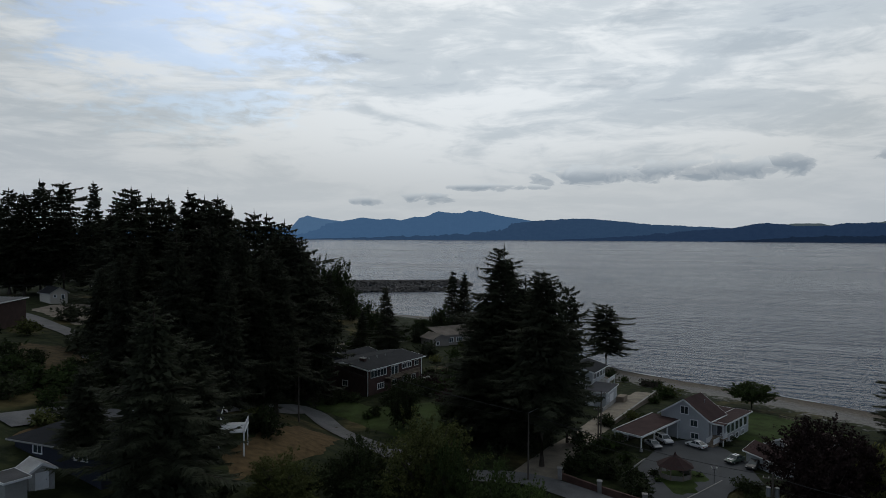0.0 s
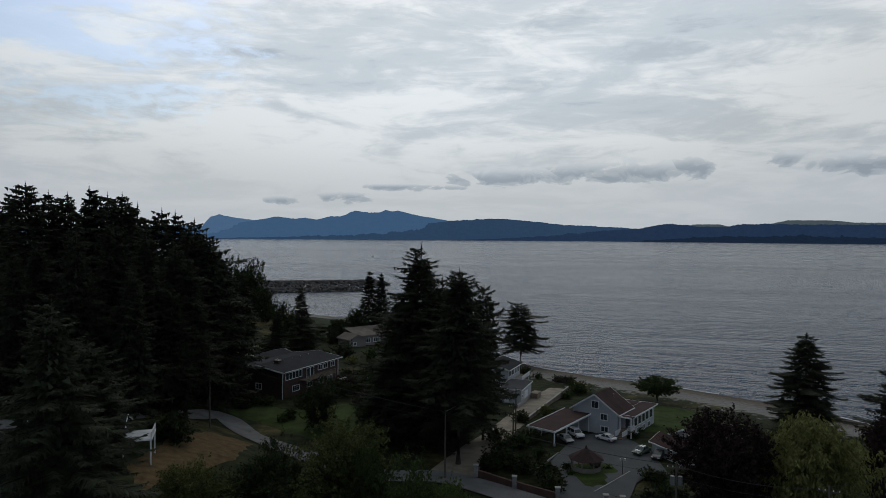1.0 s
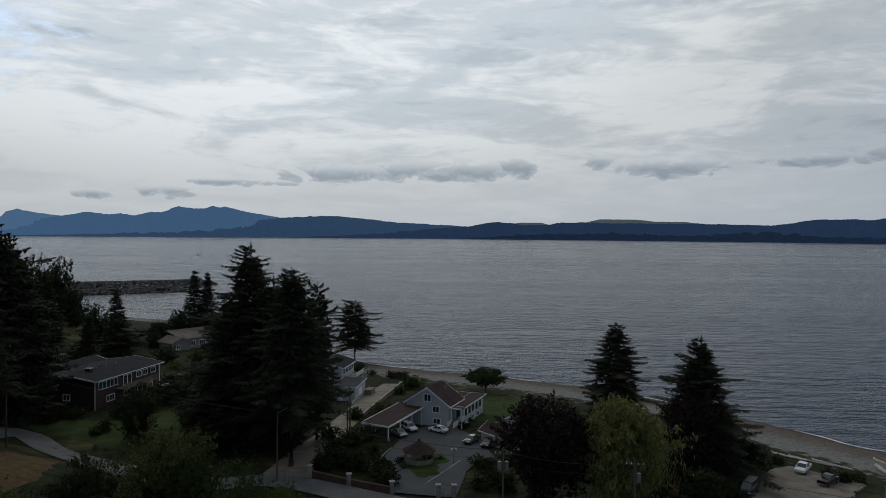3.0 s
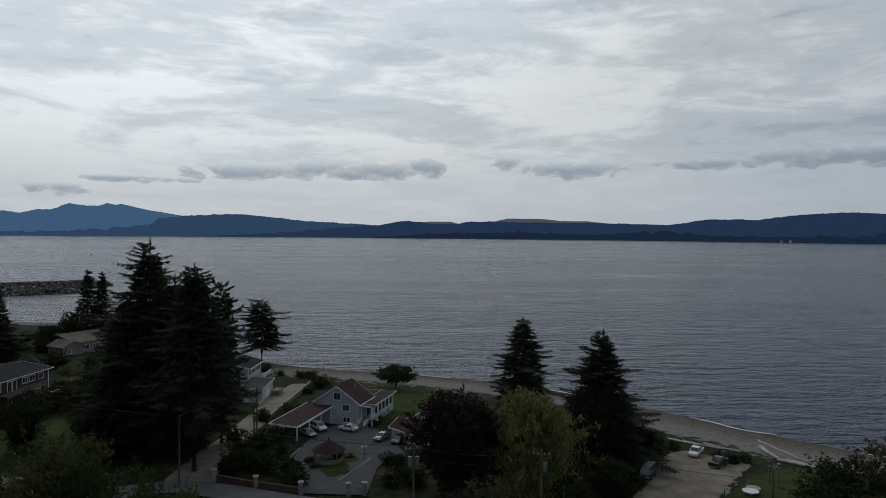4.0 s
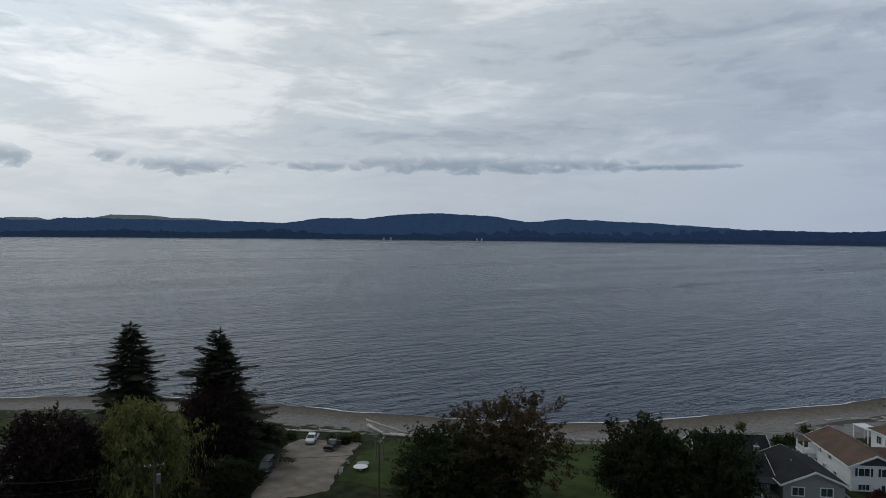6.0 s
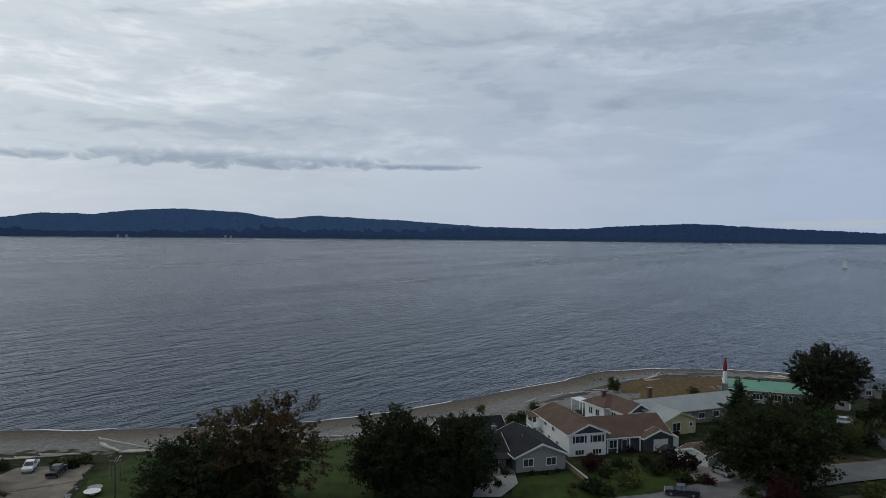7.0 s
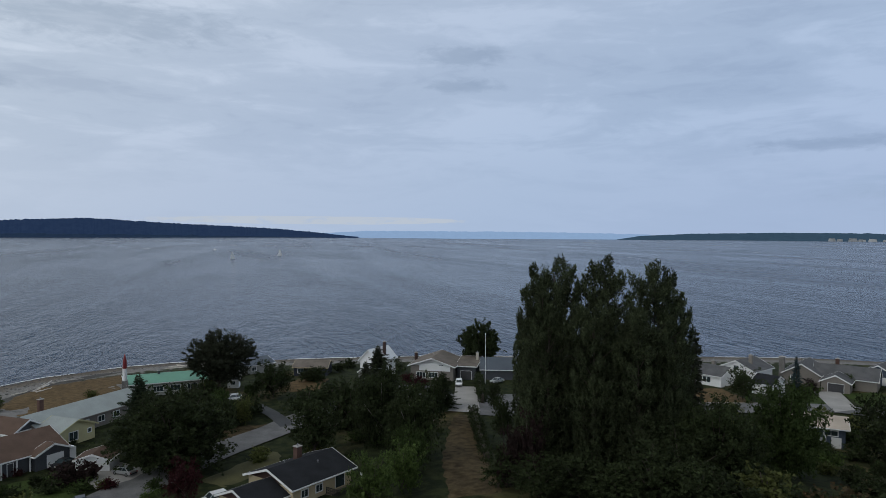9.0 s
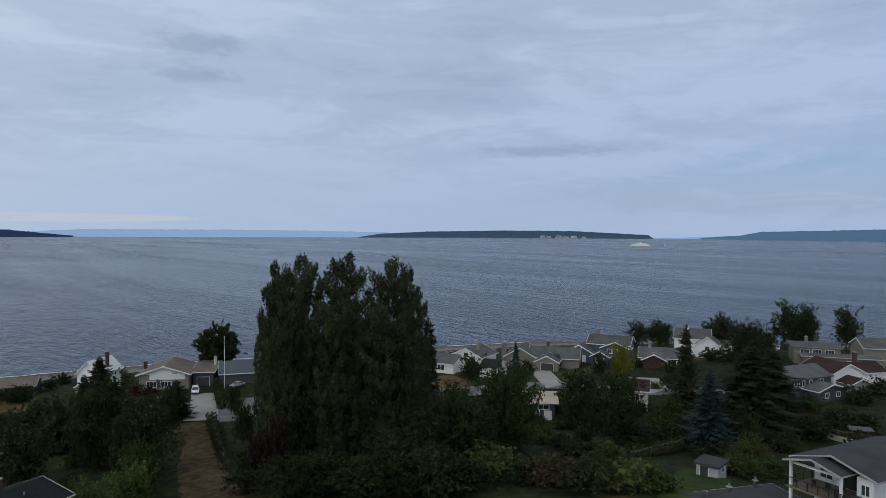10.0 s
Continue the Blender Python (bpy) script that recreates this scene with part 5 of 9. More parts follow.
h = House("long_yellow_house", "long house with pale grey tiled roof and yellow gable", 145.6, -17.6, 151.5, -26.4)
h.wing(0, 0, 8.2, 6, 2.9, YELLOWWALL, along="v", rise=1.6, tiles=ROOFTILE, over=0.5, trim=YELLOWWALL).windows("f", 0.9, 1.9, 1.5, [3.2]).windows("f", 1.5, 0.7, 0.7, [6.9], panes=1)
h.wing(0.6, 5.5, 27, 14.5, 3.0, TAUPE, along="u", rise=1.9, tiles=ROOFTILE, over=0.6, trim=TAUPE).windows("f", 1.0, 1.6, 1.1, [10.4, 14.4, 18.4, 22.4])
h.chimney(8.8, 15.2, 2.8, 6.0, 1.0, 0.7, BRICK)
h = House("green_roof_house", "grey house with a low mint green roof", 181.0, -36.6, 178.0, -54.2)
h.wing(0, 0, h.L, 11, 3.3, GREYWALL, along="u", rise=1.0, tiles=ROOFGREEN, over=0.9).windows("f", 1.0, 2.2, 1.3, [3.2, 7, 11, 15], panes=3)
h.chimney(7.5, 5, 3.8, 5.2, 0.5, 0.5, DARKGREY)
# its stone chimney carries a red and white pointed beacon
h.slab("chimney", -1.2, -1.0, -0.5, 0.2, 0.5, 4.4, STONE, "grey stone stack")
bm = cyl(bmesh.new(), (-0.5, -0.25, 4.404), (-0.5, -0.25, 7.4), 0.52, 0.5, 14)
b = part("beacon", bm, WHITE, h.root, "white round beacon column")
part("beacon_top", cyl(bmesh.new(), (-0.5, -0.25, 7.404), (-0.5, -0.25, 9.3), 0.5, 0.42, 14), REDPAINT, b, "red upper column")
part("spire", cyl(bmesh.new(), (-0.5, -0.25, 9.304), (-0.5, -0.25, 10.9), 0.42, 0.05, 14), REDPAINT, b, "red pointed tip")
h = House("garden_hut", "small white garden hut with a dark window", 178.1, -60.2, 176.7, -62.7, category="hut")
h.wing(0, 0, h.L, 2.6, 2.2, WHITE, roof="hip", along="v", rise=0.7, tiles=ROOFGREY, over=0.2).windows("f", 0.9, 1.0, 0.9, [h.L / 2])
h = House("shore_cottage", "low cottage with brown roof near the shore", 185.2, -81.8, 179.5, -89.3)
h.wing(0, 0, h.L, 8, 2.4, NAVY, along="u", rise=1.3, tiles=ROOFDUN, trim=CREAM).windows("f", 0.8, 1.6, 1.2, [2, 6])
h = House("grey_roof_house", "low house with blue-grey roof by the shore", 190.9, -69.1, 193.5, -81.6)
h.wing(0, 4, h.L, 12, 2.4, GREYWALL, along="u", rise=1.4, tiles=ROOFBLUE).windows("f", 0.8, 1.4, 1.0, [2, 6])

# The cream house with a charcoal roof
h = House("cream_house", "cream clapboard house with charcoal roof and brick chimney", 91.6, -40.3, 95.0, -51.6, 5.4)
h.wing(0, 0, h.L, 10, 3.0, CREAM, along="u", rise=1.7, tiles=ROOFDARK, over=0.6, gable=BRICKRED).windows("f", 1.2, 1.2, 1.0, [2.2, 5]).door("f", 9.2, 1.8, 2.0, mat=GLASS, z=0.7, name="patio_door")
h.chimney(6.6, 6.6, 4, 6.2, 1.0, 0.9, BRICK).vent(4, 6.5, 4.4).vent(7.5, 3, 4.2)
h.wing(-6.2, 1.0, -0.5, 8.5, 2.0, CREAM, along="u", rise=1.5, tiles=ROOFDARK, over=0.5, gable=BRICKRED).door("l", 3.5, 2.6, 1.7, mat=WHITE, name="garage_door")
h.slab("balcony", 6.2, -2.6, 0.35, 11.6, -0.004, 0.5, WOOD).rail([(6.3, -0.2), (6.3, -2.5), (11.5, -2.5), (11.5, -0.2)], 0.5, mat=BLACKMETAL).posts([(6.4, -2.4), (11.4, -2.4)], 0.34, mat=WOOD, z0=-1)
h.posts([(11.7, -2.2)], 2.7)

# The row along the southern shore
h = House("white_roof_house", "tall house with white metal roofs and brick chimney", 171.4, -96.0, 166.2, -98.3)
h.wing(-0.4, 0, h.L, 9, 4.9, WHITE, along="v", rise=2.9, tiles=ROOFWHITE, over=0.4).windows("f", 2.6, 1.2, 1.3, [1.6, 4]).chimney(h.L - 1.2, 5, 5, 9.6, 0.7, 0.7, BRICKRED)
h.wing(2.6, -4.6, h.L + 2.6, -0.5, 2.5, GREYWALL, along="v", rise=1.9, tiles=ROOFWHITE, over=0.3).windows("r", 1.0, 1.2, 1.0, [2]).windows("f", 0.9, 1.2, 1.0, [2, 4.5])
h = House("gabled_house", "grey house with a wide white gable and garage", 160.6, -105.6, 151.6, -113.6)
h.wing(0, 0, h.L, 13, 4.0, TAUPE, along="v", rise=2.0, tiles=ROOFDUN, gable=WHITE, over=0.7).windows("f", 3.0, 1.2, 1.3, [h.L * 0.72]).windows("f", 0.8, 2.4, 1.3, [3, 6.5], panes=3)
h.slab("upper_cladding", 2.5, -0.08, 2.6, h.L - 0.8, -0.004, 4.1, WHITE).chimney(-0.5, 8, 2, 6.0, 0.8, 0.8, BRICKRED).vent(5, 7, 5.8)
h.wing(h.L + 0.6, 3, h.L + 5.6, 12, 3.6, DARKGREY, roof="flat", rise=1.2, tiles=ROOFDUN, over=0.6).door("f", 2.5, 3.0, 2.3, mat=DOORDARK, name="garage_door")
h.chimney(h.L + 5.2, 9, 3, 6.6, 0.7, 0.7, BEIGE)
h = House("blue_roof_house", "house with a blue-grey metal roof", 149.0, -121.5, 139.5, -133.0)
h.wing(0, 0, h.L, 9, 2.9, DARKGREY, along="u", rise=2.4, tiles=ROOFBLUE)
h = House("white_bungalow", "white bungalow with grey shingle roofs and chimneys", 117.6, -167.0, 92.0, -168.5)
h.wing(0, 0, 12.5, 9, 2.9, WHITE, along="u", rise=1.9, tiles=ROOFGREY).windows("f", 0.9, 1.0, 1.4, [5.4, 6.6, 7.8, 9.0], panes=1).chimney(7, 6, 4, 5.8, 0.9, 0.8, TAUPE)
h.wing(9, 5, 19, 15, 4.6, WHITE, along="v", rise=2.2, tiles=ROOFGREY).windows("f", 4.4, 1.4, 1.2, [5]).chimney(16, 9, 5, 8.2, 0.9, 0.9, TAUPE)
h.wing(20.5, 1, h.L, 8, 2.8, WHITE, along="u", rise=1.7, tiles=ROOFDARK).door("f", 2.6, 3.4, 2.3, mat=WHITE, name="garage_door")
h = House("taupe_house", "taupe house with brown-grey roofs and stone chimney", 97.6, -184.0, 76.8, -190.5)
h.wing(0, 3, 9, 15, 3.2, TAUPE, along="v", rise=2.6, tiles=ROOFGREY).windows("f", 1.3, 1.2, 1.2, [2.5]).chimney(-0.7, 5, 0, 7.0, 1.4, 1.2, STONE)
h.wing(7, 5, h.L, 14, 3.0, TAUPE, along="u", rise=2.5, tiles=ROOFGREY).wing(9.8, -1.2, 16.4, 4.6, 2.8, TAUPE, along="v", rise=1.7, tiles=ROOFGREY).door("f", 3.4, 3.6, 2.3, mat=DOORDARK, name="garage_door")
h.chimney(12, 11, 4, 7, 0.9, 0.9, BRICK)
h = House("navy_blue_house", "navy blue house with white trim and grey roofs", 86.5, -204.5, 66.0, -207.5)
h.wing(0, 1, 8.5, 11, 3.0, BLUEWALL, along="v", rise=2.3, tiles=ROOFGREY).windows("f", 0.8, 1.3, 1.4, [2.5]).door("f", 5.8, mat=WHITE)
h.wing(6, 5, 19, 14, 5.6, BLUEWALL, along="u", rise=2.2, tiles=ROOFGREY).windows("f", 3.9, 1.4, 1.3, [7, 10]).wing(11, 2, 19.5, 4.9, 5.0, BLUEWALL, along="v", rise=1.8, tiles=ROOFGREY).windows("f", 3.4, 1.3, 1.2, [2.5, 4.2])
h.wing(8.6, -1.5, 14, 4.5, 2.7, BLUEWALL, along="v", rise=1.5, tiles=ROOFGREY).door("f", 2.7, 2.6, 2.2, mat=WHITE, name="garage_door").chimney(8, 11, 6, 9.4, 0.9, 0.9, STONE)
h = House("brown_bungalow", "dark brown bungalow with grey roofs and white gables", 64.5, -210.0, 50.5, -214.0)
h.wing(0, 0, h.L, 10, 2.9, BRICKRED, along="u", rise=2.3, tiles=ROOFGREY).windows("f", 0.9, 1.5, 1.2, [9, 11.5]).wing(1, -3, 7.5, -0.1, 2.7, BRICKRED, along="v", rise=1.6, tiles=ROOFGREY).chimney(3, 5, 4, 6.8, 0.9, 0.9, STONE)
h = House("white_gabled_house", "white house with steep grey gables", 61.0, -236.0, 43.5, -239.0)
h.wing(0, 2, 11, 12, 5.6, WHITE, along="u", rise=2.6, tiles=ROOFGREY).wing(7, -1, 14, 8, 4.2, WHITE, along="v", rise=2.6, tiles=ROOFGREY).windows("f", 2.4, 1.3, 1.3, [3.5]).wing(13, 1, h.L, 9, 3.2, GREYWALL, along="u", rise=1.8, tiles=ROOFGREY).chimney(4, 6, 6, 9, 0.8, 0.8, WHITE)
h = House("grey_gabled_house", "grey house with steep dark gable among trees", 41.0, -238.5, 30.0, -240.0)
h.wing(0, 0, h.L, 10, 4.6, GREYWALL, along="v", rise=2.4, tiles=ROOFGREY).windows("f", 2.6, 1.4, 1.2, [3, 7]).wing(-4.5, 1, -0.6, 7, 2.8, WHITE, along="v", rise=1.4, tiles=ROOFGREY)
h = House("flat_roof_house", "modern taupe house with stacked flat roofs", 27.0, -240.0, 3.0, -246.5)
h.wing(2, 2, 15, 12, 5.2, TAUPE, roof="flat", rise=0.2, tiles=ROOFGREY, trim=TAUPE, over=0.7).windows("f", 3.4, 2.4, 1.2, [3, 6.5, 10], panes=3).wing(4, -3, h.L, 1.4, 3.2, TAUPE, roof="flat", rise=0.2, tiles=ROOFGREY, trim=BEIGE, over=0.7).windows("f", 0.9, 1.8, 1.4, [4, 8]).door("f", 13.5, 3.6, 2.3, mat=WHITE, name="garage_door")
h.chimney(6, 6, 6, 8.0, 0.9, 0.9, STONE)
h = House("shore_villa", "white villa with brown-grey gabled roof", 7.0, -252.0, -10.0, -259.0)
h.wing(0, 0, 10, 11, 5.2, TAUPE, along="u", rise=2.4, tiles=ROOFGREY).wing(8.5, -1, h.L, 10, 5.4, WHITE, along="v", rise=2.4, tiles=ROOFGREY).windows("f", 3.4, 1.3, 1.3, [3, 6.5]).chimney(12, 4, 6, 8.8, 0.8, 0.8, TAUPE)

# Houses inland of the row
h = House("blue_house", "slate blue house with tan roof and white deck", 68.0, -132.8, 60.1, -136.9, 4.4)
h.wing(0, 0, h.L, 8.5, 4.2, BLUEWALL, along="u", rise=1.2, tiles=ROOFTAN, over=0.7).windows("f", 2.7, 1.5, 0.9, [h.L - 6.3]).windows("f", 2.7, 2.2, 0.9, [h.L - 2.4]).door("f", h.L - 1.5, 1.5, 2.2, mat=WHITE)
h.slab("deck", h.L - 6.5, -2.4, 1.5, h.L - 3.2, -0.004, 1.65, WHITE).rail([(h.L - 6.4, -2.3), (h.L - 3.3, -2.3), (h.L - 3.3, -0.1)], 1.65).posts([(h.L - 6.4, -2.3), (h.L - 3.3, -2.3)], 1.49)
h = House("cream_cottage", "cream two-storey house with dark brown roof", 51.6, -155.4, 46.2, -156.9, 4.3)
h.wing(0, 0, h.L, 9, 4.6, BEIGE, along="u", rise=1.6, tiles=ROOFRED).windows("f", 2.9, 1.6, 0.9, [h.L - 1.8]).windows("f", 0.8, 1.6, 0.9, [h.L - 1.8])
h = House("dark_grey_house", "dark grey two-storey house with white windows", 22.6, -184.5, 12.6, -200.0, 4.2)
h.wing(0, 0, h.L, 10, 4.9, DARKGREY, along="u", rise=2.1, tiles=ROOFGREY, trim=DARKGREY).windows("f", 3.0, 1.7, 1.3, [3.4, 8, 14.5]).windows("f", 3.2, 0.8, 1.1, [5.8, 11], panes=1).windows("l", 3.2, 1.4, 1.1, [4])
h.wing(8, -4.5, 18, -0.1, 2.6, DARKGREY, along="v", rise=1.4, tiles=ROOFGREY).windows("f", 0.9, 1.2, 1.1, [3, 7]).vent(6, 5, 7)
h = House("maroon_roof_house", "white house with maroon roof and low wing", 12.4, -206.0, 4.0, -214.0, 4.2)
h.wing(0, 0, 9, 12, 4.4, WHITE, along="v", rise=2.2, tiles=ROOFMAROON).wing(8, 3, 19, 12, 3.6, WHITE, along="u", rise=1.9, tiles=ROOFMAROON).chimney(14, 9, 5, 8, 0.9, 0.9, BRICK)
h.wing(1, -5, 7, -0.1, 2.5, GREYWALL, along="v", rise=1.3, tiles=ROOFMAROON)
h = House("garden_shed", "small white garden shed with grey roof and open door", 23.1, -102.4, 20.8, -101.9, category="shed")
h.wing(0, 0, h.L + 0.8, 2.8, 1.75, PALEGREY, roof="flat", rise=0.35, tiles=ROOFSLATE, trim=ROOFSLATE, over=0.3).door("f", h.L * 0.5, 1.2, 1.5, mat=DOORDARK).windows("r", 0.9, 0.8, 0.7, [1.5])
h = House("arbour", "small open garden shelter with grey roof", 6.1, -156.9, 4.0, -157.4, category="shelter")
h.slab("roof", -0.4, -0.4, 2.2, h.L + 1.6, 2.8, 2.36, ROOFGREY).posts([(0, 0), (h.L + 1.2, 0), (0, 2.4), (h.L + 1.2, 2.4)], 2.19, mat=WOOD)

# The near white house with a balcony, and the grey roof in front of it
h = House("balcony_house", "white house with grey roofs and a black-railed balcony", 9.7, -89.4, 1.2, -84.6, 12.6)
h.slab("wall", 0.0, 4.6, -0.8, 8.8, 17, 6.0, WHITE)
h.wings.append((0.0, 4.6, 8.8, 17, 6.0, 0))
h.windows("f", 3.6, 1.5, 1.5, [1.5], panes=2).door("f", 4.4, 2.2, 2.1, mat=GLASS, z=3.2, name="patio_door").windows("f", 0.8, 1.5, 1.3, [2.0, 5.5], panes=2)
h.slab("wall", 7.0, 1.5, -0.8, 8.8, 4.594, 6.0, WHITE)
h.wings.append((7.0, 1.5, 8.8, 4.594, 6.0, 0))
h.windows("f", 4.2, 0.9, 1.1, [0.95], panes=2)
roof_pair(h, -0.7, 9.5, 0.9, 17.6, 6.02, 7.5, ROOFSLATE)
roof_pair(h, -0.2, 6.7, -0.9, 4.2, 6.05, 6.98, ROOFSLATE)
h.slab("balcony", -0.3, -0.3, 2.9, 8.9, 1.494, 3.1, WOOD).slab("balcony_floor", -0.3, 1.5, 2.9, 6.99, 4.594, 3.1, WOOD)
h.posts([(0.2, 0), (6.2, 0)], 6.0, r=0.14, z0=-1.5).slab("beam", 0.4, -0.12, 5.75, 6.0, 0.12, 6.0, WHITE)
h.rail([(-0.2, 4.4), (-0.2, -0.2)], 3.1, mat=BLACKMETAL, step=1.2, bar=0.05).rail([(-0.2, -0.2), (8.8, -0.2)], 3.1, mat=BLACKMETAL, step=1.2, bar=0.05)
h.slab("railing_panel", 6.4, -0.16, 3.25, 8.7, -0.12, 3.95, BLACKMETAL)
h.wing(9.6, 2.4, 15.5, 13, 3.0, WHITE, roof="flat", rise=0.9, tiles=ROOFSLATE, over=0.6).windows("f", 1.2, 1.2, 1.0, [1.8])
for k, (u, v) in enumerate(((1.6, 1.0), (3.2, 1.3), (4.6, 2.2))):
    root = thing("deck_chair", h.root.matrix_basis @ pose(u, v, 3.1, 0, 0, 20 * k - 15), "black metal chair on the balcony", "chair", "balcony chairs")
    part("seat", box(bmesh.new(), 0, 0, 0.4, 0.6, 0.6, 0.46, 0.01), BLACKMETAL, root)
    part("backrest", box(bmesh.new(), 0, 0.6, 0.46, 0.6, 0.65, 1.0, 0.01), BLACKMETAL, root)
    for a in (0.03, 0.54):
        for b in (0.03, 0.54):
            part("leg", box(bmesh.new(), a, b, 0, a + 0.035, b + 0.035, 0.4), BLACKMETAL, root)
root = thing("barbecue", h.root.matrix_basis @ pose(5.0, 0.5, 3.1), "black covered barbecue on the balcony", "barbecue")
part("cover", box(bmesh.new(), 0, 0, 0.05, 0.9, 0.55, 1.05, 0.1), BLACKMETAL, root)
root = thing("barbecue", h.root.matrix_basis @ pose(7.2, 0.2, 3.1), "black covered barbecue on the balcony", "barbecue")
part("cover", box(bmesh.new(), 0, 0, 0.05, 1.0, 0.6, 1.15, 0.12), BLACKMETAL, root)
h = House("low_grey_house", "low house with a broad grey roof and chimney", 16.8, -79.7, 7.2, -90.5, 9.9)
h.wing(0, 0, h.L, 7, 3.4, GREYWALL, roof="hip", along="u", rise=1.2, tiles=ROOFSLATE, over=0.5).chimney(6, 4, 4, 5.0, 0.4, 0.4, DARKGREY).chimney(10.5, 5, 4, 5.0, 0.35, 0.35, DARKGREY).vent(3.0, 4, 4.4)

# The gazebo in the drive
h = House("gazebo", "octagonal wooden gazebo with brown shingle roof", 36.9, 117.2, 42.1, 116.2, category="gazebo")
gx_, gy_, gr = 2.6, 0.0, 2.6
ring = [(gx_ + gr * math.cos(math.pi / 8 + k * math.pi / 4), gy_ + gr * math.sin(math.pi / 8 + k * math.pi / 4)) for k in range(8)]
h.posts(ring, 2.35, 0.09, WOOD)
bm = bmesh.new()
eave = [bm.verts.new((gx_ + (x - gx_) * 1.22, gy_ + (y - gy_) * 1.22, 2.25)) for x, y in ring]
peak = bm.verts.new((gx_, gy_, 4.1))
for k in range(8):
    bm.faces.new((eave[k], eave[(k + 1) % 8], peak))
bm.faces.new(eave[::-1])
part("roof", bm, ROOFRED, h.root)
part("cupola", cyl(bmesh.new(), (gx_, gy_, 3.9), (gx_, gy_, 4.5), 0.3, 0.05, 8), ROOFRED, h.root)
part("floor", prism(bmesh.new(), ring, -0.3, 0.15), WOOD, h.root)
for k in range(8):
    if k in (1, 2):
        continue
    (xa, ya), (xb, yb) = ring[k], ring[(k + 1) % 8]
    bm = bmesh.new()
    n = Vector((yb - ya, xa - xb, 0)).normalized() * 0.03
    vs = [bm.verts.new((x + s * n.x, y + s * n.y, z)) for s in (-1, 1) for x, y, z in ((xa, ya, 0.2), (xb, yb, 0.2), (xb, yb, 1.1), (xa, ya, 1.1))]
    for f in ((0, 1, 2, 3), (7, 6, 5, 4), (0, 4, 5, 1), (1, 5, 6, 2), (2, 6, 7, 3), (3, 7, 4, 0)):
        bm.faces.new([vs[i] for i in f])
    part("panel", bm, TAUPE, h.root)


def sized(meshes, base, mat, x, y, h, turn, *rest, **more):
    tree(meshes, mat, x, y, h / base, turn, *rest, **more)


# the near spruce before the navy house, and the firs over the bend
def fir(x, y, h, k=0, w=1.0, mat=None, label="tall dark Douglas fir beside the houses", name="fir_tree", cat="conifer"):
    tree(NEARFIRS[k % 3], mat or FIR, x, y, h / 30, 83 * k, name, label, cat, wide=w)


fir(-30.0, 72.0, 26.3, 0, 1.05, FIR, "broad dark spruce in front of the navy house", "spruce_tree")
fir(-42.2, 81.7, 13.6, 1, 1.1, FIR, "small dark spruce beside the navy house", "spruce_tree")
fir(-30.5, 82.5, 20.5, 1, 1.2, FIR, "small dark spruce beside the navy house", "spruce_tree")
for k, (x, y, h) in enumerate([(-43.7, 113.9, 29.6), (-40.7, 121.4, 31.9), (-37.6, 128.6, 33.6), (-34.7, 135.6, 33.3), (-32.1, 134.2, 31.2), (-51.8, 119.2, 26.0), (-52.5, 113.4, 23.7), (-59.6, 121.1, 19.5), (-35.2, 112.6, 25.6)]):
    fir(x, y, h, k, 0.8, FOREST, "tall dark fir at the foot of the wood")
fir(12.3, 139.5, 39.1, 0, 1.12, FIR, "great dark Douglas fir beside the lane")
fir(17.6, 121.8, 35.0, 1, 1.0, FIR, "great dark Douglas fir with a bare lower trunk")
fir(-33.0, 127.5, 24.0, 1, 0.85, FOREST, "dark fir beside the bend of the road")
fir(7.4, 135.8, 24.7, 0, 1.1, FIR, "dark fir low beside the great firs")
tree(ROUNDS[2], DARKLEAF, -8.3, 146.0, 0.95, 20, "leafy_tree", "dark leafy tree on the lawn below the brown house", "tree", wide=0.8)
tree(ROUNDS[0], DARKLEAF, 3.0, 146.0, 0.7, 120, "leafy_tree", "dark leafy tree on the lawn below the brown house", "tree", wide=0.9)
fir(15.9, 133.1, 33.0, 2, 1.2, FIR, "dark fir between the great firs")
fir(8.5, 143.0, 29.0, 2, 1.15, FIR, "dark fir low beside the great firs")
fir(19.0, 139.0, 33.5, 0, 0.62, FIR, "dark fir between the great firs")

# trees towards the harbour
for k, (x, y, h, w, m) in enumerate([(-47.4, 316.5, 23.8, 1.25, DARKLEAF), (-53.2, 305.4, 22.5, 1.1, DARKLEAF), (-26.0, 248.6, 18.2, 0.9, DARKLEAF), (-8.4, 269.9, 9.3, 1.0, DARKLEAF), (-1.2, 275.0, 13.7, 0.9, DARKLEAF), (-15.8, 284.6, 4.6, 1.2, DARKLEAF), (7.0, 269.9, 6.5, 1.0, DARKLEAF), (-39.6, 297.4, 16.1, 1.1, DARKLEAF)]):
    tree(ROUNDS[k % 4], m, x, y, h / 10, 77 * k, "leafy_tree", "dark rounded tree near the harbour", "tree", wide=w * 0.75 * min(1.3, 14 / h))
for k, (x, y, h) in enumerate([(-19.0, 234.2, 23.3), (3.8, 285.0, 27.2), (9.0, 287.9, 26.4), (-39.9, 246.8, 23.4), (-26.1, 223.5, 16.8)]):
    tree(SLIMS[k % 2], FIR, x, y, h / 22, 61 * k, "slim_conifer", "slim dark conifer near the harbour", "conifer", wide=1.7)
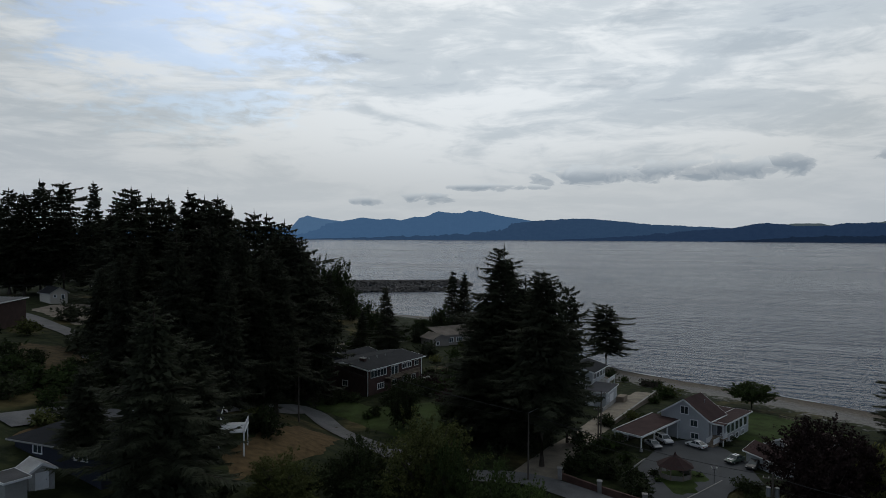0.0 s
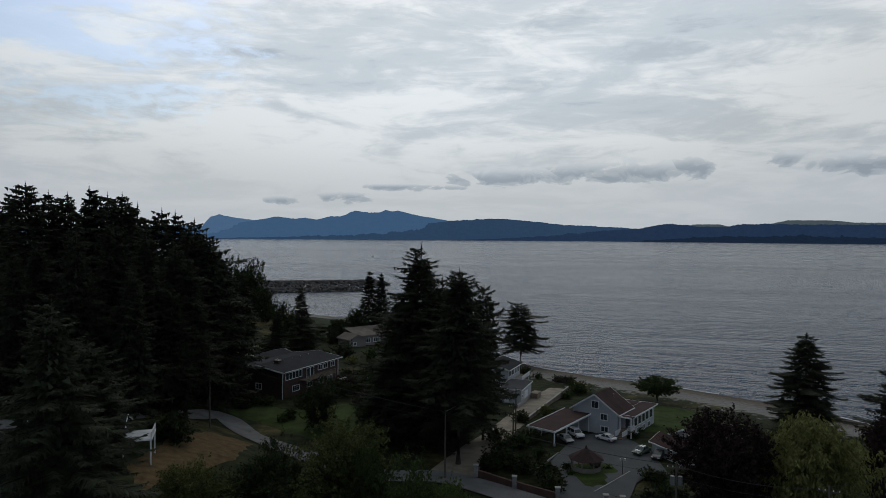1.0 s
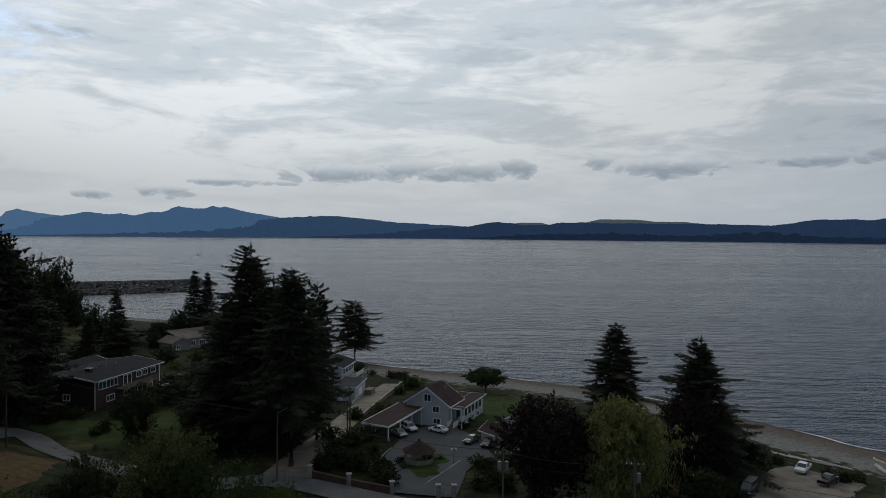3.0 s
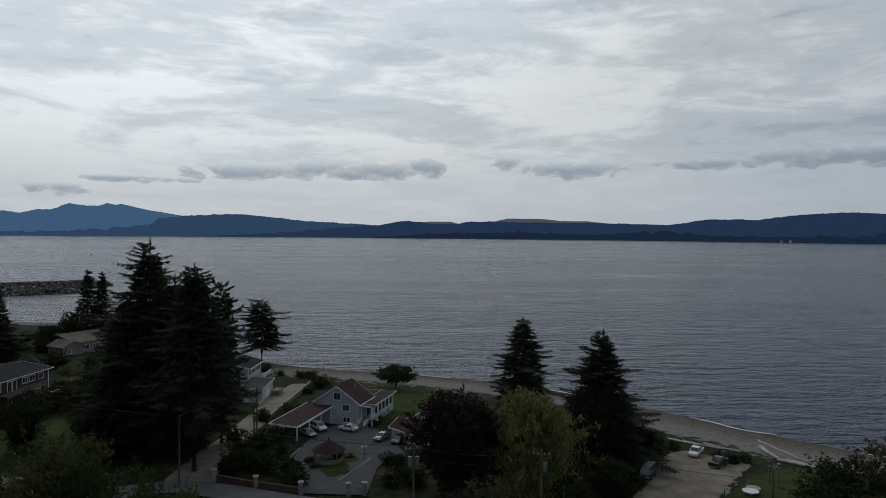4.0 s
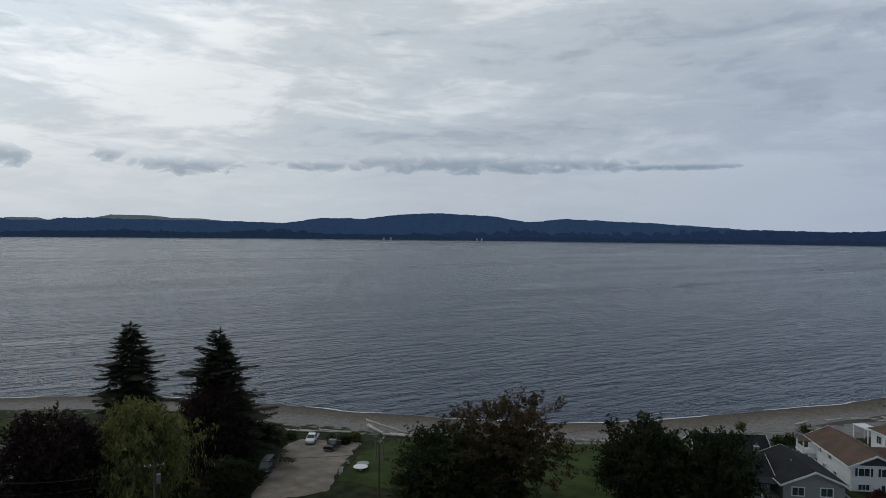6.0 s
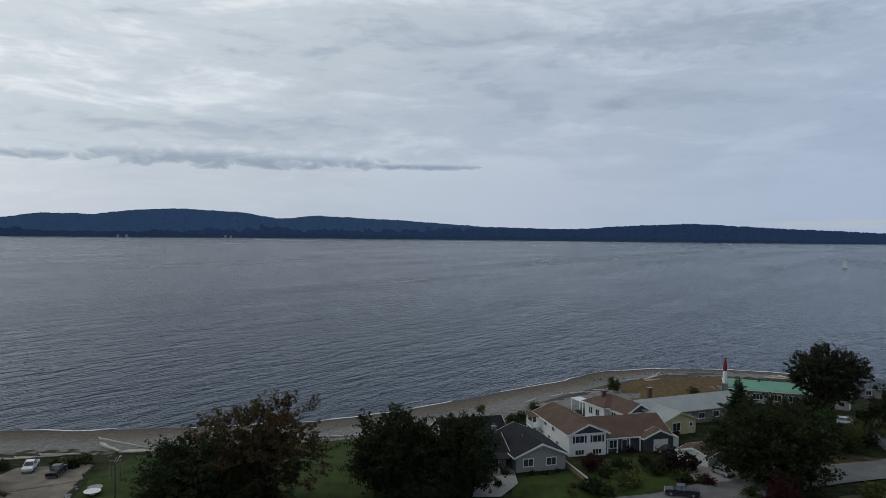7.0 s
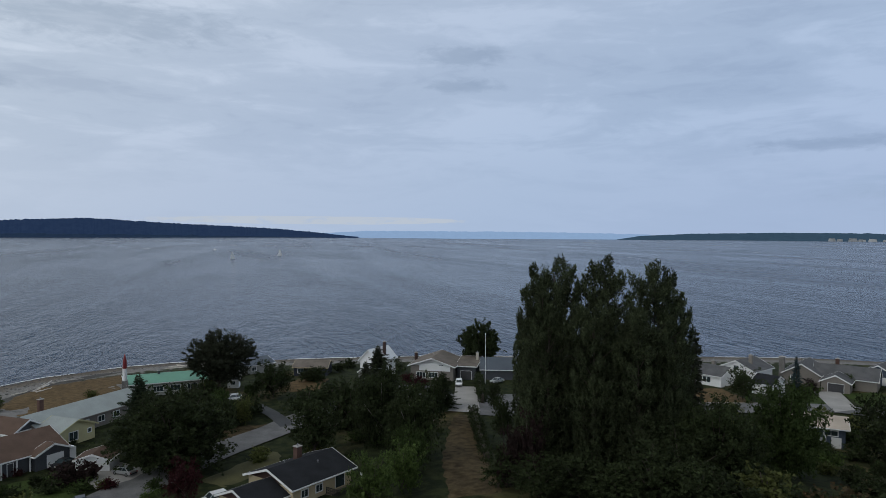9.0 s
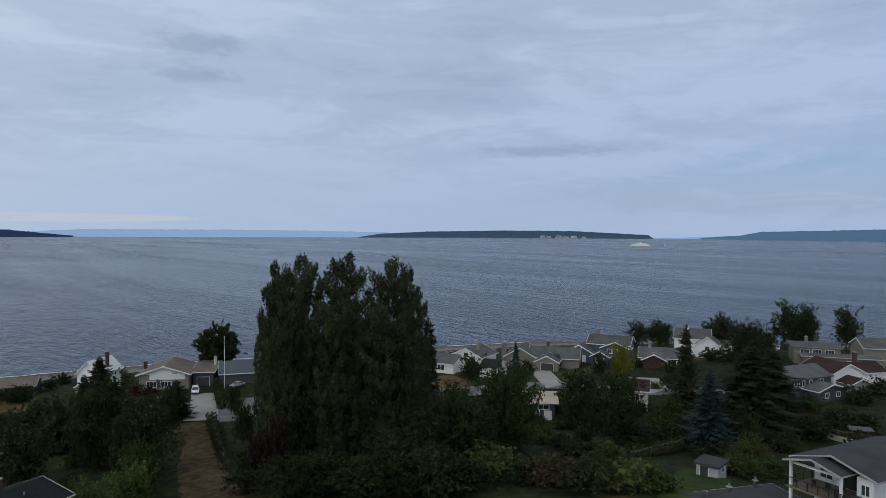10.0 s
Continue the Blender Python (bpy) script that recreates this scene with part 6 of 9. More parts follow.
# the shore pine with its bare trunk
PINE = conifer_meshes(201, 22, 6.8, 0.28, 22, 0.45, 0.4, 6.0, 0.85, 0.22, 0.35, 1.6)
tree(PINE, FIR, 54.9, 232.1, 0.97, 20, "shore_pine", "tall shore pine with bare trunk above the beach", "pine", wide=1.5)
tree(PINE, FIR, 24.6, 136.0, 31.0 / 22, 110, "fir_tree", "dark fir with a high crown beside the pale house", "conifer", wide=0.62)
UMBRELLA = broadleaf_meshes(203, 6, 4.7, 4.5, 0.34, 110, 13000, 0.2, 0.6, clump=0.16, rough=0.1)
tree(UMBRELLA, MIDLEAF, 75.4, 168.4, 1.12, 0, "lawn_tree", "small round-headed tree on the beach lawn", "tree", wide=1.12)
BEECH = broadleaf_meshes(205, 17, 7.6, 7.6, 0.04, 210, 30000, 0.27, 0.5, clump=0.13, rough=0.2)
tree(BEECH, COPPER, 51.4, 92.1, 1.0, 0, "copper_beech", "broad copper-leaved tree over the drive", "tree")
WILLOWTREE = broadleaf_meshes(207, 16, 6.4, 6.4, 0.1, 95, 18000, 0.22, 0.42, hang=0.55, clump=0.2)
tree(WILLOWTREE, WILLOW, 61.1, 86.7, 1.04, 0, "weeping_willow", "pale green weeping willow beside the lane", "willow")
tree(CEDARS[0], FIR, 94.6, 137.2, 1.0, 30, "cedar_tree", "layered dark cedar at the top of the beach", "conifer", wide=1.5)
IVY = broadleaf_meshes(209, 15.5, 5.4, 6.6, 0.02, 150, 22000, 0.24, 0.55, clump=0.14, rough=0.2)
tree(CEDARS[1], FIR, 84.9, 97.5, 1.07, 60, "cedar_tree", "tall pointed conifer swathed in dark ivy", "conifer", wide=1.58)
tree(IVY, COPPER, 80.6, 94.0, 1.0, 10, "dark_tree", "dark leafy tree below the tall conifer", "tree", wide=1.05)
tree(ROUNDS[3], COPPER, 76.2, 90.0, 1.0, 70, "dark_tree", "dark leafy tree below the tall conifer", "tree", wide=0.8)
tree(ROUNDS[1], COPPER, 91.3, 94.4, 0.75, 10, "dark_tree", "low dark tree beside the gravel lot", "tree", wide=0.65)
tree(ROUNDS[2], DARKLEAF, 73.3, 82.0, 0.62, 10, "leafy_tree", "low dark green tree beside the gravel lot", "tree")
MAPLETREE = broadleaf_meshes(211, 15, 8.0, 8.0, 0.1, 130, 24000, 0.24, 0.5, clump=0.13, gap=0.16, rough=0.5)
tree(MAPLETREE, MAPLE, 94.7, 45.1, 1.12, 0, "maple_tree", "rust-tinged maple with open crown by the lawn", "maple")
BIGLEAF = broadleaf_meshes(213, 12, 7.5, 7.5, 0.02, 200, 30000, 0.265, 0.55, clump=0.15, rough=0.3)
tree(BIGLEAF, DARKLEAF, 88.9, 52.6, 1.0, 40, "leafy_tree", "broad dark green tree at the edge of the lawn", "tree", wide=1.08)
tree(BIGLEAF, DARKLEAF, 103.8, 27.2, 1.13, 120, "leafy_tree", "broad dark green tree at the edge of the lawn", "tree", wide=0.86)
tree(BIGLEAF, DARKLEAF, 106.8, 18.0, 1.02, 210, "leafy_tree", "broad dark green tree beside the bungalow", "tree", wide=0.92)

# round the green-roofed house and the point
def green(k, m, x, y, h, w, name="leafy_tree", label="dense dark green garden tree", turn=0, cat="tree"):
    tree(ROUNDS[k % 4], m, x, y, h / 10, 40 * k + turn, name, label, cat, wide=w)


sized(BIGLEAF, 12, DARKLEAF, 120.4, -31.8, 13.9, 60, "leafy_tree", "huge dense dark tree beside the road", "tree", wide=1.15)
sized(CEDARS[1], 22, CEDAR, 132.9, -29.0, 14.9, 15, "deodar_tree", "grey-green deodar with drooping tip", "conifer", wide=1.25)
MONO = broadleaf_meshes(221, 18, 9.4, 8.6, 0.18, 210, 42000, 0.3, 0.52, clump=0.12, rough=0.22)
ROUNDHEAD = broadleaf_meshes(223, 10, 5.2, 5.2, 0.2, 130, 16000, 0.29, 0.55, clump=0.14, rough=0.12)
tree(MONO, FOREST, 170.2, -55.5, 0.93, 0, "cypress_tree", "great dark spreading cypress on the point", "tree", wide=1.02)
green(0, DARKLEAF, 160.6, -65.7, 9.6, 1.0)
sized(CEDARS[1], 22, FIR, 149.5, -88.5, 12.5, 40, "conifer", "dark conifer before the white-roofed house", "conifer", wide=1.5)
green(1, OLIVE, 141.6, -51.1, 7.0, 0.62, "golden_shrub", "rounded olive-green garden shrub", cat="shrub")
green(2, DARKLEAF, 112.4, -53.6, 11.5, 0.85)
green(0, DARKLEAF, 125.1, -67.3, 11.0, 0.7)
sized(CEDARS[1], 22, FIR, 136.4, -77.7, 11.5, 0, "conifer", "dark conifer in a garden", "conifer", wide=1.2)
BIRCHY = broadleaf_meshes(231, 14, 4.6, 4.6, 0.1, 64, 10000, 0.2, 0.5, hang=0.4, clump=0.2)
tree(BIRCHY, DARKLEAF, 111.2, -66.4, 1.1, 0, "birch_tree", "drooping dark birch behind the cream house", "birch", bark=PALEBARK)
tree(BIRCHY, DARKLEAF, 98.9, -65.3, 0.95, 90, "birch_tree", "drooping dark birch behind the cream house", "birch", bark=PALEBARK)
green(1, DARKLEAF, 117.7, -83.0, 11.0, 0.55)
sized(ROUNDHEAD, 10, DARKLEAF, 159.8, -129.2, 15.0, 0, "leafy_tree", "round-headed tree beside the flagpole", "tree", wide=0.85)
sized(CEDARS[1], 22, DARKLEAF, 128.0, -92.6, 8.6, 70, "conifer", "dark bushy conifer at the end of the drive", "conifer", wide=1.9)
green(0, LIMELEAF, 81.6, -47.5, 8.5, 0.8, label="bright green leafy tree beside the cream house")
green(1, LIMELEAF, 84.9, -54.6, 8.0, 0.8, label="bright green leafy tree beside the cream house")
green(2, MIDLEAF, 92.0, -60.7, 8.5, 0.75, label="green leafy tree behind the cream house")
green(0, WINE, 104.1, -28.8, 7.2, 0.66, "plum_tree", "round wine-red plum tree beside the road", cat="tree")
green(1, LIMELEAF, 104.8, -24.2, 3.4, 1.0, "small_tree", "small pale green tree on the verge")
green(2, MIDLEAF, 190.2, -9.9, 4.6, 0.8, "shrub", "green shrub at the top of the beach", cat="shrub")

# the poplars
POP = [poplar_meshes(241 + k, 36, 5.2) for k in range(3)]
for k, (x, y, h, w) in enumerate([(79.0, -79.2, 34.3, 1.1), (73.3, -84.7, 34.0, 1.1), (68.4, -90.6, 33.2, 1.15), (78.2, -75.9, 31.0, 0.95), (68.6, -86.0, 26.5, 0.85), (67.8, -95.4, 27.5, 0.85), (84.4, -78.1, 24.5, 0.85),
                                  (73.9, -73.1, 25.1, 1.2), (68.5, -76.9, 26.6, 1.2), (63.7, -80.9, 25.0, 1.3), (62.0, -84.8, 22.0, 1.2)]):
    tree(POP[k % 3], POPLAR, x, y, h / 36, 47 * k, "poplar_tree", "tall upright poplar with dense flickering leaves", "poplar", "row of poplars", wide=w)
tree(SLIMS[0], FIR, 73.4, -108.9, 1.0, 0, "slim_conifer", "slim conifer behind the poplars", "conifer")
for k, (x, y, h, w) in enumerate([(74.8, -67.2, 9.0, 0.5), (73.6, -69.2, 11.0, 0.5), (97.3, -84.7, 9.5, 0.5), (120.1, -101.9, 7, 0.5)]):
    green(k, COPPER if k < 2 else DARKLEAF, x, y, h, w, "shrub", "dark red-brown shrubby tree beside the poplars")

# gardens to the south
sized(BIGLEAF, 12, DARKLEAF, 54.3, -86.4, 12.4, 33, "leafy_tree", "broad dusky green tree in the gardens", "tree", wide=0.85)
sized(BIGLEAF, 12, MIDLEAF, 54.4, -103.6, 14.6, 133, "leafy_tree", "broad dusky green tree in the gardens", "tree", wide=0.7)
green(0, DARKLEAF, 51.9, -133.2, 12.5, 0.8)
green(3, DARKLEAF, 46.0, -139.0, 12.0, 0.75)
green(1, DARKLEAF, 42.6, -122.5, 13.4, 0.78)
green(2, DARKLEAF, 93.7, -158.9, 9.0, 0.8, label="round dark tree on a dry lawn")
tree(SLIMS[1], SPRUCE, 91.4, -180.1, 0.42, 0, "small_spruce", "small pointed spruce on a front lawn", "conifer", wide=1.3)
green(0, COPPER, 87.4, -179.3, 4.4, 0.8, "plum_tree", "round dark plum tree on a front lawn")
green(1, MIDLEAF, 84.3, -192.9, 4.5, 0.8)
sized(ROUNDS[3], 10, YELLOW, 62.9, -188.3, 11.0, 0, "golden_conifer", "golden yellow-green conifer in a front garden", "conifer", wide=0.62)
green(2, DARKLEAF, 68.8, -187.8, 7.5, 0.6)
sized(CEDARS[1], 22, SPRUCE, 26.6, -126.7, 15.0, 0, "blue_spruce", "broad blue-grey spruce in the gardens", "conifer", wide=1.15)
sized(CEDARS[0], 22, FIR, 38.3, -158.9, 20.6, 0, "sparse_conifer", "ragged conifer with a leaning top", "conifer", wide=0.7)
sized(CEDARS[0], 22, CEDAR, 23.7, -149.6, 18.2, 140, "cedar_tree", "broad layered dark cedar", "conifer", wide=1.75)
sized(CEDARS[0], 22, CEDAR, 21.6, -165.1, 16.0, 20, "cedar_tree", "broad layered dark cedar", "conifer", wide=1.7)
green(0, DARKLEAF, 21.4, -132.3, 8.0, 0.7)
green(1, OLIVE, 18.4, -119.6, 6.0, 0.8)
for k, (x, y, h, w) in enumerate([(77.4, -250.3, 10.4, 0.55), (71.0, -255.3, 10.3, 0.6), (50.5, -257.1, 14.2, 0.55), (33.7, -212.3, 16.3, 0.55), (29.7, -273.4, 18.4, 0.5), (25.9, -276.8, 16.4, 0.4), (13.3, -284.7, 17.4, 0.35)]):
    tree(BIRCHY if k % 2 else ROUNDS[k % 4], DARKLEAF, x, y, h / (14 if k % 2 else 10), 70 * k, "shore_tree", "dark tree standing against the sea", "tree", wide=w * (2.2 if k % 2 else 1.5))


# ---- roads, drives, lawns: thin sheets laid on the ground ----
from mathutils.geometry import delaunay_2d_cdt


def drape(name, outline, mat, lift=0.16, label="", category="", step=3.0, kind="structure"):
    """A sheet over an outline, following the ground."""
    pts = []
    soft = mat in (LAWN, STRAW, DRYGRASS, GRAVEL, PALECONCRETE) or name in ("verge", "beach_shingle", "seaweed_line")
    if soft:                                        # a worn, wandering edge
        wavy, m = [], len(outline)
        for i in range(m):
            (ax, ay), (bx, by) = outline[i], outline[(i + 1) % m]
            k = max(1, int(math.hypot(bx - ax, by - ay) / 1.2))
            for t in range(k):
                x, y = ax + (bx - ax) * t / k, ay + (by - ay) * t / k
                w = 0.7 if mat != PALECONCRETE and name != "seaweed_line" else 0.3
                wavy.append((x + w * noise.noise((x * 0.4, y * 0.4, 2.0)) + 0.5 * w * noise.noise((x * 1.1, y * 1.1, 6.0)), y + w * noise.noise((x * 0.4, y * 0.4, 9.0)) + 0.5 * w * noise.noise((x * 1.1, y * 1.1, 4.0))))
        outline = wavy
    n = len(outline)
    for i in range(n):
        (ax, ay), (bx, by) = outline[i], outline[(i + 1) % n]
        k = max(1, int(math.hypot(bx - ax, by - ay) / step))
        pts += [(ax + (bx - ax) * t / k, ay + (by - ay) * t / k) for t in range(k)]
    edge = len(pts)
    xs, ys = [p[0] for p in outline], [p[1] for p in outline]
    for x in np.arange(min(xs), max(xs), step):
        for y in np.arange(min(ys), max(ys), step):
            inside = False
            for i in range(n):
                (ax, ay), (bx, by) = outline[i], outline[(i + 1) % n]
                if (ay > y) != (by > y) and x < (bx - ax) * (y - ay) / (by - ay) + ax:
                    inside = not inside
            if inside:
                pts.append((float(x), float(y)))
    area = sum(outline[i][0] * outline[(i + 1) % n][1] - outline[(i + 1) % n][0] * outline[i][1] for i in range(n))
    ring = list(range(edge)) if area > 0 else list(range(edge))[::-1]
    vs, _, fs, was, *_ = delaunay_2d_cdt([Vector(p) for p in pts], [], [ring], 1, 0.01)
    zz = height([v.x for v in vs], [v.y for v in vs])
    zz = [float(z) + noise.noise((v.x * 0.09, v.y * 0.09, 0)) * 0.12 + (lift - 0.2 if soft and any(o < edge for o in w) else lift) for z, v, w in zip(zz, vs, was)]
    top = [(v.x, v.y, z) for v, z in zip(vs, zz)]
    ob = part_mesh(name, mesh_of(name, top, [tuple(f) for f in fs], True), mat)
    return tagged(ob, label, category, kind=kind)


def ribbon(name, line, width, mat, lift=0.16, label="", category="road"):
    """A road along a line of (x, y)."""
    line = [Vector(p) for p in line]
    fine = []
    for i in range(len(line) - 1):
        p0, p1, p2, p3 = line[max(i - 1, 0)], line[i], line[i + 1], line[min(i + 2, len(line) - 1)]
        for k in range(8):
            t = k / 8
            fine.append(0.5 * (2 * p1 + (p2 - p0) * t + (2 * p0 - 5 * p1 + 4 * p2 - p3) * t * t + (3 * p1 - p0 - 3 * p2 + p3) * t ** 3))
    fine.append(line[-1])
    left, right = [], []
    for i, p in enumerate(fine):
        d = (fine[min(i + 1, len(fine) - 1)] - fine[max(i - 1, 0)]).normalized()
        nrm = Vector((-d.y, d.x)) * width / 2
        left.append(tuple(p + nrm))
        right.append(tuple(p - nrm))
    return drape(name, left + right[::-1], mat, lift, label, category)


ribbon("road_north", [(-59.0, 92.2), (-56.7, 96.0), (-53.7, 100.6), (-42, 112), (-32.1, 155.7), (-21.0, 140.9), (-9.7, 129.1), (3, 118), (15.1, 115.0), (30.2, 99.5), (47.7, 83.9), (68.8, 73.3)], 5.5, ROADGREY, 0.2, "grey asphalt lane bending downhill")
ribbon("road_hill", [(-121.2, 180.6), (-111.2, 181.1), (-98.5, 171.7), (-84.6, 161.2), (-70, 140)], 5, ROADGREY, 0.2, "grey asphalt lane on the hillside")
ribbon("road_back", [(-41.1, 207.5), (-37.1, 223.9), (-34.4, 244.1), (-22, 225)], 4, GRAVEL, 0.2, "pale gravel lane behind the brown house")
drape("pavement_lane", [(12.6, 119.8), (19.6, 132.0), (25.6, 140.7), (31.6, 150.7), (38.3, 162.5), (44.7, 174.4), (52.6, 186.2), (57.6, 184.2), (46.4, 164.1), (37.8, 150.3), (29.7, 136.8), (23.6, 125.8), (19.6, 115.4)], PALECONCRETE, 0.22, "pale worn concrete lane to the beach", "lane")
drape("pavement_drive", [(30.9, 104.0), (34.0, 112.0), (34.3, 121.2), (37.6, 126.5), (43.6, 136.2), (51.5, 138.7), (54.3, 131.7), (55.0, 124.9), (52.9, 112.7), (50.0, 113.5), (45.6, 109.4), (39.5, 98.9)], ASPHALT, 0.22, "dark asphalt forecourt and drive", "drive")
drape("lawn_island", [(35.2, 116.9), (36.6, 120.2), (39.9, 122.0), (43.9, 121.2), (46.3, 119.3), (46.5, 115.1), (41.9, 110.7), (37.2, 106.5), (35.3, 109.1), (34.7, 112.6)], LAWN, 0.3, "small green lawn round the gazebo", "lawn")
drape("lawn_beach", [(57.3, 139.1), (73.7, 167.5), (82.2, 156.8), (87.3, 143.0), (64.6, 113.9), (63.8, 137.4)], LAWN, 0.2, "mown green lawn above the beach", "lawn")
drape("lawn_brown_house", [(-33.2, 164.2), (-26.0, 174.1), (-16.3, 163.2), (11.1, 175.1), (10.4, 144.6), (2.0, 133.0), (-10.6, 141.1), (-23.1, 155.3)], LAWN, 0.2, "green lawn before the brown house", "lawn")
drape("dry_bank", [(-32.0, 101.0), (-30.9, 110.3), (-27.1, 131.2), (-19.7, 132.5), (-19.9, 114.8), (-25.0, 101.0), (-28.3, 92.8)], STRAW, 0.2, "dry straw-coloured grass bank beside the lane", "grass bank")
drape("dry_bank", [(-55.3, 88.7), (-54.6, 97.8), (-51.0, 96.3), (-50.1, 84.8)], STRAW, 0.22, "dry straw-coloured grass beside the navy house", "grass bank")
drape("dry_field", [(-93.7, 143.0), (-80.2, 150.5), (-74.3, 153.5), (-65.7, 121.4), (-77.9, 118.7)], DRYGRASS, 0.15, "dry grass clearing on the hillside", "grass")
drape("dry_yard", [(-113.7, 190.1), (-114.9, 203.3), (-104.6, 214.4), (-93.8, 202.3), (-91.3, 174.0)], GRAVEL, 0.15, "dusty yard beside the cabin", "yard")
drape("gravel_lot", [(72.2, 77.6), (89.3, 88.8), (98.6, 95.1), (105.6, 97.2), (106.2, 91.9), (110.4, 85.2), (97.0, 78.9), (82.8, 70.9)], GRAVEL, 0.2, "pale gravel parking place above the beach", "car park")
drape("lawn_park", [(87.6, 72.9), (104.7, 80.4), (116.1, 80.9), (120.8, 70.8), (132.4, 51.4), (136.4, 43.1), (98.2, 25.7)], LAWN, 0.2, "wide mown green lawn behind the beach", "lawn")
drape("lawn_bungalow", [(106.1, 9.4), (114.0, 10.6), (120.0, 1.5), (125.5, 0.6), (130.2, -8.5), (130.8, -21.4), (116.3, -16.5), (109.1, -9.7)], LAWN, 0.2, "green front lawn before the bungalow", "lawn")
drape("pavement_bungalow", [(104.9, 15.4), (115.9, 16.1), (123.4, 12.6), (118.1, 10.2), (112.1, 9.0), (105.9, 11.1)], CONCRETE, 0.24, "pale concrete drive beside the bungalow", "drive")
ribbon("road_shore", [(103.9, -4.9), (108.1, -13.8), (114.0, -21.6), (120.4, -31.8), (127.1, -42.4), (132.9, -54.2), (140.8, -68.4), (150, -100), (128.1, -97.6), (128, -113), (117.8, -100.8), (112, -142), (96.3, -142.5), (83.1, -159.7), (75, -170), (50, -178), (20, -205)], 8.4, ROADGREY, 0.22, "grey asphalt shore road")
drape("pavement_garage", [(126.7, -18.4), (133.4, -23.8), (123.3, -28.3), (119.9, -25.0), (118.4, -19.4)], CONCRETE, 0.26, "pale concrete drive with parked cars", "drive")
drape("pavement_gabled_house", [(145.3, -109.6), (142.0, -113.8), (129.5, -104.7), (119.5, -97.2), (125.2, -92.2), (135.1, -101.6)], CONCRETE, 0.26, "pale concrete drive before the gabled house", "drive")
drape("dry_verge", [(137.7, -42.3), (144.7, -48.3), (139.8, -53.0), (139.3, -57.0), (132.8, -44.3)], DRYGRASS, 0.2, "dry verge beside the shore road", "verge")
drape("verge", [(112.6, -33.6), (115.9, -39.7), (121.8, -50.8), (112.1, -46.8), (106.7, -35.6)], material("verge_grass", (0.075, 0.072, 0.028), 0.95, 0.35, 0.7, bump=0.5), 0.2, "yellowing grass verge before the cream house", "verge")
ribbon("path_point", [(134.5, -58.1), (145.9, -59.4), (156.6, -59.4)], 3.2, ASPHALT, 0.24, "narrow dark drive to the point", "drive")
drape("dry_field_point", [(196.8, -17.0), (203.5, -28.3), (206.5, -40.9), (187.2, -37.8), (180.6, -26.5), (180.0, -12.9)], STRAW, 0.15, "dry golden grass behind the beach on the point", "grass")
drape("dry_field_cottage", [(167.8, -65.2), (179.0, -79.8), (175.3, -88.7), (161.9, -78.6)], STRAW, 0.15, "dry golden grass round the cottage", "grass")
drape("dry_track", [(121.5, -91.3), (121.5, -95.5), (103.0, -82.6), (80.8, -69.3), (73.1, -63.7), (77.8, -57.9), (96.4, -69.8)], DRYGRASS, 0.2, "dry brown grass strip between hedges", "grass")
drape("dry_lawn", [(109.3, -160.3), (105.2, -167.2), (89.5, -159.1), (97.3, -146.6)], STRAW, 0.18, "dried-out front lawn", "lawn")
drape("lawn_front", [(89.6, -173.8), (85.6, -180.2), (78.0, -171.1), (81.2, -165.7)], LAWN, 0.2, "green front lawn", "lawn")
drape("lawn_front", [(83.7, -187.7), (78.1, -197.6), (70.9, -190.2), (74.0, -177.2)], LAWN, 0.2, "green front lawn", "lawn")
drape("pavement_taupe_house", [(88.0, -182.4), (84.8, -188.8), (73.2, -172.6), (74.9, -165.3)], CONCRETE, 0.27, "pale concrete drive", "drive")
drape("pavement_white_house", [(88.4, -160.8), (86.8, -166.8), (75.3, -156.9), (78.5, -150.8)], CONCRETE, 0.27, "pale concrete drive", "drive")
drape("pavement_side_road", [(62.4, -192.1), (54.2, -194.1), (48.3, -183.2), (50.6, -173.8), (58.5, -180.2)], CONCRETE, 0.25, "pale concrete yard beside the cottage", "drive")
drape("lawn_shed", [(27.4, -92.0), (25.7, -109.5), (18.3, -104.4), (16.1, -85.0), (21.6, -79.1)], LAWN, 0.18, "rough green lawn round the shed", "lawn")
drape("dry_field_shore", [(193.3, -8.9), (207.9, -15.7), (213.9, -21.4), (216.4, -29.9), (219.4, -42.8), (203.2, -41.8), (197.8, -29.9), (193.3, -21.7), (187.0, -14.1)], STRAW, 0.22, "dry golden grass behind the beach", "grass")
SHINGLE = material("grey_shingle_beach", (0.15, 0.145, 0.138), 0.95, 0.4, 1.6, bump=0.6, bump_scale=3)
WRACK = material("dark_seaweed", (0.022, 0.02, 0.017), 0.9, 0.4, 2.0, bump=0.6)
drape("beach_shingle", [(159.8, 26.8), (171.2, 16.5), (177.9, 7.1), (188.0, -2.5), (197.1, -12.2), (202.9, -21.4), (204.5, -32.4), (205.8, -44.0), (206.0, -54.3), (195.9, -53.3), (193.1, -41.3), (191.1, -30.3), (186.8, -21.1), (179.6, -12.4), (171.0, -3.4), (164.4, 5.5), (156.4, 14.2), (145.2, 22.7)], SHINGLE, 0.14, "grey shingle at the top of the beach", "beach")
for line in ([(154.3, 23.2), (162.7, 15.7), (167.8, 8.9), (173.0, 2.9)], [(176.0, -0.5), (186.8, -8.9), (192.8, -16.1), (196.5, -24.4)], [(199.9, -21.1), (201.2, -30.3), (202.1, -40.0), (201.9, -49.8)]):
    ribbon("seaweed_line", line, 1.1, WRACK, 0.2, "dark line of seaweed along the beach", "seaweed")


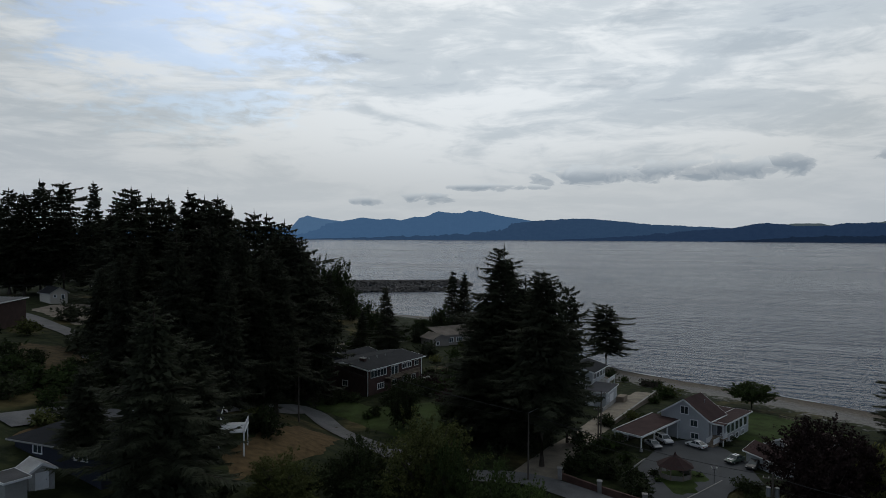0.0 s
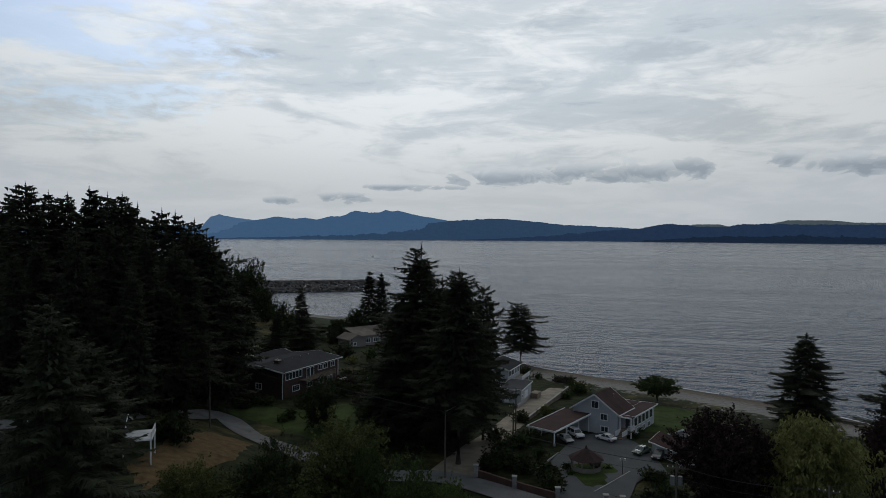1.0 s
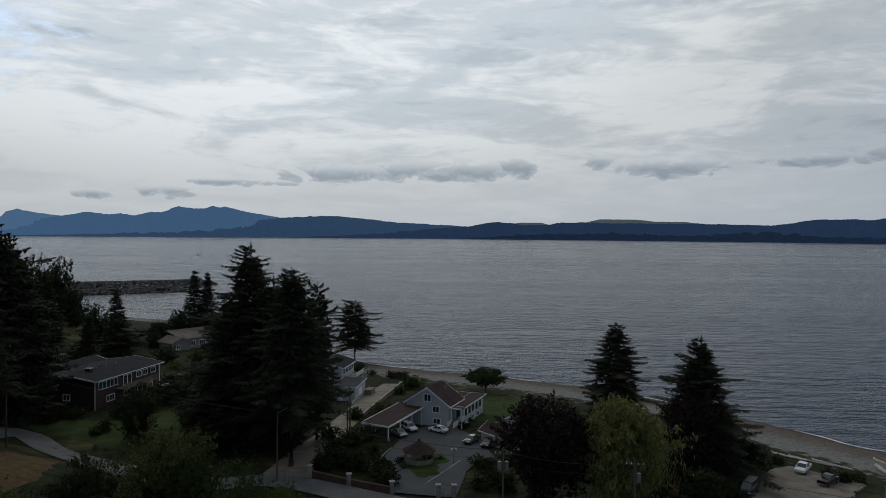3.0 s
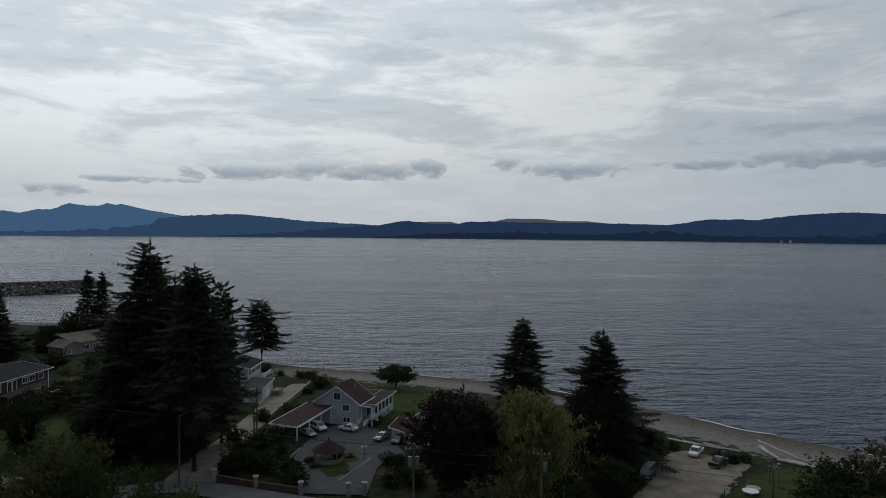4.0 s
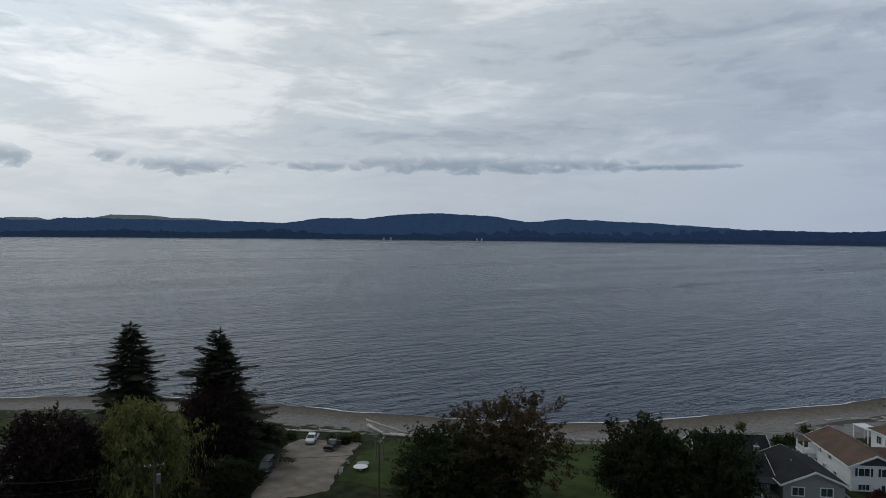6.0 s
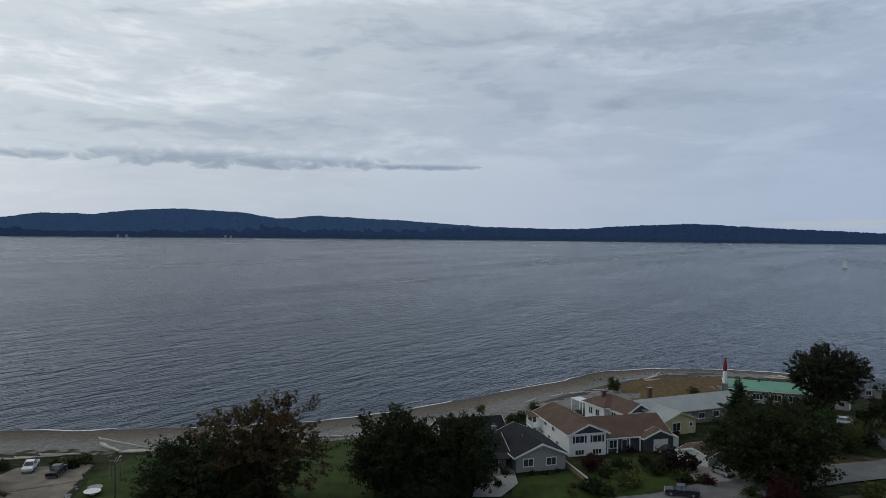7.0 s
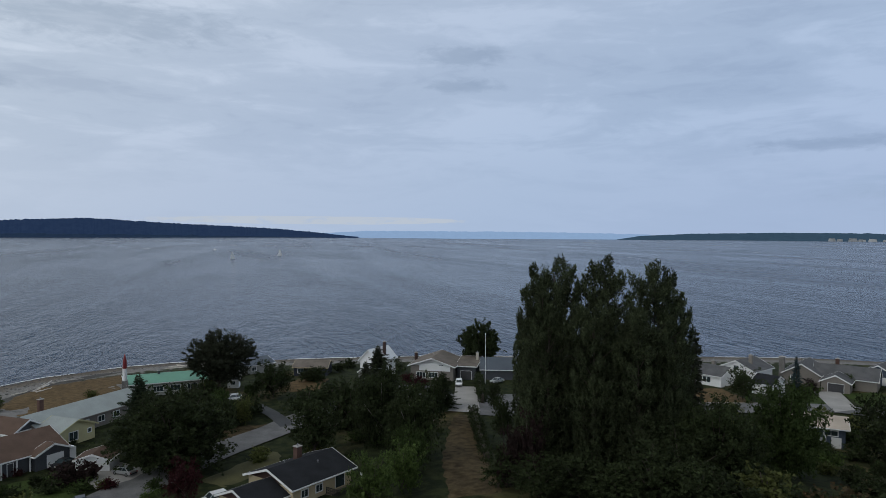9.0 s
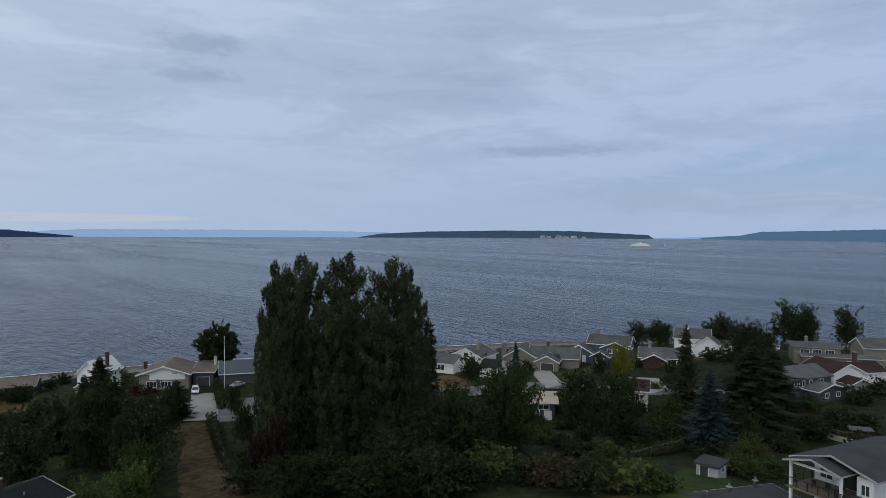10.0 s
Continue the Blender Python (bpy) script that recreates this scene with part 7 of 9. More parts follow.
# ---- vehicles ----
def extrude_profile(bm, outline, w, top=1.0, ztop=0.0, z0=0.0):
    """A side outline of (x, z) made w wide; above z0 it narrows to top at ztop."""
    def half(z):
        return w / 2 * (1 if z <= z0 or ztop <= z0 else 1 - (1 - top) * min(1, (z - z0) / (ztop - z0)))
    a = [bm.verts.new((x, -half(z), z)) for x, z in outline]
    b = [bm.verts.new((x, half(z), z)) for x, z in outline]
    bm.faces.new(a)
    bm.faces.new(b[::-1])
    n = len(a)
    for i in range(n):
        bm.faces.new((a[i], b[i], b[(i + 1) % n], a[(i + 1) % n]))
    bmesh.ops.recalc_face_normals(bm, faces=bm.faces)
    return bm


CAR_KINDS = {
    # length, width, lower outline, cabin outline, wheel radius, axles
    "sedan": (4.6, 1.8, [(-2.3, 0.35), (2.25, 0.3), (2.3, 0.62), (2.0, 0.78), (1.0, 0.92), (-1.7, 0.98), (-2.28, 0.92)], [(1.05, 0.9), (0.35, 1.4), (-0.9, 1.44), (-1.75, 0.97)], 0.33, (1.42, -1.35)),
    "suv": (4.7, 1.9, [(-2.35, 0.45), (2.3, 0.42), (2.35, 0.8), (2.1, 1.0), (1.05, 1.1), (-2.3, 1.12)], [(1.1, 1.08), (0.45, 1.7), (-1.95, 1.74), (-2.32, 1.1)], 0.38, (1.45, -1.4)),
    "pickup": (5.6, 1.95, [(-2.8, 0.55), (2.75, 0.5), (2.8, 0.9), (2.6, 1.06), (1.35, 1.14), (-0.8, 1.14), (-2.8, 1.14)], [(1.4, 1.12), (0.8, 1.76), (-0.55, 1.8), (-0.85, 1.12)], 0.4, (1.8, -1.75)),
    "van": (5.2, 2.0, [(-2.6, 0.45), (2.5, 0.4), (2.6, 0.8), (2.2, 1.15), (-2.6, 1.2)], [(2.15, 1.15), (1.35, 2.15), (-2.5, 2.25), (-2.6, 1.2)], 0.38, (1.65, -1.6)),
}


def car(kind, paint, x, y, heading, label, name="car", stripes=False):
    ln, w, low, cab, wr, axles = CAR_KINDS[kind]
    root = thing(name, pose(x, y, gz(x, y) + noise.noise((x * 0.09, y * 0.09, 0)) * 0.12 + 0.24, 0, 0, heading) @ Matrix.Scale(0.92, 4), label, "car")
    bm = extrude_profile(bmesh.new(), low, w, 0.94, 1.2, 0.6)
    bmesh.ops.bevel(bm, geom=list(bm.edges), offset=0.06, segments=2, affect="EDGES")
    body = part("body", bm, paint, root)
    z0, z1 = cab[0][1], max(z for _, z in cab)
    bm = extrude_profile(bmesh.new(), cab, w * 0.93, 0.8, z1, z0)
    part("cabin", bm, GLASS, root, "dark glazed cabin")
    # roof and pillars in body paint
    xs = [p[0] for p in cab]
    roof = [(cab[1][0] + 0.02, z1 - 0.045), (cab[2][0] - 0.02, z1 - 0.03), (cab[2][0] + 0.03, z1 + 0.02), (cab[1][0] - 0.05, z1 + 0.0)]
    part("roof", extrude_profile(bmesh.new(), roof, w * 0.93 * 0.815), paint, root)
    for s in (-1, 1):
        mid = (cab[1][0] + cab[2][0]) / 2
        for lo, hi in ((cab[0], cab[1]), (cab[3], cab[2]), ((mid, z0), (mid, z1))):
            part("pillar", cyl(bmesh.new(), (lo[0], s * w * 0.463, lo[1] - 0.03), (hi[0], s * w * 0.375, hi[1] - 0.02), 0.055, 0.045, 6), paint, root)
    if kind == "pickup":
        bm = box(bmesh.new(), -2.7, -w * 0.4, 1.0, -0.92, w * 0.4, 1.16)
        part("cargo_bed", bm, BLACKMETAL, root, "dark open cargo bed")
    for ax in axles:
        for s in (-1, 1):
            tyre = part("wheel", cyl(bmesh.new(), (ax, s * (w / 2 - 0.2), wr), (ax, s * (w / 2 + 0.01), wr), wr, wr, 16), RUBBER, root)
            part("rim", cyl(bmesh.new(), (ax, s * (w / 2 + 0.012), wr), (ax, s * (w / 2 + 0.03), wr), wr * 0.62, wr * 0.55, 12), STEEL, tyre)
    fx, bx = max(p[0] for p in low), min(p[0] for p in low)
    zl = low[2][1]
    for s in (-1, 1):
        part("headlight", box(bmesh.new(), fx - 0.12, s * w * 0.36 - 0.2, zl - 0.08, fx + 0.01, s * w * 0.36 + 0.2, zl + 0.08), LAMPGLASS, root)
        part("tail_light", box(bmesh.new(), bx - 0.01, s * w * 0.4 - 0.12, zl, bx + 0.1, s * w * 0.4 + 0.12, zl + 0.2), TAILRED, root)
        part("mirror", box(bmesh.new(), cab[0][0] - 0.35, s * (w / 2 + 0.02) - 0.09, z0 + 0.05, cab[0][0] - 0.2, s * (w / 2 + 0.02) + 0.09, z0 + 0.2, 0.02), paint, root)
    part("bumper", box(bmesh.new(), fx - 0.08, -w * 0.46, 0.34, fx + 0.06, w * 0.46, 0.55, 0.03), BLACKMETAL if kind != "pickup" else STEEL, root)
    part("rear_bumper", box(bmesh.new(), bx - 0.06, -w * 0.46, 0.4, bx + 0.08, w * 0.46, 0.58, 0.03), BLACKMETAL if kind != "pickup" else STEEL, root)
    if stripes:
        for s in (-0.28, 0.28):
            part("stripe", box(bmesh.new(), 0.95, s - 0.16, 0.93, 2.05, s + 0.16, 0.945), CARWHITE, root, "white bonnet stripe")
            part("stripe", extrude_profile(bmesh.new(), [(cab[1][0] - 0.05, z1 + 0.004), (cab[2][0], z1 + 0.024), (cab[2][0], z1 + 0.034), (cab[1][0] - 0.05, z1 + 0.014)], 0.3), CARWHITE, root).location.y = s
    return root


def parked(kind, paint, fx, fy, rx, ry, label, name="car", stripes=False):
    """A car parked with its front and its rear at two places."""
    car(kind, paint, (fx + rx) / 2, (fy + ry) / 2, math.degrees(math.atan2(fy - ry, fx - rx)), label, name, stripes)


parked("suv", CARWHITE, 44.2, 133.9, 43.2, 137.9, "white estate car parked under the carport")
parked("sedan", CARSILVER, 41.3, 130.6, 40.2, 135.7, "pale saloon car under the carport")
parked("sedan", CARWHITE, 47.9, 134.7, 50.2, 131.2, "white saloon car on the asphalt forecourt")
parked("sedan", CARGREEN, 50.8, 122.9, 54.7, 125.6, "dark car with white stripes on the forecourt", stripes=True)
parked("sedan", CARBLACK, 53.3, 119.7, 56.5, 123.2, "black car beside the outbuilding")
parked("pickup", CARWHITE, 100.5, 90.9, 106.8, 94.3, "white pickup truck on the gravel lot", "pickup_truck")
parked("pickup", CARBLACK, 105.1, 87.1, 99.0, 85.0, "black pickup truck on the gravel lot", "pickup_truck")
parked("van", CARBLUE, 81.1, 83.6, 87.9, 87.5, "dark blue-grey van beside the trees", "van")
parked("pickup", CARBLUE, 112.2, -13.8, 111.9, -18.9, "dark blue pickup truck at the roadside", "pickup_truck")
parked("sedan", CARSILVER, 125.4, -23.2, 121.3, -25.7, "silver saloon car on the concrete drive")
parked("sedan", CARBLACK, 133.1, -15.6, 134.8, -18.0, "dark car before the garage")
parked("suv", CARWHITE, 163.1, -54.5, 162.5, -58.0, "white car parked on the point")
parked("suv", CARWHITE, 100.9, -30.8, 101.1, -33.4, "white car before the cream house")
parked("suv", CARWHITE, 141.6, -107.9, 149.4, -114.1, "white car on the pale concrete drive")
parked("suv", CARWHITE, 56.5, -183.5, 52.9, -182.0, "white car beside the cottage")
parked("suv", CARSILVER, 92.1, -168.5, 88.6, -167.5, "grey car on the drive")
parked("sedan", CARSILVER, 142.5, -120.3, 142.7, -123.1, "grey car beside the hedge")


# ---- hedges, shrubs, poles, walls and small things ----
def hedge(x0, y0, x1, y1, w, hgt, mat, label="clipped dark green hedge", seed=0, density=70):
    """A clipped hedge between two points, leaves over a woody core."""
    rng = np.random.default_rng(seed + 400)
    ln = math.hypot(x1 - x0, y1 - y0)
    root = thing("hedge", pose(x0, y0, gz((x0 + x1) / 2, (y0 + y1) / 2) - 0.15, 0, 0, math.degrees(math.atan2(y1 - y0, x1 - x0))), label, "hedge")
    k = int(ln * (2 * hgt + w) * density / 3)
    n = max(6, int(ln / 0.8))
    cs = np.stack([np.repeat(np.linspace(0.2, ln - 0.2, n), 6), np.tile([-w * .32, -w * .32, 0, w * .32, w * .32, 0], n), np.tile([hgt * .3, hgt * .72, hgt * .78, hgt * .3, hgt * .72, hgt * .3], n)], 1)
    cs += rng.normal(0, 0.12, cs.shape)
    part_mesh("foliage", quads_mesh("foliage", leaf_cloud(rng, cs, unit(rng.normal(size=cs.shape)), np.full(len(cs), max(w, hgt) * 0.26), k, 0.24), 3), mat, root)
    part("woody_core", box(bmesh.new(), 0.3, -w * 0.2, 0, ln - 0.3, w * 0.2, hgt * 0.75, 0.1), BARK, root)


def shrub(x, y, h, mat, k=0, wide=1.0, label="rounded dark green garden shrub", name="shrub"):
    small = h < 2
    tree((SHRUBS[k % 2] if small else BUSHES[k % 3]), mat, x, y, h / (1.5 if small else 3.0), 51 * k, name, label, "shrub", wide=wide)


MIX = [DARKLEAF, MIDLEAF, DARKLEAF, OLIVE]
# the screen of shrubs along the foot of the first views
for k, (x, y, h, w, m) in enumerate([
        (-14.7, 98.9, 6.7, 1.1, DARKLEAF), (-18.7, 96.2, 4.9, 1.1, DARKLEAF), (11.5, 94.3, 7.2, 1.2, LIMELEAF), (-23.8, 93.0, 2.2, 1.3, OLIVE), (-27.5, 87.8, 2.0, 1.2, DARKLEAF), (-4.1, 95.9, 8.9, 1.4, DARKLEAF),
        (-10.2, 94.5, 7.3, 1.4, DARKLEAF)]):
    green(k, m, x, y, max(h, 2.5), w * min(1.1, 5.5 / max(h, 2.5)), "leafy_tree", "leafy green tree above the lane")
for k, (x, y, h, w) in enumerate([(-8.2, 149.5, 10.5, 0.62), (-11.0, 163.1, 6.5, 0.5), (11.8, 163.6, 6, 0.6), (-3.2, 175.0, 3.6, 0.8), (7.9, 140.8, 4.2, 0.9), (1.0, 153.5, 4.5, 0.9)]):
    green(k, DARKLEAF, x, y, h, w, label="dark leafy tree on the lawn")
for k, (x, y, h, m) in enumerate([(-93.9, 155.9, 4.0, OLIVE), (-96.2, 179.9, 5.5, FIR), (-74.4, 143.9, 6.5, FIR), (-70.6, 113.3, 3.5, MIDLEAF), (-64.6, 109.3, 4.0, MIDLEAF), (-60.0, 109.1, 5.0, MIDLEAF), (-56.9, 111.8, 5.0, DARKLEAF), (-64.1, 102.1, 3.5, DARKLEAF), (-58.0, 101.6, 3.0, MIDLEAF), (-53.1, 111.5, 5, DARKLEAF), (-76.8, 120.1, 5, DARKLEAF), (-70.4, 119.3, 3, DARKLEAF), (-62.7, 126.3, 4, DARKLEAF)]):
    shrub(x, y, h, m, k, 1.15, "dense green bush on the hillside", "bush")
for k, (x, y, h, m) in enumerate([(-30.0, 165.3, 2.4, DARKLEAF), (-26.7, 165.4, 2.2, DARKLEAF), (-16.5, 153.1, 2.0, MIDLEAF), (-14.9, 155.3, 2.6, DARKLEAF), (-2.3, 221.5, 2.8, WILLOW), (0.4, 199.5, 2.2, WINE), (7.2, 151.3, 2.2, WINE), (9.8, 153.7, 1.8, WINE), (6.8, 258.4, 2.4, OLIVE), (-32.0, 214.1, 4, DARKLEAF)]):
    shrub(x, y, h, m, k, 1.1)
NEARLEAF = [broadleaf_meshes(301 + k, 12, 6.5, 6.5, 0.0, 170, 21000, 0.2, 0.6, clump=0.12, rough=0.35) for k in range(2)]
for k, (x, y, h, half, m, lab) in enumerate([
        (-20.7, 89.6, 8.3, 5.0, OLIVE, "olive-green leafy tree above the lane"), (-11.5, 99.3, 11.4, 4.4, DARKLEAF, "dense dark green tree above the lane"), (-2.6, 98.0, 16.3, 8.2, OLIVE, "large olive-green tree above the lane"),
        (6.6, 85.7, 13.9, 5.6, MIDLEAF, "leafy mid-green tree above the lane"), (1.4, 92.0, 14.1, 4.0, MIDLEAF, "leafy mid-green tree above the lane"), (10.6, 79.3, 13.2, 3.4, LIMELEAF, "bright green leafy bush above the lane"),
        (91.3, 49.1, 9.5, 8.0, DARKLEAF, "broad dark green tree below the maple"), (86.1, 55.6, 7.5, 5.0, DARKLEAF, "broad dark green tree below the maple")]):
    tree(NEARLEAF[k % 2], m, x, y, h / 12, 71 * k, "leafy_tree", lab, "tree", wide=half / (6.5 * h / 12))
for k, (x, y, h, half) in enumerate([(75.8, -66.7, 6, 3.6), (68.4, -66.0, 6, 4), (63.2, -68.2, 7, 4.5), (57.1, -68.9, 6, 4.5), (53.1, -71.5, 8, 5), (55.0, -78.7, 9, 5), (46.9, -72.1, 7, 4.5), (58.9, -88.8, 9, 4.5)]):
    tree(ROUNDS[k % 4], DARKLEAF, x, y, h / 10, 71 * k, "leafy_tree", "dark leafy undergrowth at the foot of the poplars", "tree", wide=half / (5.2 * h / 10))
# planting round the white house
for k, (x, y, h, m) in enumerate([
        (26.5, 134.9, 3.4, DARKLEAF), (26.8, 127.7, 3.2, DARKLEAF), (30.8, 130.4, 3.6, MIDLEAF), (33.7, 132.8, 3.2, DARKLEAF), (26.0, 119.7, 3.2, DARKLEAF), (28.4, 116.6, 3.4, DARKLEAF), (31.2, 113.3, 3.4, DARKLEAF), (31.1, 108.1, 3.0, DARKLEAF), (22.3, 118.9, 2.8, DARKLEAF), (33.0, 123.7, 2.4, MIDLEAF),
        (48.4, 110.9, 2.6, DARKLEAF), (49.5, 108.8, 2.6, DARKLEAF), (48.1, 103.4, 2.8, MIDLEAF), (44.8, 101.6, 2.6, DARKLEAF), (48.4, 99.9, 3.2, DARKLEAF), (36.2, 117.6, 1.5, DARKLEAF), (35.9, 114.6, 1.2, MIDLEAF), (43.4, 116.6, 1.1, DARKLEAF), (42.4, 119.6, 1.4, DARKLEAF), (55.6, 135.0, 1.6, DARKLEAF), (57.9, 138.4, 1.6, MIDLEAF),
        (56.8, 177.7, 3.4, MIDLEAF), (59.6, 180.9, 3.6, OLIVE), (52.4, 170.6, 2.2, MIDLEAF), (50.0, 205.5, 3.2, DARKLEAF), (52.7, 200.7, 2.0, MIDLEAF), (35.3, 148.4, 3.0, DARKLEAF), (42.1, 153.3, 2.4, OLIVE), (44.8, 154.1, 1.6, MIDLEAF)]):
    shrub(x, y, h, m, k, 1.15)
hedge(56.1, 195.6, 61.5, 192.4, 2.2, 2.4, DARKLEAF, seed=1)
# gardens of the bungalow and the split-level house
for k, (x, y, h, m) in enumerate([
        (121.0, -2.9, 3.4, WINE), (118.9, -4.9, 2.4, DARKLEAF), (124.8, -7.2, 2.0, MIDLEAF), (122.2, -8.9, 2.2, DARKLEAF), (114.2, -8.6, 3.4, OLIVE), (125.9, -12.1, 2.2, DARKLEAF), (125.2, -14.4, 2.0, MIDLEAF), (124.5, -16.2, 4.0, COPPER), (124.1, -18.7, 3.8, COPPER), (121.2, -13.5, 2.6, DARKLEAF), (119.2, -17.3, 2.4, MIDLEAF), (118.1, -21.1, 2.0, WINE), (118.8, -20.4, 1.8, OLIVE),
        (112.5, 0.3, 1.4, WILLOW), (111.5, -1.3, 1.6, MIDLEAF), (110.0, -3.0, 3.0, DARKLEAF), (109.4, -4.7, 2.4, MIDLEAF), (109.0, 0.5, 1.4, OLIVE), (110.8, 12.1, 1.4, DARKLEAF), (116.0, 11.3, 1.2, DARKLEAF), (117.3, 7.1, 0.9, DARKLEAF), (117.9, 4.8, 0.9, DARKLEAF), (119.5, 2.9, 0.8, DARKLEAF), (165.0, 22.4, 2.0, OLIVE), (166.7, 9.7, 2.2, MIDLEAF), (156.5, 12.2, 2.4, DARKLEAF), (152.9, 13.8, 2.4, MIDLEAF), (189.6, -30.0, 2.2, OLIVE), (146.6, -20.0, 1.4, DARKLEAF), (115.7, -32.0, 3.6, WINE), (113.3, -26.9, 2.0, MIDLEAF), (133.8, -7.7, 1.6, WINE), (133.6, -10.2, 1.5, WINE)]):
    shrub(x, y, h, m, k, 1.1)
# bushes by the beach lot
for k, (x, y, h, m) in enumerate([(106.1, 89.8, 1.8, DARKLEAF), (106.6, 86.8, 2.2, DARKLEAF), (109.5, 86.4, 2.2, OLIVE), (106.0, 88.3, 1.8, OLIVE), (103.5, 102.3, 2.2, DARKLEAF), (103.3, 98.1, 2.0, MIDLEAF), (99.5, 100.6, 3.2, COPPER), (96.8, 95.6, 2.6, DARKLEAF), (80.0, 84.0, 3.0, DARKLEAF), (75.3, 80.9, 3.2, DARKLEAF)]):
    shrub(x, y, h, m, k, 1.15)
# the point and the gardens to the south
rngs = random.Random(21)
for k, (x, y, h, m) in enumerate([
        (183.7, -95.5, 3.0, DARKLEAF), (190.4, -102.0, 3.4, DARKLEAF), (173.0, -83.3, 4.5, DARKLEAF), (173.5, -81.1, 4.0, DARKLEAF), (174.1, -109.2, 4.0, DARKLEAF), (156.7, -102.0, 3.0, WINE), (150.2, -101.1, 3.5, WINE), (150.9, -92.5, 3.6, DARKLEAF), (146.9, -72.9, 6, DARKLEAF), (142.5, -66.0, 6, DARKLEAF), (126.1, -67.5, 5, DARKLEAF),
        (55.3, -120.4, 3.0, LIMELEAF), (44.9, -81.5, 5.2, OLIVE), (40.0, -81.8, 4.0, DARKLEAF), (35.5, -81.6, 4.6, MAPLE), (31.0, -80.7, 4.8, DARKLEAF), (27.4, -82.6, 4.4, OLIVE), (24.0, -85.2, 3.6, MIDLEAF), (45.6, -75.3, 4.5, DARKLEAF), (49.2, -72.9, 5, DARKLEAF), (40.2, -99.7, 3.6, DARKLEAF), (34.3, -98.2, 3.6, MIDLEAF),
        (38.3, -124.8, 4.6, DARKLEAF), (38.1, -134.7, 4.4, MIDLEAF), (33.5, -129.7, 4.6, DARKLEAF), (37.7, -150.3, 4.6, MIDLEAF), (20.0, -109.7, 3.2, OLIVE), (16.5, -107.2, 3.0, MIDLEAF), (15.1, -113.5, 3.4, MIDLEAF), (15.9, -140.1, 4.0, DARKLEAF), (12.4, -153.0, 5.0, DARKLEAF), (9.3, -165.2, 5.0, DARKLEAF), (4.3, -166.4, 4.5, DARKLEAF), (15.7, -177.8, 4.5, MIDLEAF), (6.3, -193.9, 5, DARKLEAF), (2.5, -207.0, 5, DARKLEAF), (16.2, -197.3, 2.5, DARKLEAF),
        (69.7, -168.7, 3, DARKLEAF), (64.4, -208.8, 2.5, MIDLEAF), (56.8, -208.9, 2.4, WILLOW), (51.4, -181.4, 2.4, OLIVE), (53.6, -206.2, 3.5, DARKLEAF), (47.8, -231.1, 4.5, DARKLEAF), (43.3, -234.5, 4.5, DARKLEAF), (22.2, -249.0, 5, DARKLEAF), (16.9, -241.4, 3, MIDLEAF), (5.9, -274.4, 5, DARKLEAF), (90.1, -132.2, 2.6, LIMELEAF), (98.0, -141.3, 3, DARKLEAF)]):
    shrub(x, y, h, m, k, 1.2, "dense green bush in a garden", "bush")
for k in range(70):
    a, d = rngs.uniform(136, 178), rngs.uniform(112, 172)
    x, y = d * math.sin(radians(a)), d * math.cos(radians(a))
    if not on_way(x, y):
        shrub(x, y, rngs.uniform(1.4, 3.4), MIX[k % 4], k, rngs.uniform(1.0, 1.5), "leafy green bush in the gardens", "bush")
for k in range(40):
    a, d = rngs.uniform(108, 128), rngs.uniform(118, 182)
    x, y = d * math.sin(radians(a)), d * math.cos(radians(a))
    if abs(math.hypot(x - 128, y + 62) - 30) > 8 and not on_way(x, y):
        shrub(x, y, rngs.uniform(1.4, 3.0), MIX[k % 4], k, rngs.uniform(1.0, 1.4), "leafy green bush in the gardens", "bush")
for k in range(26):
    a, d = rngs.uniform(-33, -12), rngs.uniform(105, 150)
    x, y = d * math.sin(radians(a)), d * math.cos(radians(a))
    if not on_way(x, y):
        shrub(x, y, rngs.uniform(1.5, 3.5), MIX[k % 4], k, rngs.uniform(1.0, 1.4), "dense green bush on the hillside", "bush")
def undergrowth(k, x, y, rng):
    if rng.random() < 0.35:
        tree(BUSHES[k % 3], (DARKLEAF, FIR, DARKLEAF, MIDLEAF)[k % 4], x, y, rng.uniform(4, 7) / 3, 40 * k, "leafy_tree", "dark leafy tree in the undergrowth", "tree", wide=rng.uniform(0.7, 1.0))
    else:
        shrub(x, y, rng.uniform(1.6, 3.6), (DARKLEAF, DARKLEAF, MIDLEAF, OLIVE)[k % 4], k, rng.uniform(1.0, 1.5), "dense dark bush in the undergrowth", "bush")


for k, (x, y, h) in enumerate([(-9.5, 172.0, 4.2), (-6.0, 177.5, 5.0), (-2.5, 184.0, 4.4), (0.5, 190.5, 4.0), (3.5, 183.0, 5.2), (-12.5, 167.5, 3.6), (5.5, 172.0, 4.4), (1.5, 167.0, 3.8), (9.5, 180.0, 4.6), (6.5, 196.0, 5.0), (3.0, 206.0, 4.0), (-25.5, 169.5, 3.4),
                               (-29.5, 171.5, 3.8), (-33.5, 174.5, 4.2), (-36.5, 178.0, 4.8), (-22.0, 168.2, 2.8), (-3.5, 199.0, 3.2), (10.5, 191.0, 4.6), (-38.0, 186.0, 5.0)]):
    shrub(x, y, h, (DARKLEAF, DARKLEAF, COPPER, DARKLEAF, MIDLEAF)[k % 5], k, 1.3, "dense dark shrub round the brown house", "bush")
CLEAR = [(-19, 182, 19), (-14, 162, 11), (4, 145, 9), (3, 165, 8), (2, 255, 13), (-24, 132, 5), (-18, 128, 5), (-10, 130, 5), (-30, 200, 5), (24, 133, 6), (30, 142, 6)]
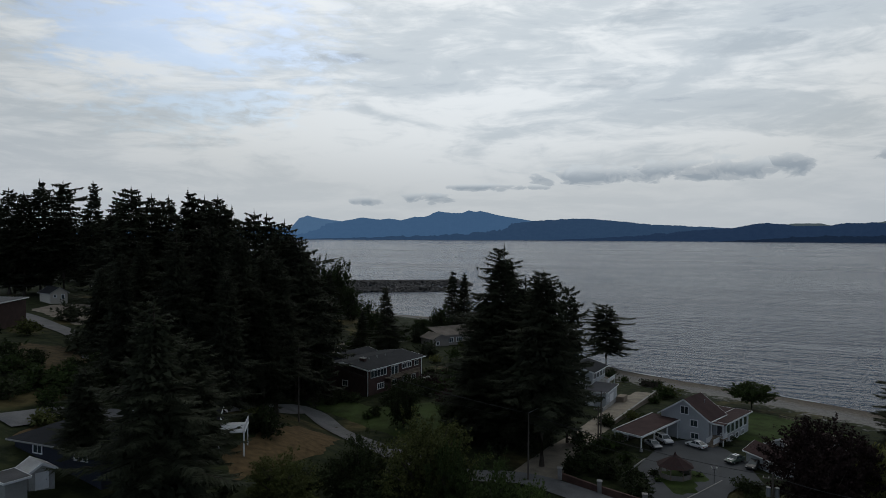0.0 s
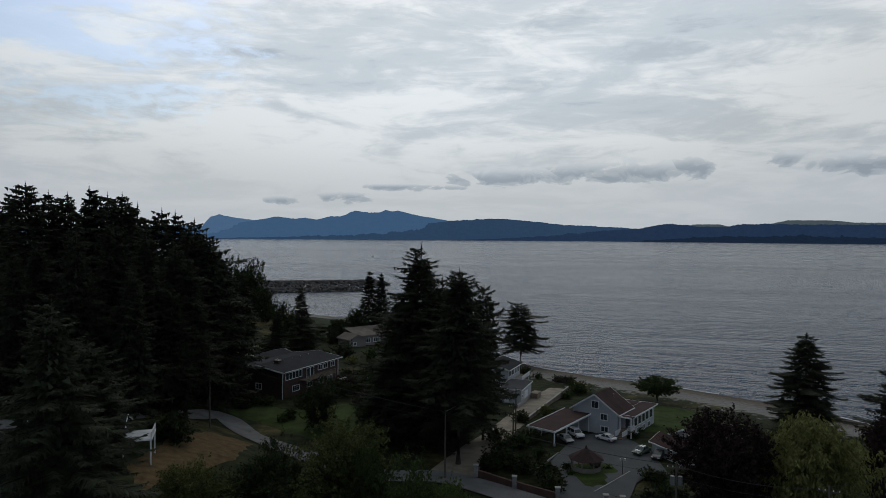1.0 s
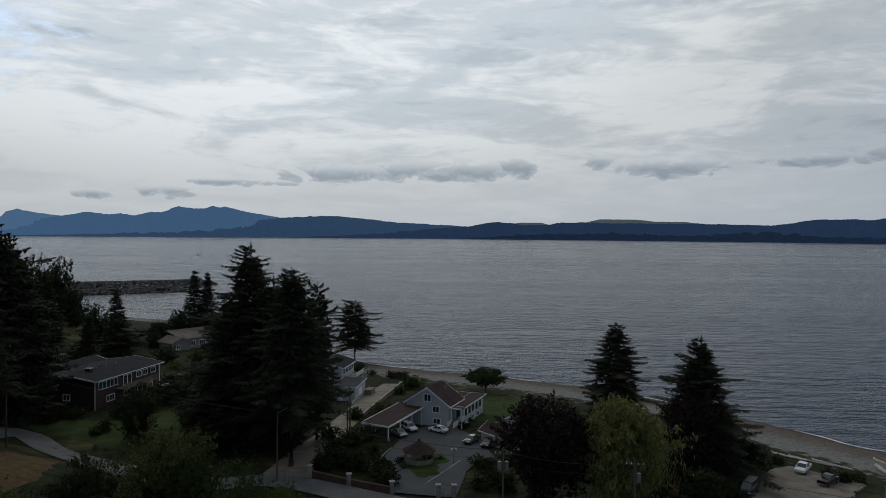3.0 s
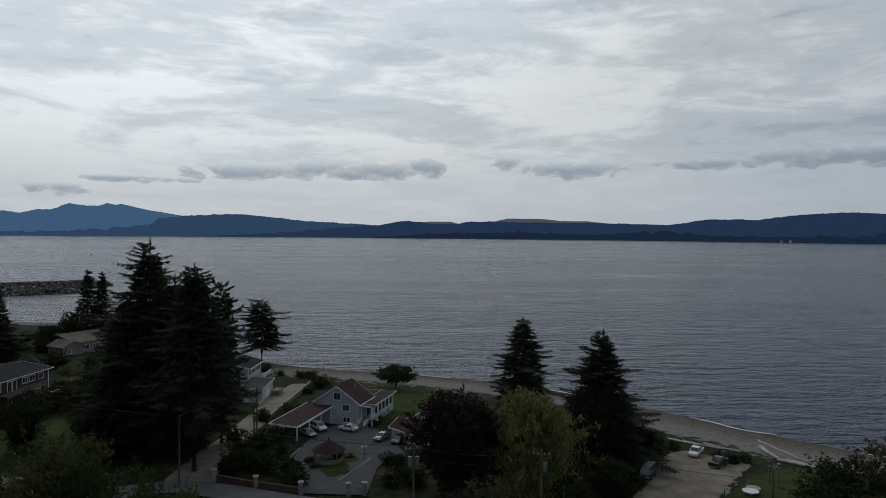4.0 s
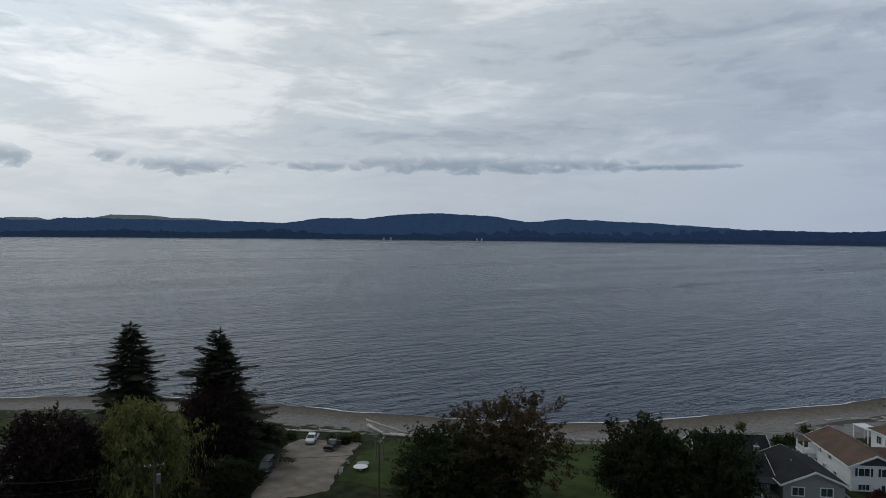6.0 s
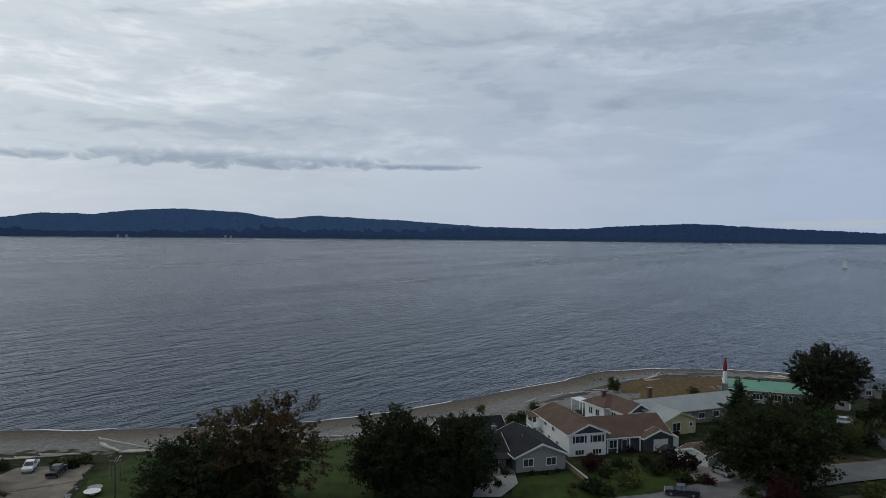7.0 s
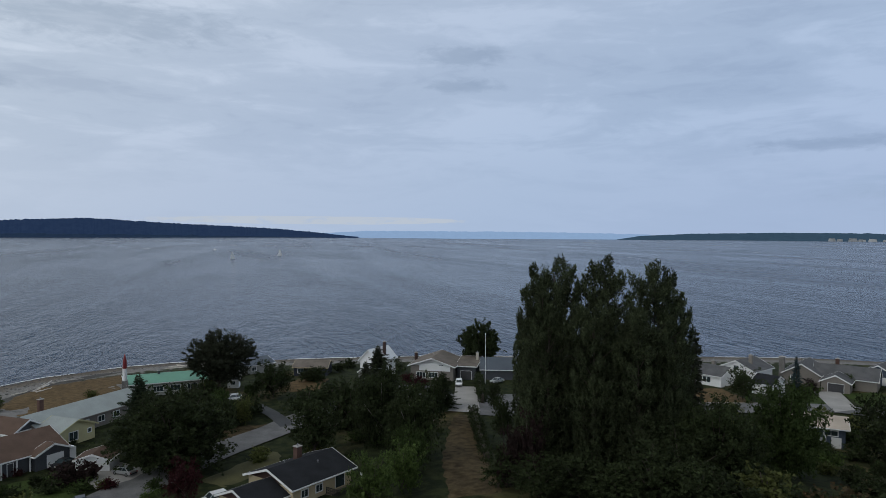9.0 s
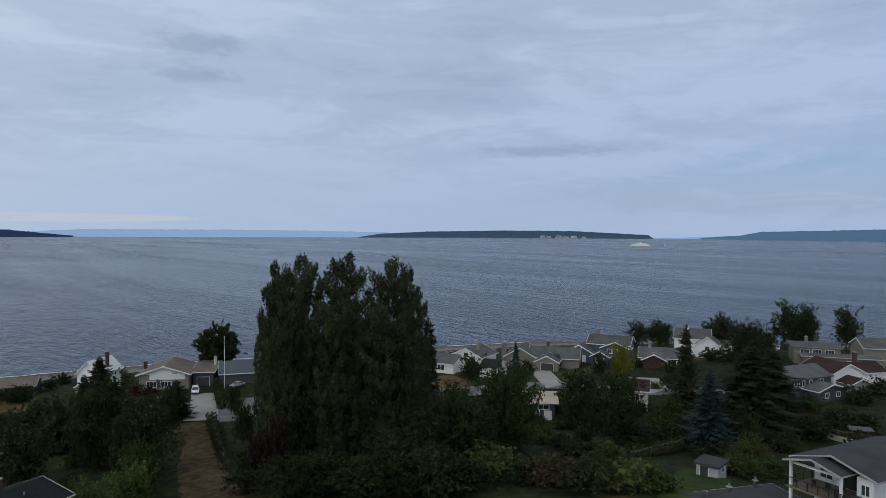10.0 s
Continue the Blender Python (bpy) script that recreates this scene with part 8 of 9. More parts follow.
scatter(46, -12, 1, 150, 330, 61, undergrowth, CLEAR)
scatter(20, -34, -14, 100, 200, 62, undergrowth, [(-46, 82, 16), (-36, 102, 12), (-57, 97, 6), (-100, 165, 22), (-108, 195, 12), (-80, 150, 8)])
scatter(24, 1, 12, 118, 165, 63, undergrowth, [(18, 128, 8), (24, 134, 8), (30, 141, 8), (38, 152, 8), (12, 116, 6)])
scatter(16, 30, 42, 105, 150, 64, undergrowth, [(90, 88, 14)])
scatter(30, 104, 130, 120, 185, 65, undergrowth, [(112, -52, 26), (130, -60, 16), (150, -72, 16), (150, -100, 18), (160, -112, 16), (137, -106, 18), (168, -98, 12), (118, -40, 14), (130, -30, 16)])
scatter(40, 138, 179, 118, 215, 66, undergrowth, [(65, -136, 10), (53, -156, 9), (18, -192, 15), (8, -214, 14), (105, -165, 16), (88, -186, 15), (76, -206, 14), (58, -212, 10), (80, -172, 8), (100, -155, 9), (56, -172, 7), (36, -185, 7), (21, -102, 9), (50, -165, 6)])
hedge(115.8, -92.1, 89.6, -74.5, 2.0, 3.0, DARKLEAF, seed=2)
hedge(145.1, -117.2, 126.1, -103.3, 1.6, 3.6, DARKLEAF, seed=3)
hedge(21.1, -157.1, 1.2, -156.5, 2.2, 2.6, DARKLEAF, seed=4)
hedge(37.9, -108.6, 30.5, -125.8, 2.0, 2.0, MIDLEAF, seed=5)
hedge(45.5, -110.5, 37.9, -108.6, 2.0, 2.2, DARKLEAF, seed=6)


def utility_pole(x, y, h, lean=0.0, arm=0.0, cans=0, lamp=False, label="tall wooden utility pole"):
    z = gz(x, y)
    root = thing("utility_pole", pose(x, y, z, 0, lean, arm), label, "pole")
    part("pole", cyl(bmesh.new(), (0, 0, -0.5), (0, 0, h), 0.17, 0.11, 10), POLEWOOD, root)
    if not lamp:
        part("crossarm", box(bmesh.new(), -1.2, -0.06, h - 0.7, 1.2, 0.06, h - 0.56), POLEWOOD, root)
        for u in (-1.1, -0.45, 0.45, 1.1):
            part("insulator", cyl(bmesh.new(), (u, 0, h - 0.56), (u, 0, h - 0.36), 0.06, 0.04, 6), LAMPGLASS, root)
    for c in range(cans):
        s = -1 if c % 2 else 1
        part("transformer", cyl(bmesh.new(), (s * 0.5, -0.12, h - 2.9), (s * 0.5, -0.12, h - 1.7), 0.3, 0.3, 12), STEEL, root, "grey transformer can")
    if lamp:
        part("lamp_arm", cyl(bmesh.new(), (0, 0, h - 0.2), (1.6, 0, h + 0.35), 0.05, 0.04, 6), STEEL, root)
        part("lamp_head", box(bmesh.new(), 1.5, -0.14, h + 0.28, 2.1, 0.14, h + 0.42, 0.04), STEEL, root)
    return Vector((x, y, z + h))


pa = utility_pole(14.4, 115.1, 11.6, 0, 20, lamp=True, label="slim utility pole with a street lamp")
pb = utility_pole(31.6, 137.4, 10.1, 0, 30)
pb2 = utility_pole(30.9, 136.6, 7.3, 0, 30, label="short wooden utility pole")
pc = utility_pole(42.4, 88.3, 10.6, 0, -20, cans=2, label="wooden utility pole with two grey transformers")
pd = utility_pole(56.7, 77.4, 10.9, 0, -35, cans=1, label="wooden utility pole with crossarm and lamp")
pe = utility_pole(-77.7, 155.7, 14.2, 0, 15, cans=1, label="wooden utility pole on the hillside")
pf = utility_pole(-28.6, 137.6, 15.8, 0, 15, label="wooden utility pole beside the firs")
pg = utility_pole(83.4, 61.3, 9.1, 0, 15, lamp=True, label="slim pole on the lawn")


def power_line(a, b, sag=1.0):
    bm = bmesh.new()
    tube(bm, [a.lerp(b, k / 14) - Vector((0, 0, 4 * sag * k / 14 * (1 - k / 14))) for k in range(15)], [0.022] * 15, 4)
    tagged(part("power_line", bm, BLACKMETAL), "thin sagging black power line", "cable", "overhead lines")


for a, b in ((pf, pa), (pa, pc), (pc, pd)):
    for o in (0, 0.35, -1.2):
        power_line(a + Vector((o * 0.6, 0, -0.3 + min(o, 0))), b + Vector((o * 0.6, 0, -0.3 + min(o, 0))), 0.9)
power_line(pa, pb, 0.7)
power_line(pd, Vector((96.9, 104.5, 9.0)), 0.8)
power_line(pd, pd + Vector((46, -46, 1)), 1.4)
power_line(pe, pe + Vector((-60, -20, 4)), 1.2)

# low wall with stone pillars and a gate along the lane
def pillar(x, y, h=1.9):
    root = thing("gate_pillar", pose(x, y, gz(x, y), 0, 0, -12), "square stone gate pillar with pale cap", "pillar", "gate pillars")
    part("shaft", box(bmesh.new(), -0.35, -0.35, -0.3, 0.35, 0.35, h, 0.03), STONE, root)
    part("cap", box(bmesh.new(), -0.45, -0.45, h + 0.003, 0.45, 0.45, h + 0.16, 0.04), CONCRETE, root)


for x, y in ((19.8, 115.8), (25.1, 109.7), (30.7, 104.1), (37.1, 100.4), (39.4, 99.5)):
    pillar(x, y)


def low_wall(x0, y0, x1, y1, h, mat, label, name="garden_wall", t=0.3):
    t = 0.14 if name == "kerb" else t
    ln = math.hypot(x1 - x0, y1 - y0)
    root = thing(name, pose(x0, y0, gz((x0 + x1) / 2, (y0 + y1) / 2) + 0.05, 0, 0, math.degrees(math.atan2(y1 - y0, x1 - x0))), label, "wall")
    part("masonry", box(bmesh.new(), 0, -t / 2, -0.6, ln, t / 2, h, 0.02), mat, root)
    part("coping", box(bmesh.new(), -0.02, -t / 2 - 0.17 * t, h + 0.003, ln + 0.02, t / 2 + 0.17 * t, h + 0.09, 0.02), CONCRETE if mat is not BRICK else BRICK, root)


low_wall(20.1, 115.8, 25.0, 109.7, 1.0, BRICK, "low red brick garden wall between pillars")
low_wall(25.3, 109.6, 30.6, 104.1, 1.0, BRICK, "low red brick garden wall between pillars")
low_wall(37.2, 149.4, 55.1, 178.2, 0.9, WOOD, "low timber retaining wall beside the lane")
low_wall(37.2, 160.2, 44.7, 174.4, 0.7, CONCRETE, "low concrete wall beside the lane")
low_wall(46.7, 114.9, 42.0, 110.5, 0.16, CONCRETE, "pale concrete kerb round the lawn", "kerb")
low_wall(41.9, 110.4, 37.3, 106.3, 0.16, CONCRETE, "pale concrete kerb round the lawn", "kerb")
low_wall(35.0, 117.0, 36.5, 120.4, 0.16, CONCRETE, "pale concrete kerb round the lawn", "kerb")
low_wall(30.4, 117.1, 37.2, 126.2, 0.16, CONCRETE, "pale concrete kerb beside the drive", "kerb")
low_wall(125.0, 2.6, 114.5, -2.2, 0.9, WOOD, "low timber garden fence", "fence")
low_wall(12.8, -157.5, 1.2, -152.0, 0.8, CONCRETE, "pale concrete garden wall")
low_wall(98.5, -145.8, 89.2, -158.6, 0.3, CONCRETE, "pale concrete kerb before the dry lawn", "kerb")
for a, b in (((37.4, 100.8), (38.4, 100.4)), ((38.3, 99.9), (39.3, 99.5))):
    ln = math.hypot(b[0] - a[0], b[1] - a[1])
    root = thing("gate", pose(a[0], a[1], gz(*a) + 0.25, 0, 0, math.degrees(math.atan2(b[1] - a[1], b[0] - a[0]))), "black wrought-iron drive gate leaf", "gate")
    bm = bmesh.new()
    for z in (0.1, 0.9, 1.6):
        box(bm, 0, -0.025, z, ln, 0.025, z + 0.05)
    part("frame", bm, BLACKMETAL, root)
    for k in range(int(ln / 0.16)):
        part("bar", box(bmesh.new(), 0.08 + k * 0.16, -0.012, 0.155, 0.105 + k * 0.16, 0.012, 0.895), BLACKMETAL, root)

# street lamp on the lawn island
x, y = 45.0, 113.9
root = thing("lamp_post", pose(x, y, gz(x, y)), "black garden lamp post with twin heads", "lamp")
part("post", cyl(bmesh.new(), (0, 0, -0.2), (0, 0, 2.6), 0.06, 0.045, 8), BLACKMETAL, root)
part("arm", cyl(bmesh.new(), (-0.4, 0, 2.45), (0.4, 0, 2.45), 0.03, 0.03, 6), BLACKMETAL, root)
for s in (-0.4, 0.4):
    part("lantern", cyl(bmesh.new(), (s, 0, 2.46), (s, 0, 2.85), 0.09, 0.15, 8), LAMPGLASS, root)

# flagpole by the gabled house
x, y = 144.3, -119.0
root = thing("flagpole", pose(x, y, gz(x, y)), "tall bare white flagpole", "flagpole")
part("pole", cyl(bmesh.new(), (0, 0, -0.3), (0, 0, 13.5), 0.09, 0.05, 8), WHITE, root)
part("finial", cyl(bmesh.new(), (0, 0, 13.5), (0, 0, 13.7), 0.09, 0.02, 8), CHROME, root)


# driftwood
def log(x0, y0, x1, y1, r, label="long bleached driftwood log on the beach", lift=0.0):
    ln = math.hypot(x1 - x0, y1 - y0)
    z = max(gz(x0, y0), gz(x1, y1), gz((x0 + x1) / 2, (y0 + y1) / 2)) + r * 0.7 + lift
    bm = bmesh.new()
    n = 6
    ps = [Vector((ln * k / n, 0.12 * math.sin(k * 2.1), 0.04 * math.sin(k * 1.3))) for k in range(n + 1)]
    tube(bm, ps, [r * (1 - 0.07 * k) for k in range(n + 1)], 9)
    root = thing("driftwood_log", pose(x0, y0, z, 0, 0, math.degrees(math.atan2(y1 - y0, x1 - x0))), label, "log", "driftwood")
    part("stem", bm, DRIFT, root)
    part("root_stub", cyl(bmesh.new(), (0.1, 0, 0), (-0.5, 0.3, 0.25), r * 0.9, r * 0.3, 7), DRIFT, root)


log(122.0, 93.1, 119.0, 80.2, 0.26, "great pale driftwood log above the beach", 0.5)
log(119.4, 90.8, 116.5, 84.6, 0.4, "short thick bleached driftwood log", 0.2)
log(111.9, 97.6, 114.2, 90.9, 0.28)
log(109.6, 100.9, 112.5, 93.8, 0.22)
log(108.0, 103.4, 110.4, 97.8, 0.22)
log(116.5, 84.6, 119.3, 78.0, 0.3)
log(118.0, 83.4, 120.7, 76.7, 0.26)
log(135.5, 50.1, 138.7, 43.8, 0.22)
for k in range(24):
    a = rngs.uniform(80, 112)
    t = rngs.uniform(0, 1)
    i = 21 + int(t * 8)
    (ax, ay), (bx, by) = SHORE[i], SHORE[i + 1]
    f = rngs.random()
    px, py = ax + (bx - ax) * f, ay + (by - ay) * f
    nx, ny = -(by - ay), (bx - ax)
    q = math.hypot(nx, ny)
    off = rngs.uniform(17, 24)
    sx, sy = px - nx / q * off, py - ny / q * off
    if float(inland(sx, sy)) < 5:
        sx, sy = px + nx / q * off, py + ny / q * off
    da = math.atan2(by - ay, bx - ax) + rngs.uniform(-0.4, 0.4)
    ln = rngs.uniform(3, 8)
    log(sx, sy, sx + ln * math.cos(da), sy + ln * math.sin(da), rngs.uniform(0.15, 0.3))


def boulder_mesh(seed):
    bm = bmesh.new()
    bmesh.ops.create_icosphere(bm, subdivisions=1, radius=1)
    for v in bm.verts:
        v.co *= 0.75 + 0.45 * noise.noise(v.co * 1.4 + Vector((seed * 3.1, 0, 0)))
    me = bpy.data.meshes.new("boulder")
    bm.to_mesh(me)
    bm.free()
    me.materials.append(STONE)
    return me


BOULDERS = [boulder_mesh(k) for k in range(5)]
for k in range(34):
    t = k / 33
    x, y = [(1 - t) * a + t * b for a, b in zip((135.4, 53.2), (140.9, 42.0))]
    o = new("boulder", BOULDERS[k % 5])
    s = rngs.uniform(0.3, 0.6)
    o.matrix_basis = pose(x + rngs.uniform(-0.5, 0.5), y + rngs.uniform(-0.5, 0.5), gz(x, y) + s * 0.3, 0, 0, rngs.uniform(0, 360)) @ Matrix.Diagonal((s * 1.3, s, s * 0.8, 1))
    tagged(o, "grey boulder along the top of the beach", "rock", "beach boulders")
for k, (x, y) in enumerate([(106.3, 83.2), (103.4, 82.0), (100.5, 80.1), (96.9, 78.2), (93.2, 76.3), (90.3, 74.5), (107.8, 83.8), (95.8, 77.1)]):
    o = new("boulder", BOULDERS[k % 5])
    s = rngs.uniform(0.3, 0.5)
    o.matrix_basis = pose(x, y, gz(x, y) + 0.15, 0, 0, 40 * k) @ Matrix.Diagonal((s, s, s * 0.8, 1))
    tagged(o, "pale stone edging the gravel lot", "rock", "edging stones")


def rock_pile(name, label, spots, seed, size=(0.6, 1.6)):
    """Many joined boulders heaped along a line."""
    rng = np.random.default_rng(seed)
    base = np.array([v.co for v in BOULDERS[0].vertices])
    tris = [tuple(p.vertices) for p in BOULDERS[0].polygons]
    verts, faces = [], []
    for x, y, z in spots:
        s = rng.uniform(*size)
        a = rng.uniform(0, 6.3)
        c, q = math.cos(a), math.sin(a)
        m = base * np.array([s * rng.uniform(0.8, 1.4), s, s * rng.uniform(0.6, 0.9)])
        m = np.stack([m[:, 0] * c - m[:, 1] * q, m[:, 0] * q + m[:, 1] * c, m[:, 2]], 1) + (x, y, z)
        k = len(verts)
        verts += m.tolist()
        faces += [tuple(i + k for i in f) for f in tris]
    ob = part_mesh(name, mesh_of(name, verts, faces), material(name + "_rock", (0.085, 0.08, 0.075), 0.9, 0.3, 1.0, bump=0.5, island=0.4))
    tagged(ob, label, "rocks", kind="stuff")


def jetty_spots(ax, ay, bx, by, n, wid, top, seed):
    rng = np.random.default_rng(seed)
    out = []
    for k in range(n):
        t, o = rng.uniform(0, 1), rng.uniform(-1, 1)
        taper = min(1, (1 - t) * 12 + 0.3)
        d = math.hypot(bx - ax, by - ay)
        px, py = -(by - ay) / d, (bx - ax) / d
        out.append((ax + (bx - ax) * t + px * o * wid * taper, ay + (by - ay) * t + py * o * wid * taper, top * (1 - abs(o) ** 1.5) * taper))
    return out


rock_pile("breakwater", "long grey boulder breakwater sheltering the harbour", jetty_spots(-210, 585, 26, 612, 2600, 11, 4.2, 3) + jetty_spots(-170, 520, 2, 552, 1500, 8, 3.2, 4), 5, (0.8, 1.9))
shore_rocks = []
for k in range(700):
    i = rngs.randint(23, 29)
    f = rngs.random()
    px, py = SHORE[i] + (SHORE[i + 1] - SHORE[i]) * f
    g = np.array((-(SHORE[i + 1] - SHORE[i])[1], (SHORE[i + 1] - SHORE[i])[0]))
    g = g / np.linalg.norm(g) * rngs.uniform(-3, 16)
    x, y = px - g[0], py - g[1]
    shore_rocks.append((x, y, gz(x, y)))
rock_pile("shore_rocks", "scattered dark rocks on the beach at the point", shore_rocks, 8, (0.12, 0.45))

# dark lines of weed on the beach of the point
KELP = material("beach_weed", (0.03, 0.026, 0.02), 0.8, 0.4, 1.5, bump=0.5)
drape("weed_line", [(161.5, 17.9), (182.4, 5.5), (202.3, -8.1), (217.7, -23.7), (223.9, -31.1), (211.3, -23.0), (195.3, -8.6), (176.9, 4.6), (158.2, 16.2)], KELP, 0.05, "dark line of weed and driftwood on the beach", "seaweed", kind="stuff")
drape("weed_line", [(209.4, -16.5), (220.8, -27.4), (229.8, -38.7), (226.9, -45.7), (222.7, -38.3), (214.3, -27.4)], KELP, 0.05, "dark line of weed and driftwood on the beach", "seaweed", kind="stuff")

# white lines of small breakers
BLUFF = material("pale_bluff", (0.3, 0.31, 0.32), 0.95, 0.3, 0.05)
SAIL = leaf("sail_cloth", (0.8, 0.8, 0.79), 0.05, var=0.05)
FOAM = material("foam", (0.75, 0.77, 0.78), 0.7, 0.2, 3, bump=0.3)
def surf():
    verts, faces = [], []
    for i in range(10, 33):
        a, b = SHORE[i], SHORE[i + 1]
        d = b - a
        ln = np.linalg.norm(d)
        nrm = np.array((-d[1], d[0])) / ln
        if float(inland(*(a + d / 2 + nrm * 3))) > 0:
            nrm = -nrm
        n = int(ln / 1.2)
        for row, (off, thick, need) in enumerate(((0.5, 0.3, -0.2), (2.4, 0.2, 0.22), (5.5, 0.16, 0.5))):
            for k in range(n):
                p, q = a + d * k / n, a + d * (k + 1) / n
                s0 = noise.noise((p[0] * 0.06, p[1] * 0.06, row * 7.0))
                s1 = noise.noise((q[0] * 0.06, q[1] * 0.06, row * 7.0))
                if s0 < need or s1 < need:
                    continue
                w0, w1 = noise.noise((p[0] * 0.15, p[1] * 0.15, row)) * 1.0, noise.noise((q[0] * 0.15, q[1] * 0.15, row)) * 1.0
                t0, t1 = thick * min(1, (s0 - need) * 3), thick * min(1, (s1 - need) * 3)
                j = len(verts)
                for pt, w, t in ((p, w0, t0), (q, w1, t1)):
                    for o, z in ((-t, 0.03), (0, 0.14), (t, 0.03)):
                        v = pt + nrm * (off + w + o)
                        verts.append((v[0], v[1], z))
                faces += [(j, j + 3, j + 4, j + 1), (j + 1, j + 4, j + 5, j + 2)]
    tagged(part_mesh("surf", mesh_of("surf", verts, faces), FOAM), "thin white lines of foam along the waterline", "foam", kind="stuff")


surf()


# ---- boats ----
def sailboat(x, y, heading, label="small white sailing boat under sail"):
    root = thing("sailing_boat", pose(x, y, 0, 0, 4, heading), label, "boat", "sailing boats")
    hull = [(-4.5, 0.2), (-4.2, -0.3), (3.4, -0.3), (5.2, 0.9), (-4.5, 0.8)]
    bm = extrude_profile(bmesh.new(), hull, 2.6)
    for v in bm.verts:
        if v.co.x > 3:
            v.co.y *= 0.25
    part("hull", bm, WHITE, root)
    part("cabin", box(bmesh.new(), -2, -0.8, 0.8, 1.6, 0.8, 1.4, 0.1), WHITE, root)
    part("mast", cyl(bmesh.new(), (0.6, 0, 0.6), (0.6, 0, 13), 0.1, 0.06, 6), STEEL, root)
    part("boom", cyl(bmesh.new(), (0.6, 0, 1.9), (-3.6, 0.6, 1.9), 0.07, 0.06, 6), STEEL, root)
    for nm, pts in (("mainsail", [(0.5, 0, 2.0), (-3.5, 0.6, 2.0), (0.5, 0, 12.8)]), ("jib", [(5.0, 0, 1.1), (0.9, 0.5, 1.4), (0.75, 0, 11.2)])):
        bm = bmesh.new()
        c = [Vector(p) for p in pts]
        mid = sum(c, Vector()) / 3 + Vector((0, 0.5, 0))
        v = [bm.verts.new(p) for p in c] + [bm.verts.new(mid)]
        w = [bm.verts.new(p + Vector((0, 0.03, 0))) for p in c] + [bm.verts.new(mid + Vector((0, 0.03, 0)))]
        for i, j in ((0, 1), (1, 2), (2, 0)):
            bm.faces.new((v[i], v[j], v[3]))
            bm.faces.new((w[j], w[i], w[3]))
        part(nm, bm, SAIL, root)


sailboat(1088.5, -377.1, 100)
sailboat(1200.7, -502.0, 250)


def motorboat(x, y, heading, s=1.0, label="small white motor boat on the water"):
    root = thing("motor_boat", pose(x, y, 0, 0, 0, heading) @ Matrix.Scale(s, 4), label, "boat")
    bm = extrude_profile(bmesh.new(), [(-3.5, -0.2), (2.5, -0.2), (4.2, 1.1), (-3.5, 0.9)], 2.4)
    part("hull", bm, WHITE, root)
    part("cabin", box(bmesh.new(), -1.2, -0.9, 0.92, 1.4, 0.9, 2.3, 0.15), WHITE, root)
    part("mast", cyl(bmesh.new(), (-0.4, 0, 2.3), (-0.4, 0, 7), 0.06, 0.04, 6), STEEL, root)


motorboat(24.2, 1338.4, 60, 1.3, "dark small fishing boat far out on the water")
motorboat(1633.1, -523.3, 200, 1.0)
x, y = 682.3, -2222.0
root = thing("ferry", pose(x, y, 0, 0, 0, 14), "white double-decked car ferry crossing the strait", "ferry")
part("hull", prism(bmesh.new(), [(-34, 0), (-28, -7), (28, -7), (34, 0), (28, 7), (-28, 7)], -1, 4.5), WHITE, root)
part("car_deck", box(bmesh.new(), -26, -6.5, 4.504, 26, 6.5, 7.5, 0.3), WHITE, root)
part("upper_deck", box(bmesh.new(), -17, -5.5, 7.504, 17, 5.5, 10, 0.3), WHITE, root)
part("bridge", box(bmesh.new(), -4, -4, 10.004, 4, 4, 12.8, 0.3), WHITE, root)
part("funnel", box(bmesh.new(), -9, -1.5, 10.004, -6, 1.5, 14, 0.2), BLUEWALL, root)
for k in range(12):
    part("window", box(bmesh.new(), -15 + k * 2.6, -5.56, 8.2, -13.4 + k * 2.6, -5.51, 9.2), GLASS, root)
x, y = 636.1, -2329.1
motorboat(x, y, 190, 1.4, "small white boat following the ferry")

# ---- garden clutter ----
def round_table(x, y, mat, label, r=1.1):
    root = thing("garden_table", pose(x, y, gz(x, y) + 0.2, 0, 0, 0), label, "table")
    part("top", cyl(bmesh.new(), (0, 0, 0.62), (0, 0, 0.7), r, r, 24), mat, root)
    part("pedestal", cyl(bmesh.new(), (0, 0, -0.2), (0, 0, 0.62), 0.35, 0.2, 12), mat, root)


round_table(93.6, 72.7, WHITE, "round white table on the lawn", 1.25)
round_table(95.4, 73.6, CONCRETE, "round grey table on the lawn", 1.1)
x, y = 101.6, 74.6
root = thing("swing_frame", pose(x, y, gz(x, y) + 0.1, 0, 0, 30), "weathered wooden frame on the lawn", "frame")
for u, v in ((-0.8, -0.7), (-0.8, 0.7), (0.8, -0.7), (0.8, 0.7)):
    part("leg", cyl(bmesh.new(), (u * 1.3, v, -0.2), (u * 0.3, v, 3.2), 0.09, 0.08, 6), WOOD, root)
part("beam", cyl(bmesh.new(), (0, -1.0, 3.2), (0, 1.0, 3.2), 0.1, 0.1, 6), WOOD, root)
part("cross_arm", cyl(bmesh.new(), (-1.3, 0, 3.3), (1.3, 0, 3.3), 0.07, 0.07, 6), WOOD, root)
x, y = 89.6, 73.7
root = thing("notice_board", pose(x, y, gz(x, y) + 0.1, 0, 0, -60), "small white notice board on a post", "sign")
part("post", box(bmesh.new(), -0.05, -0.05, -0.2, 0.05, 0.05, 0.6), WOOD, root)
part("board", box(bmesh.new(), -0.35, -0.03, 0.6, 0.35, 0.03, 1.5, 0.01), WHITE, root)
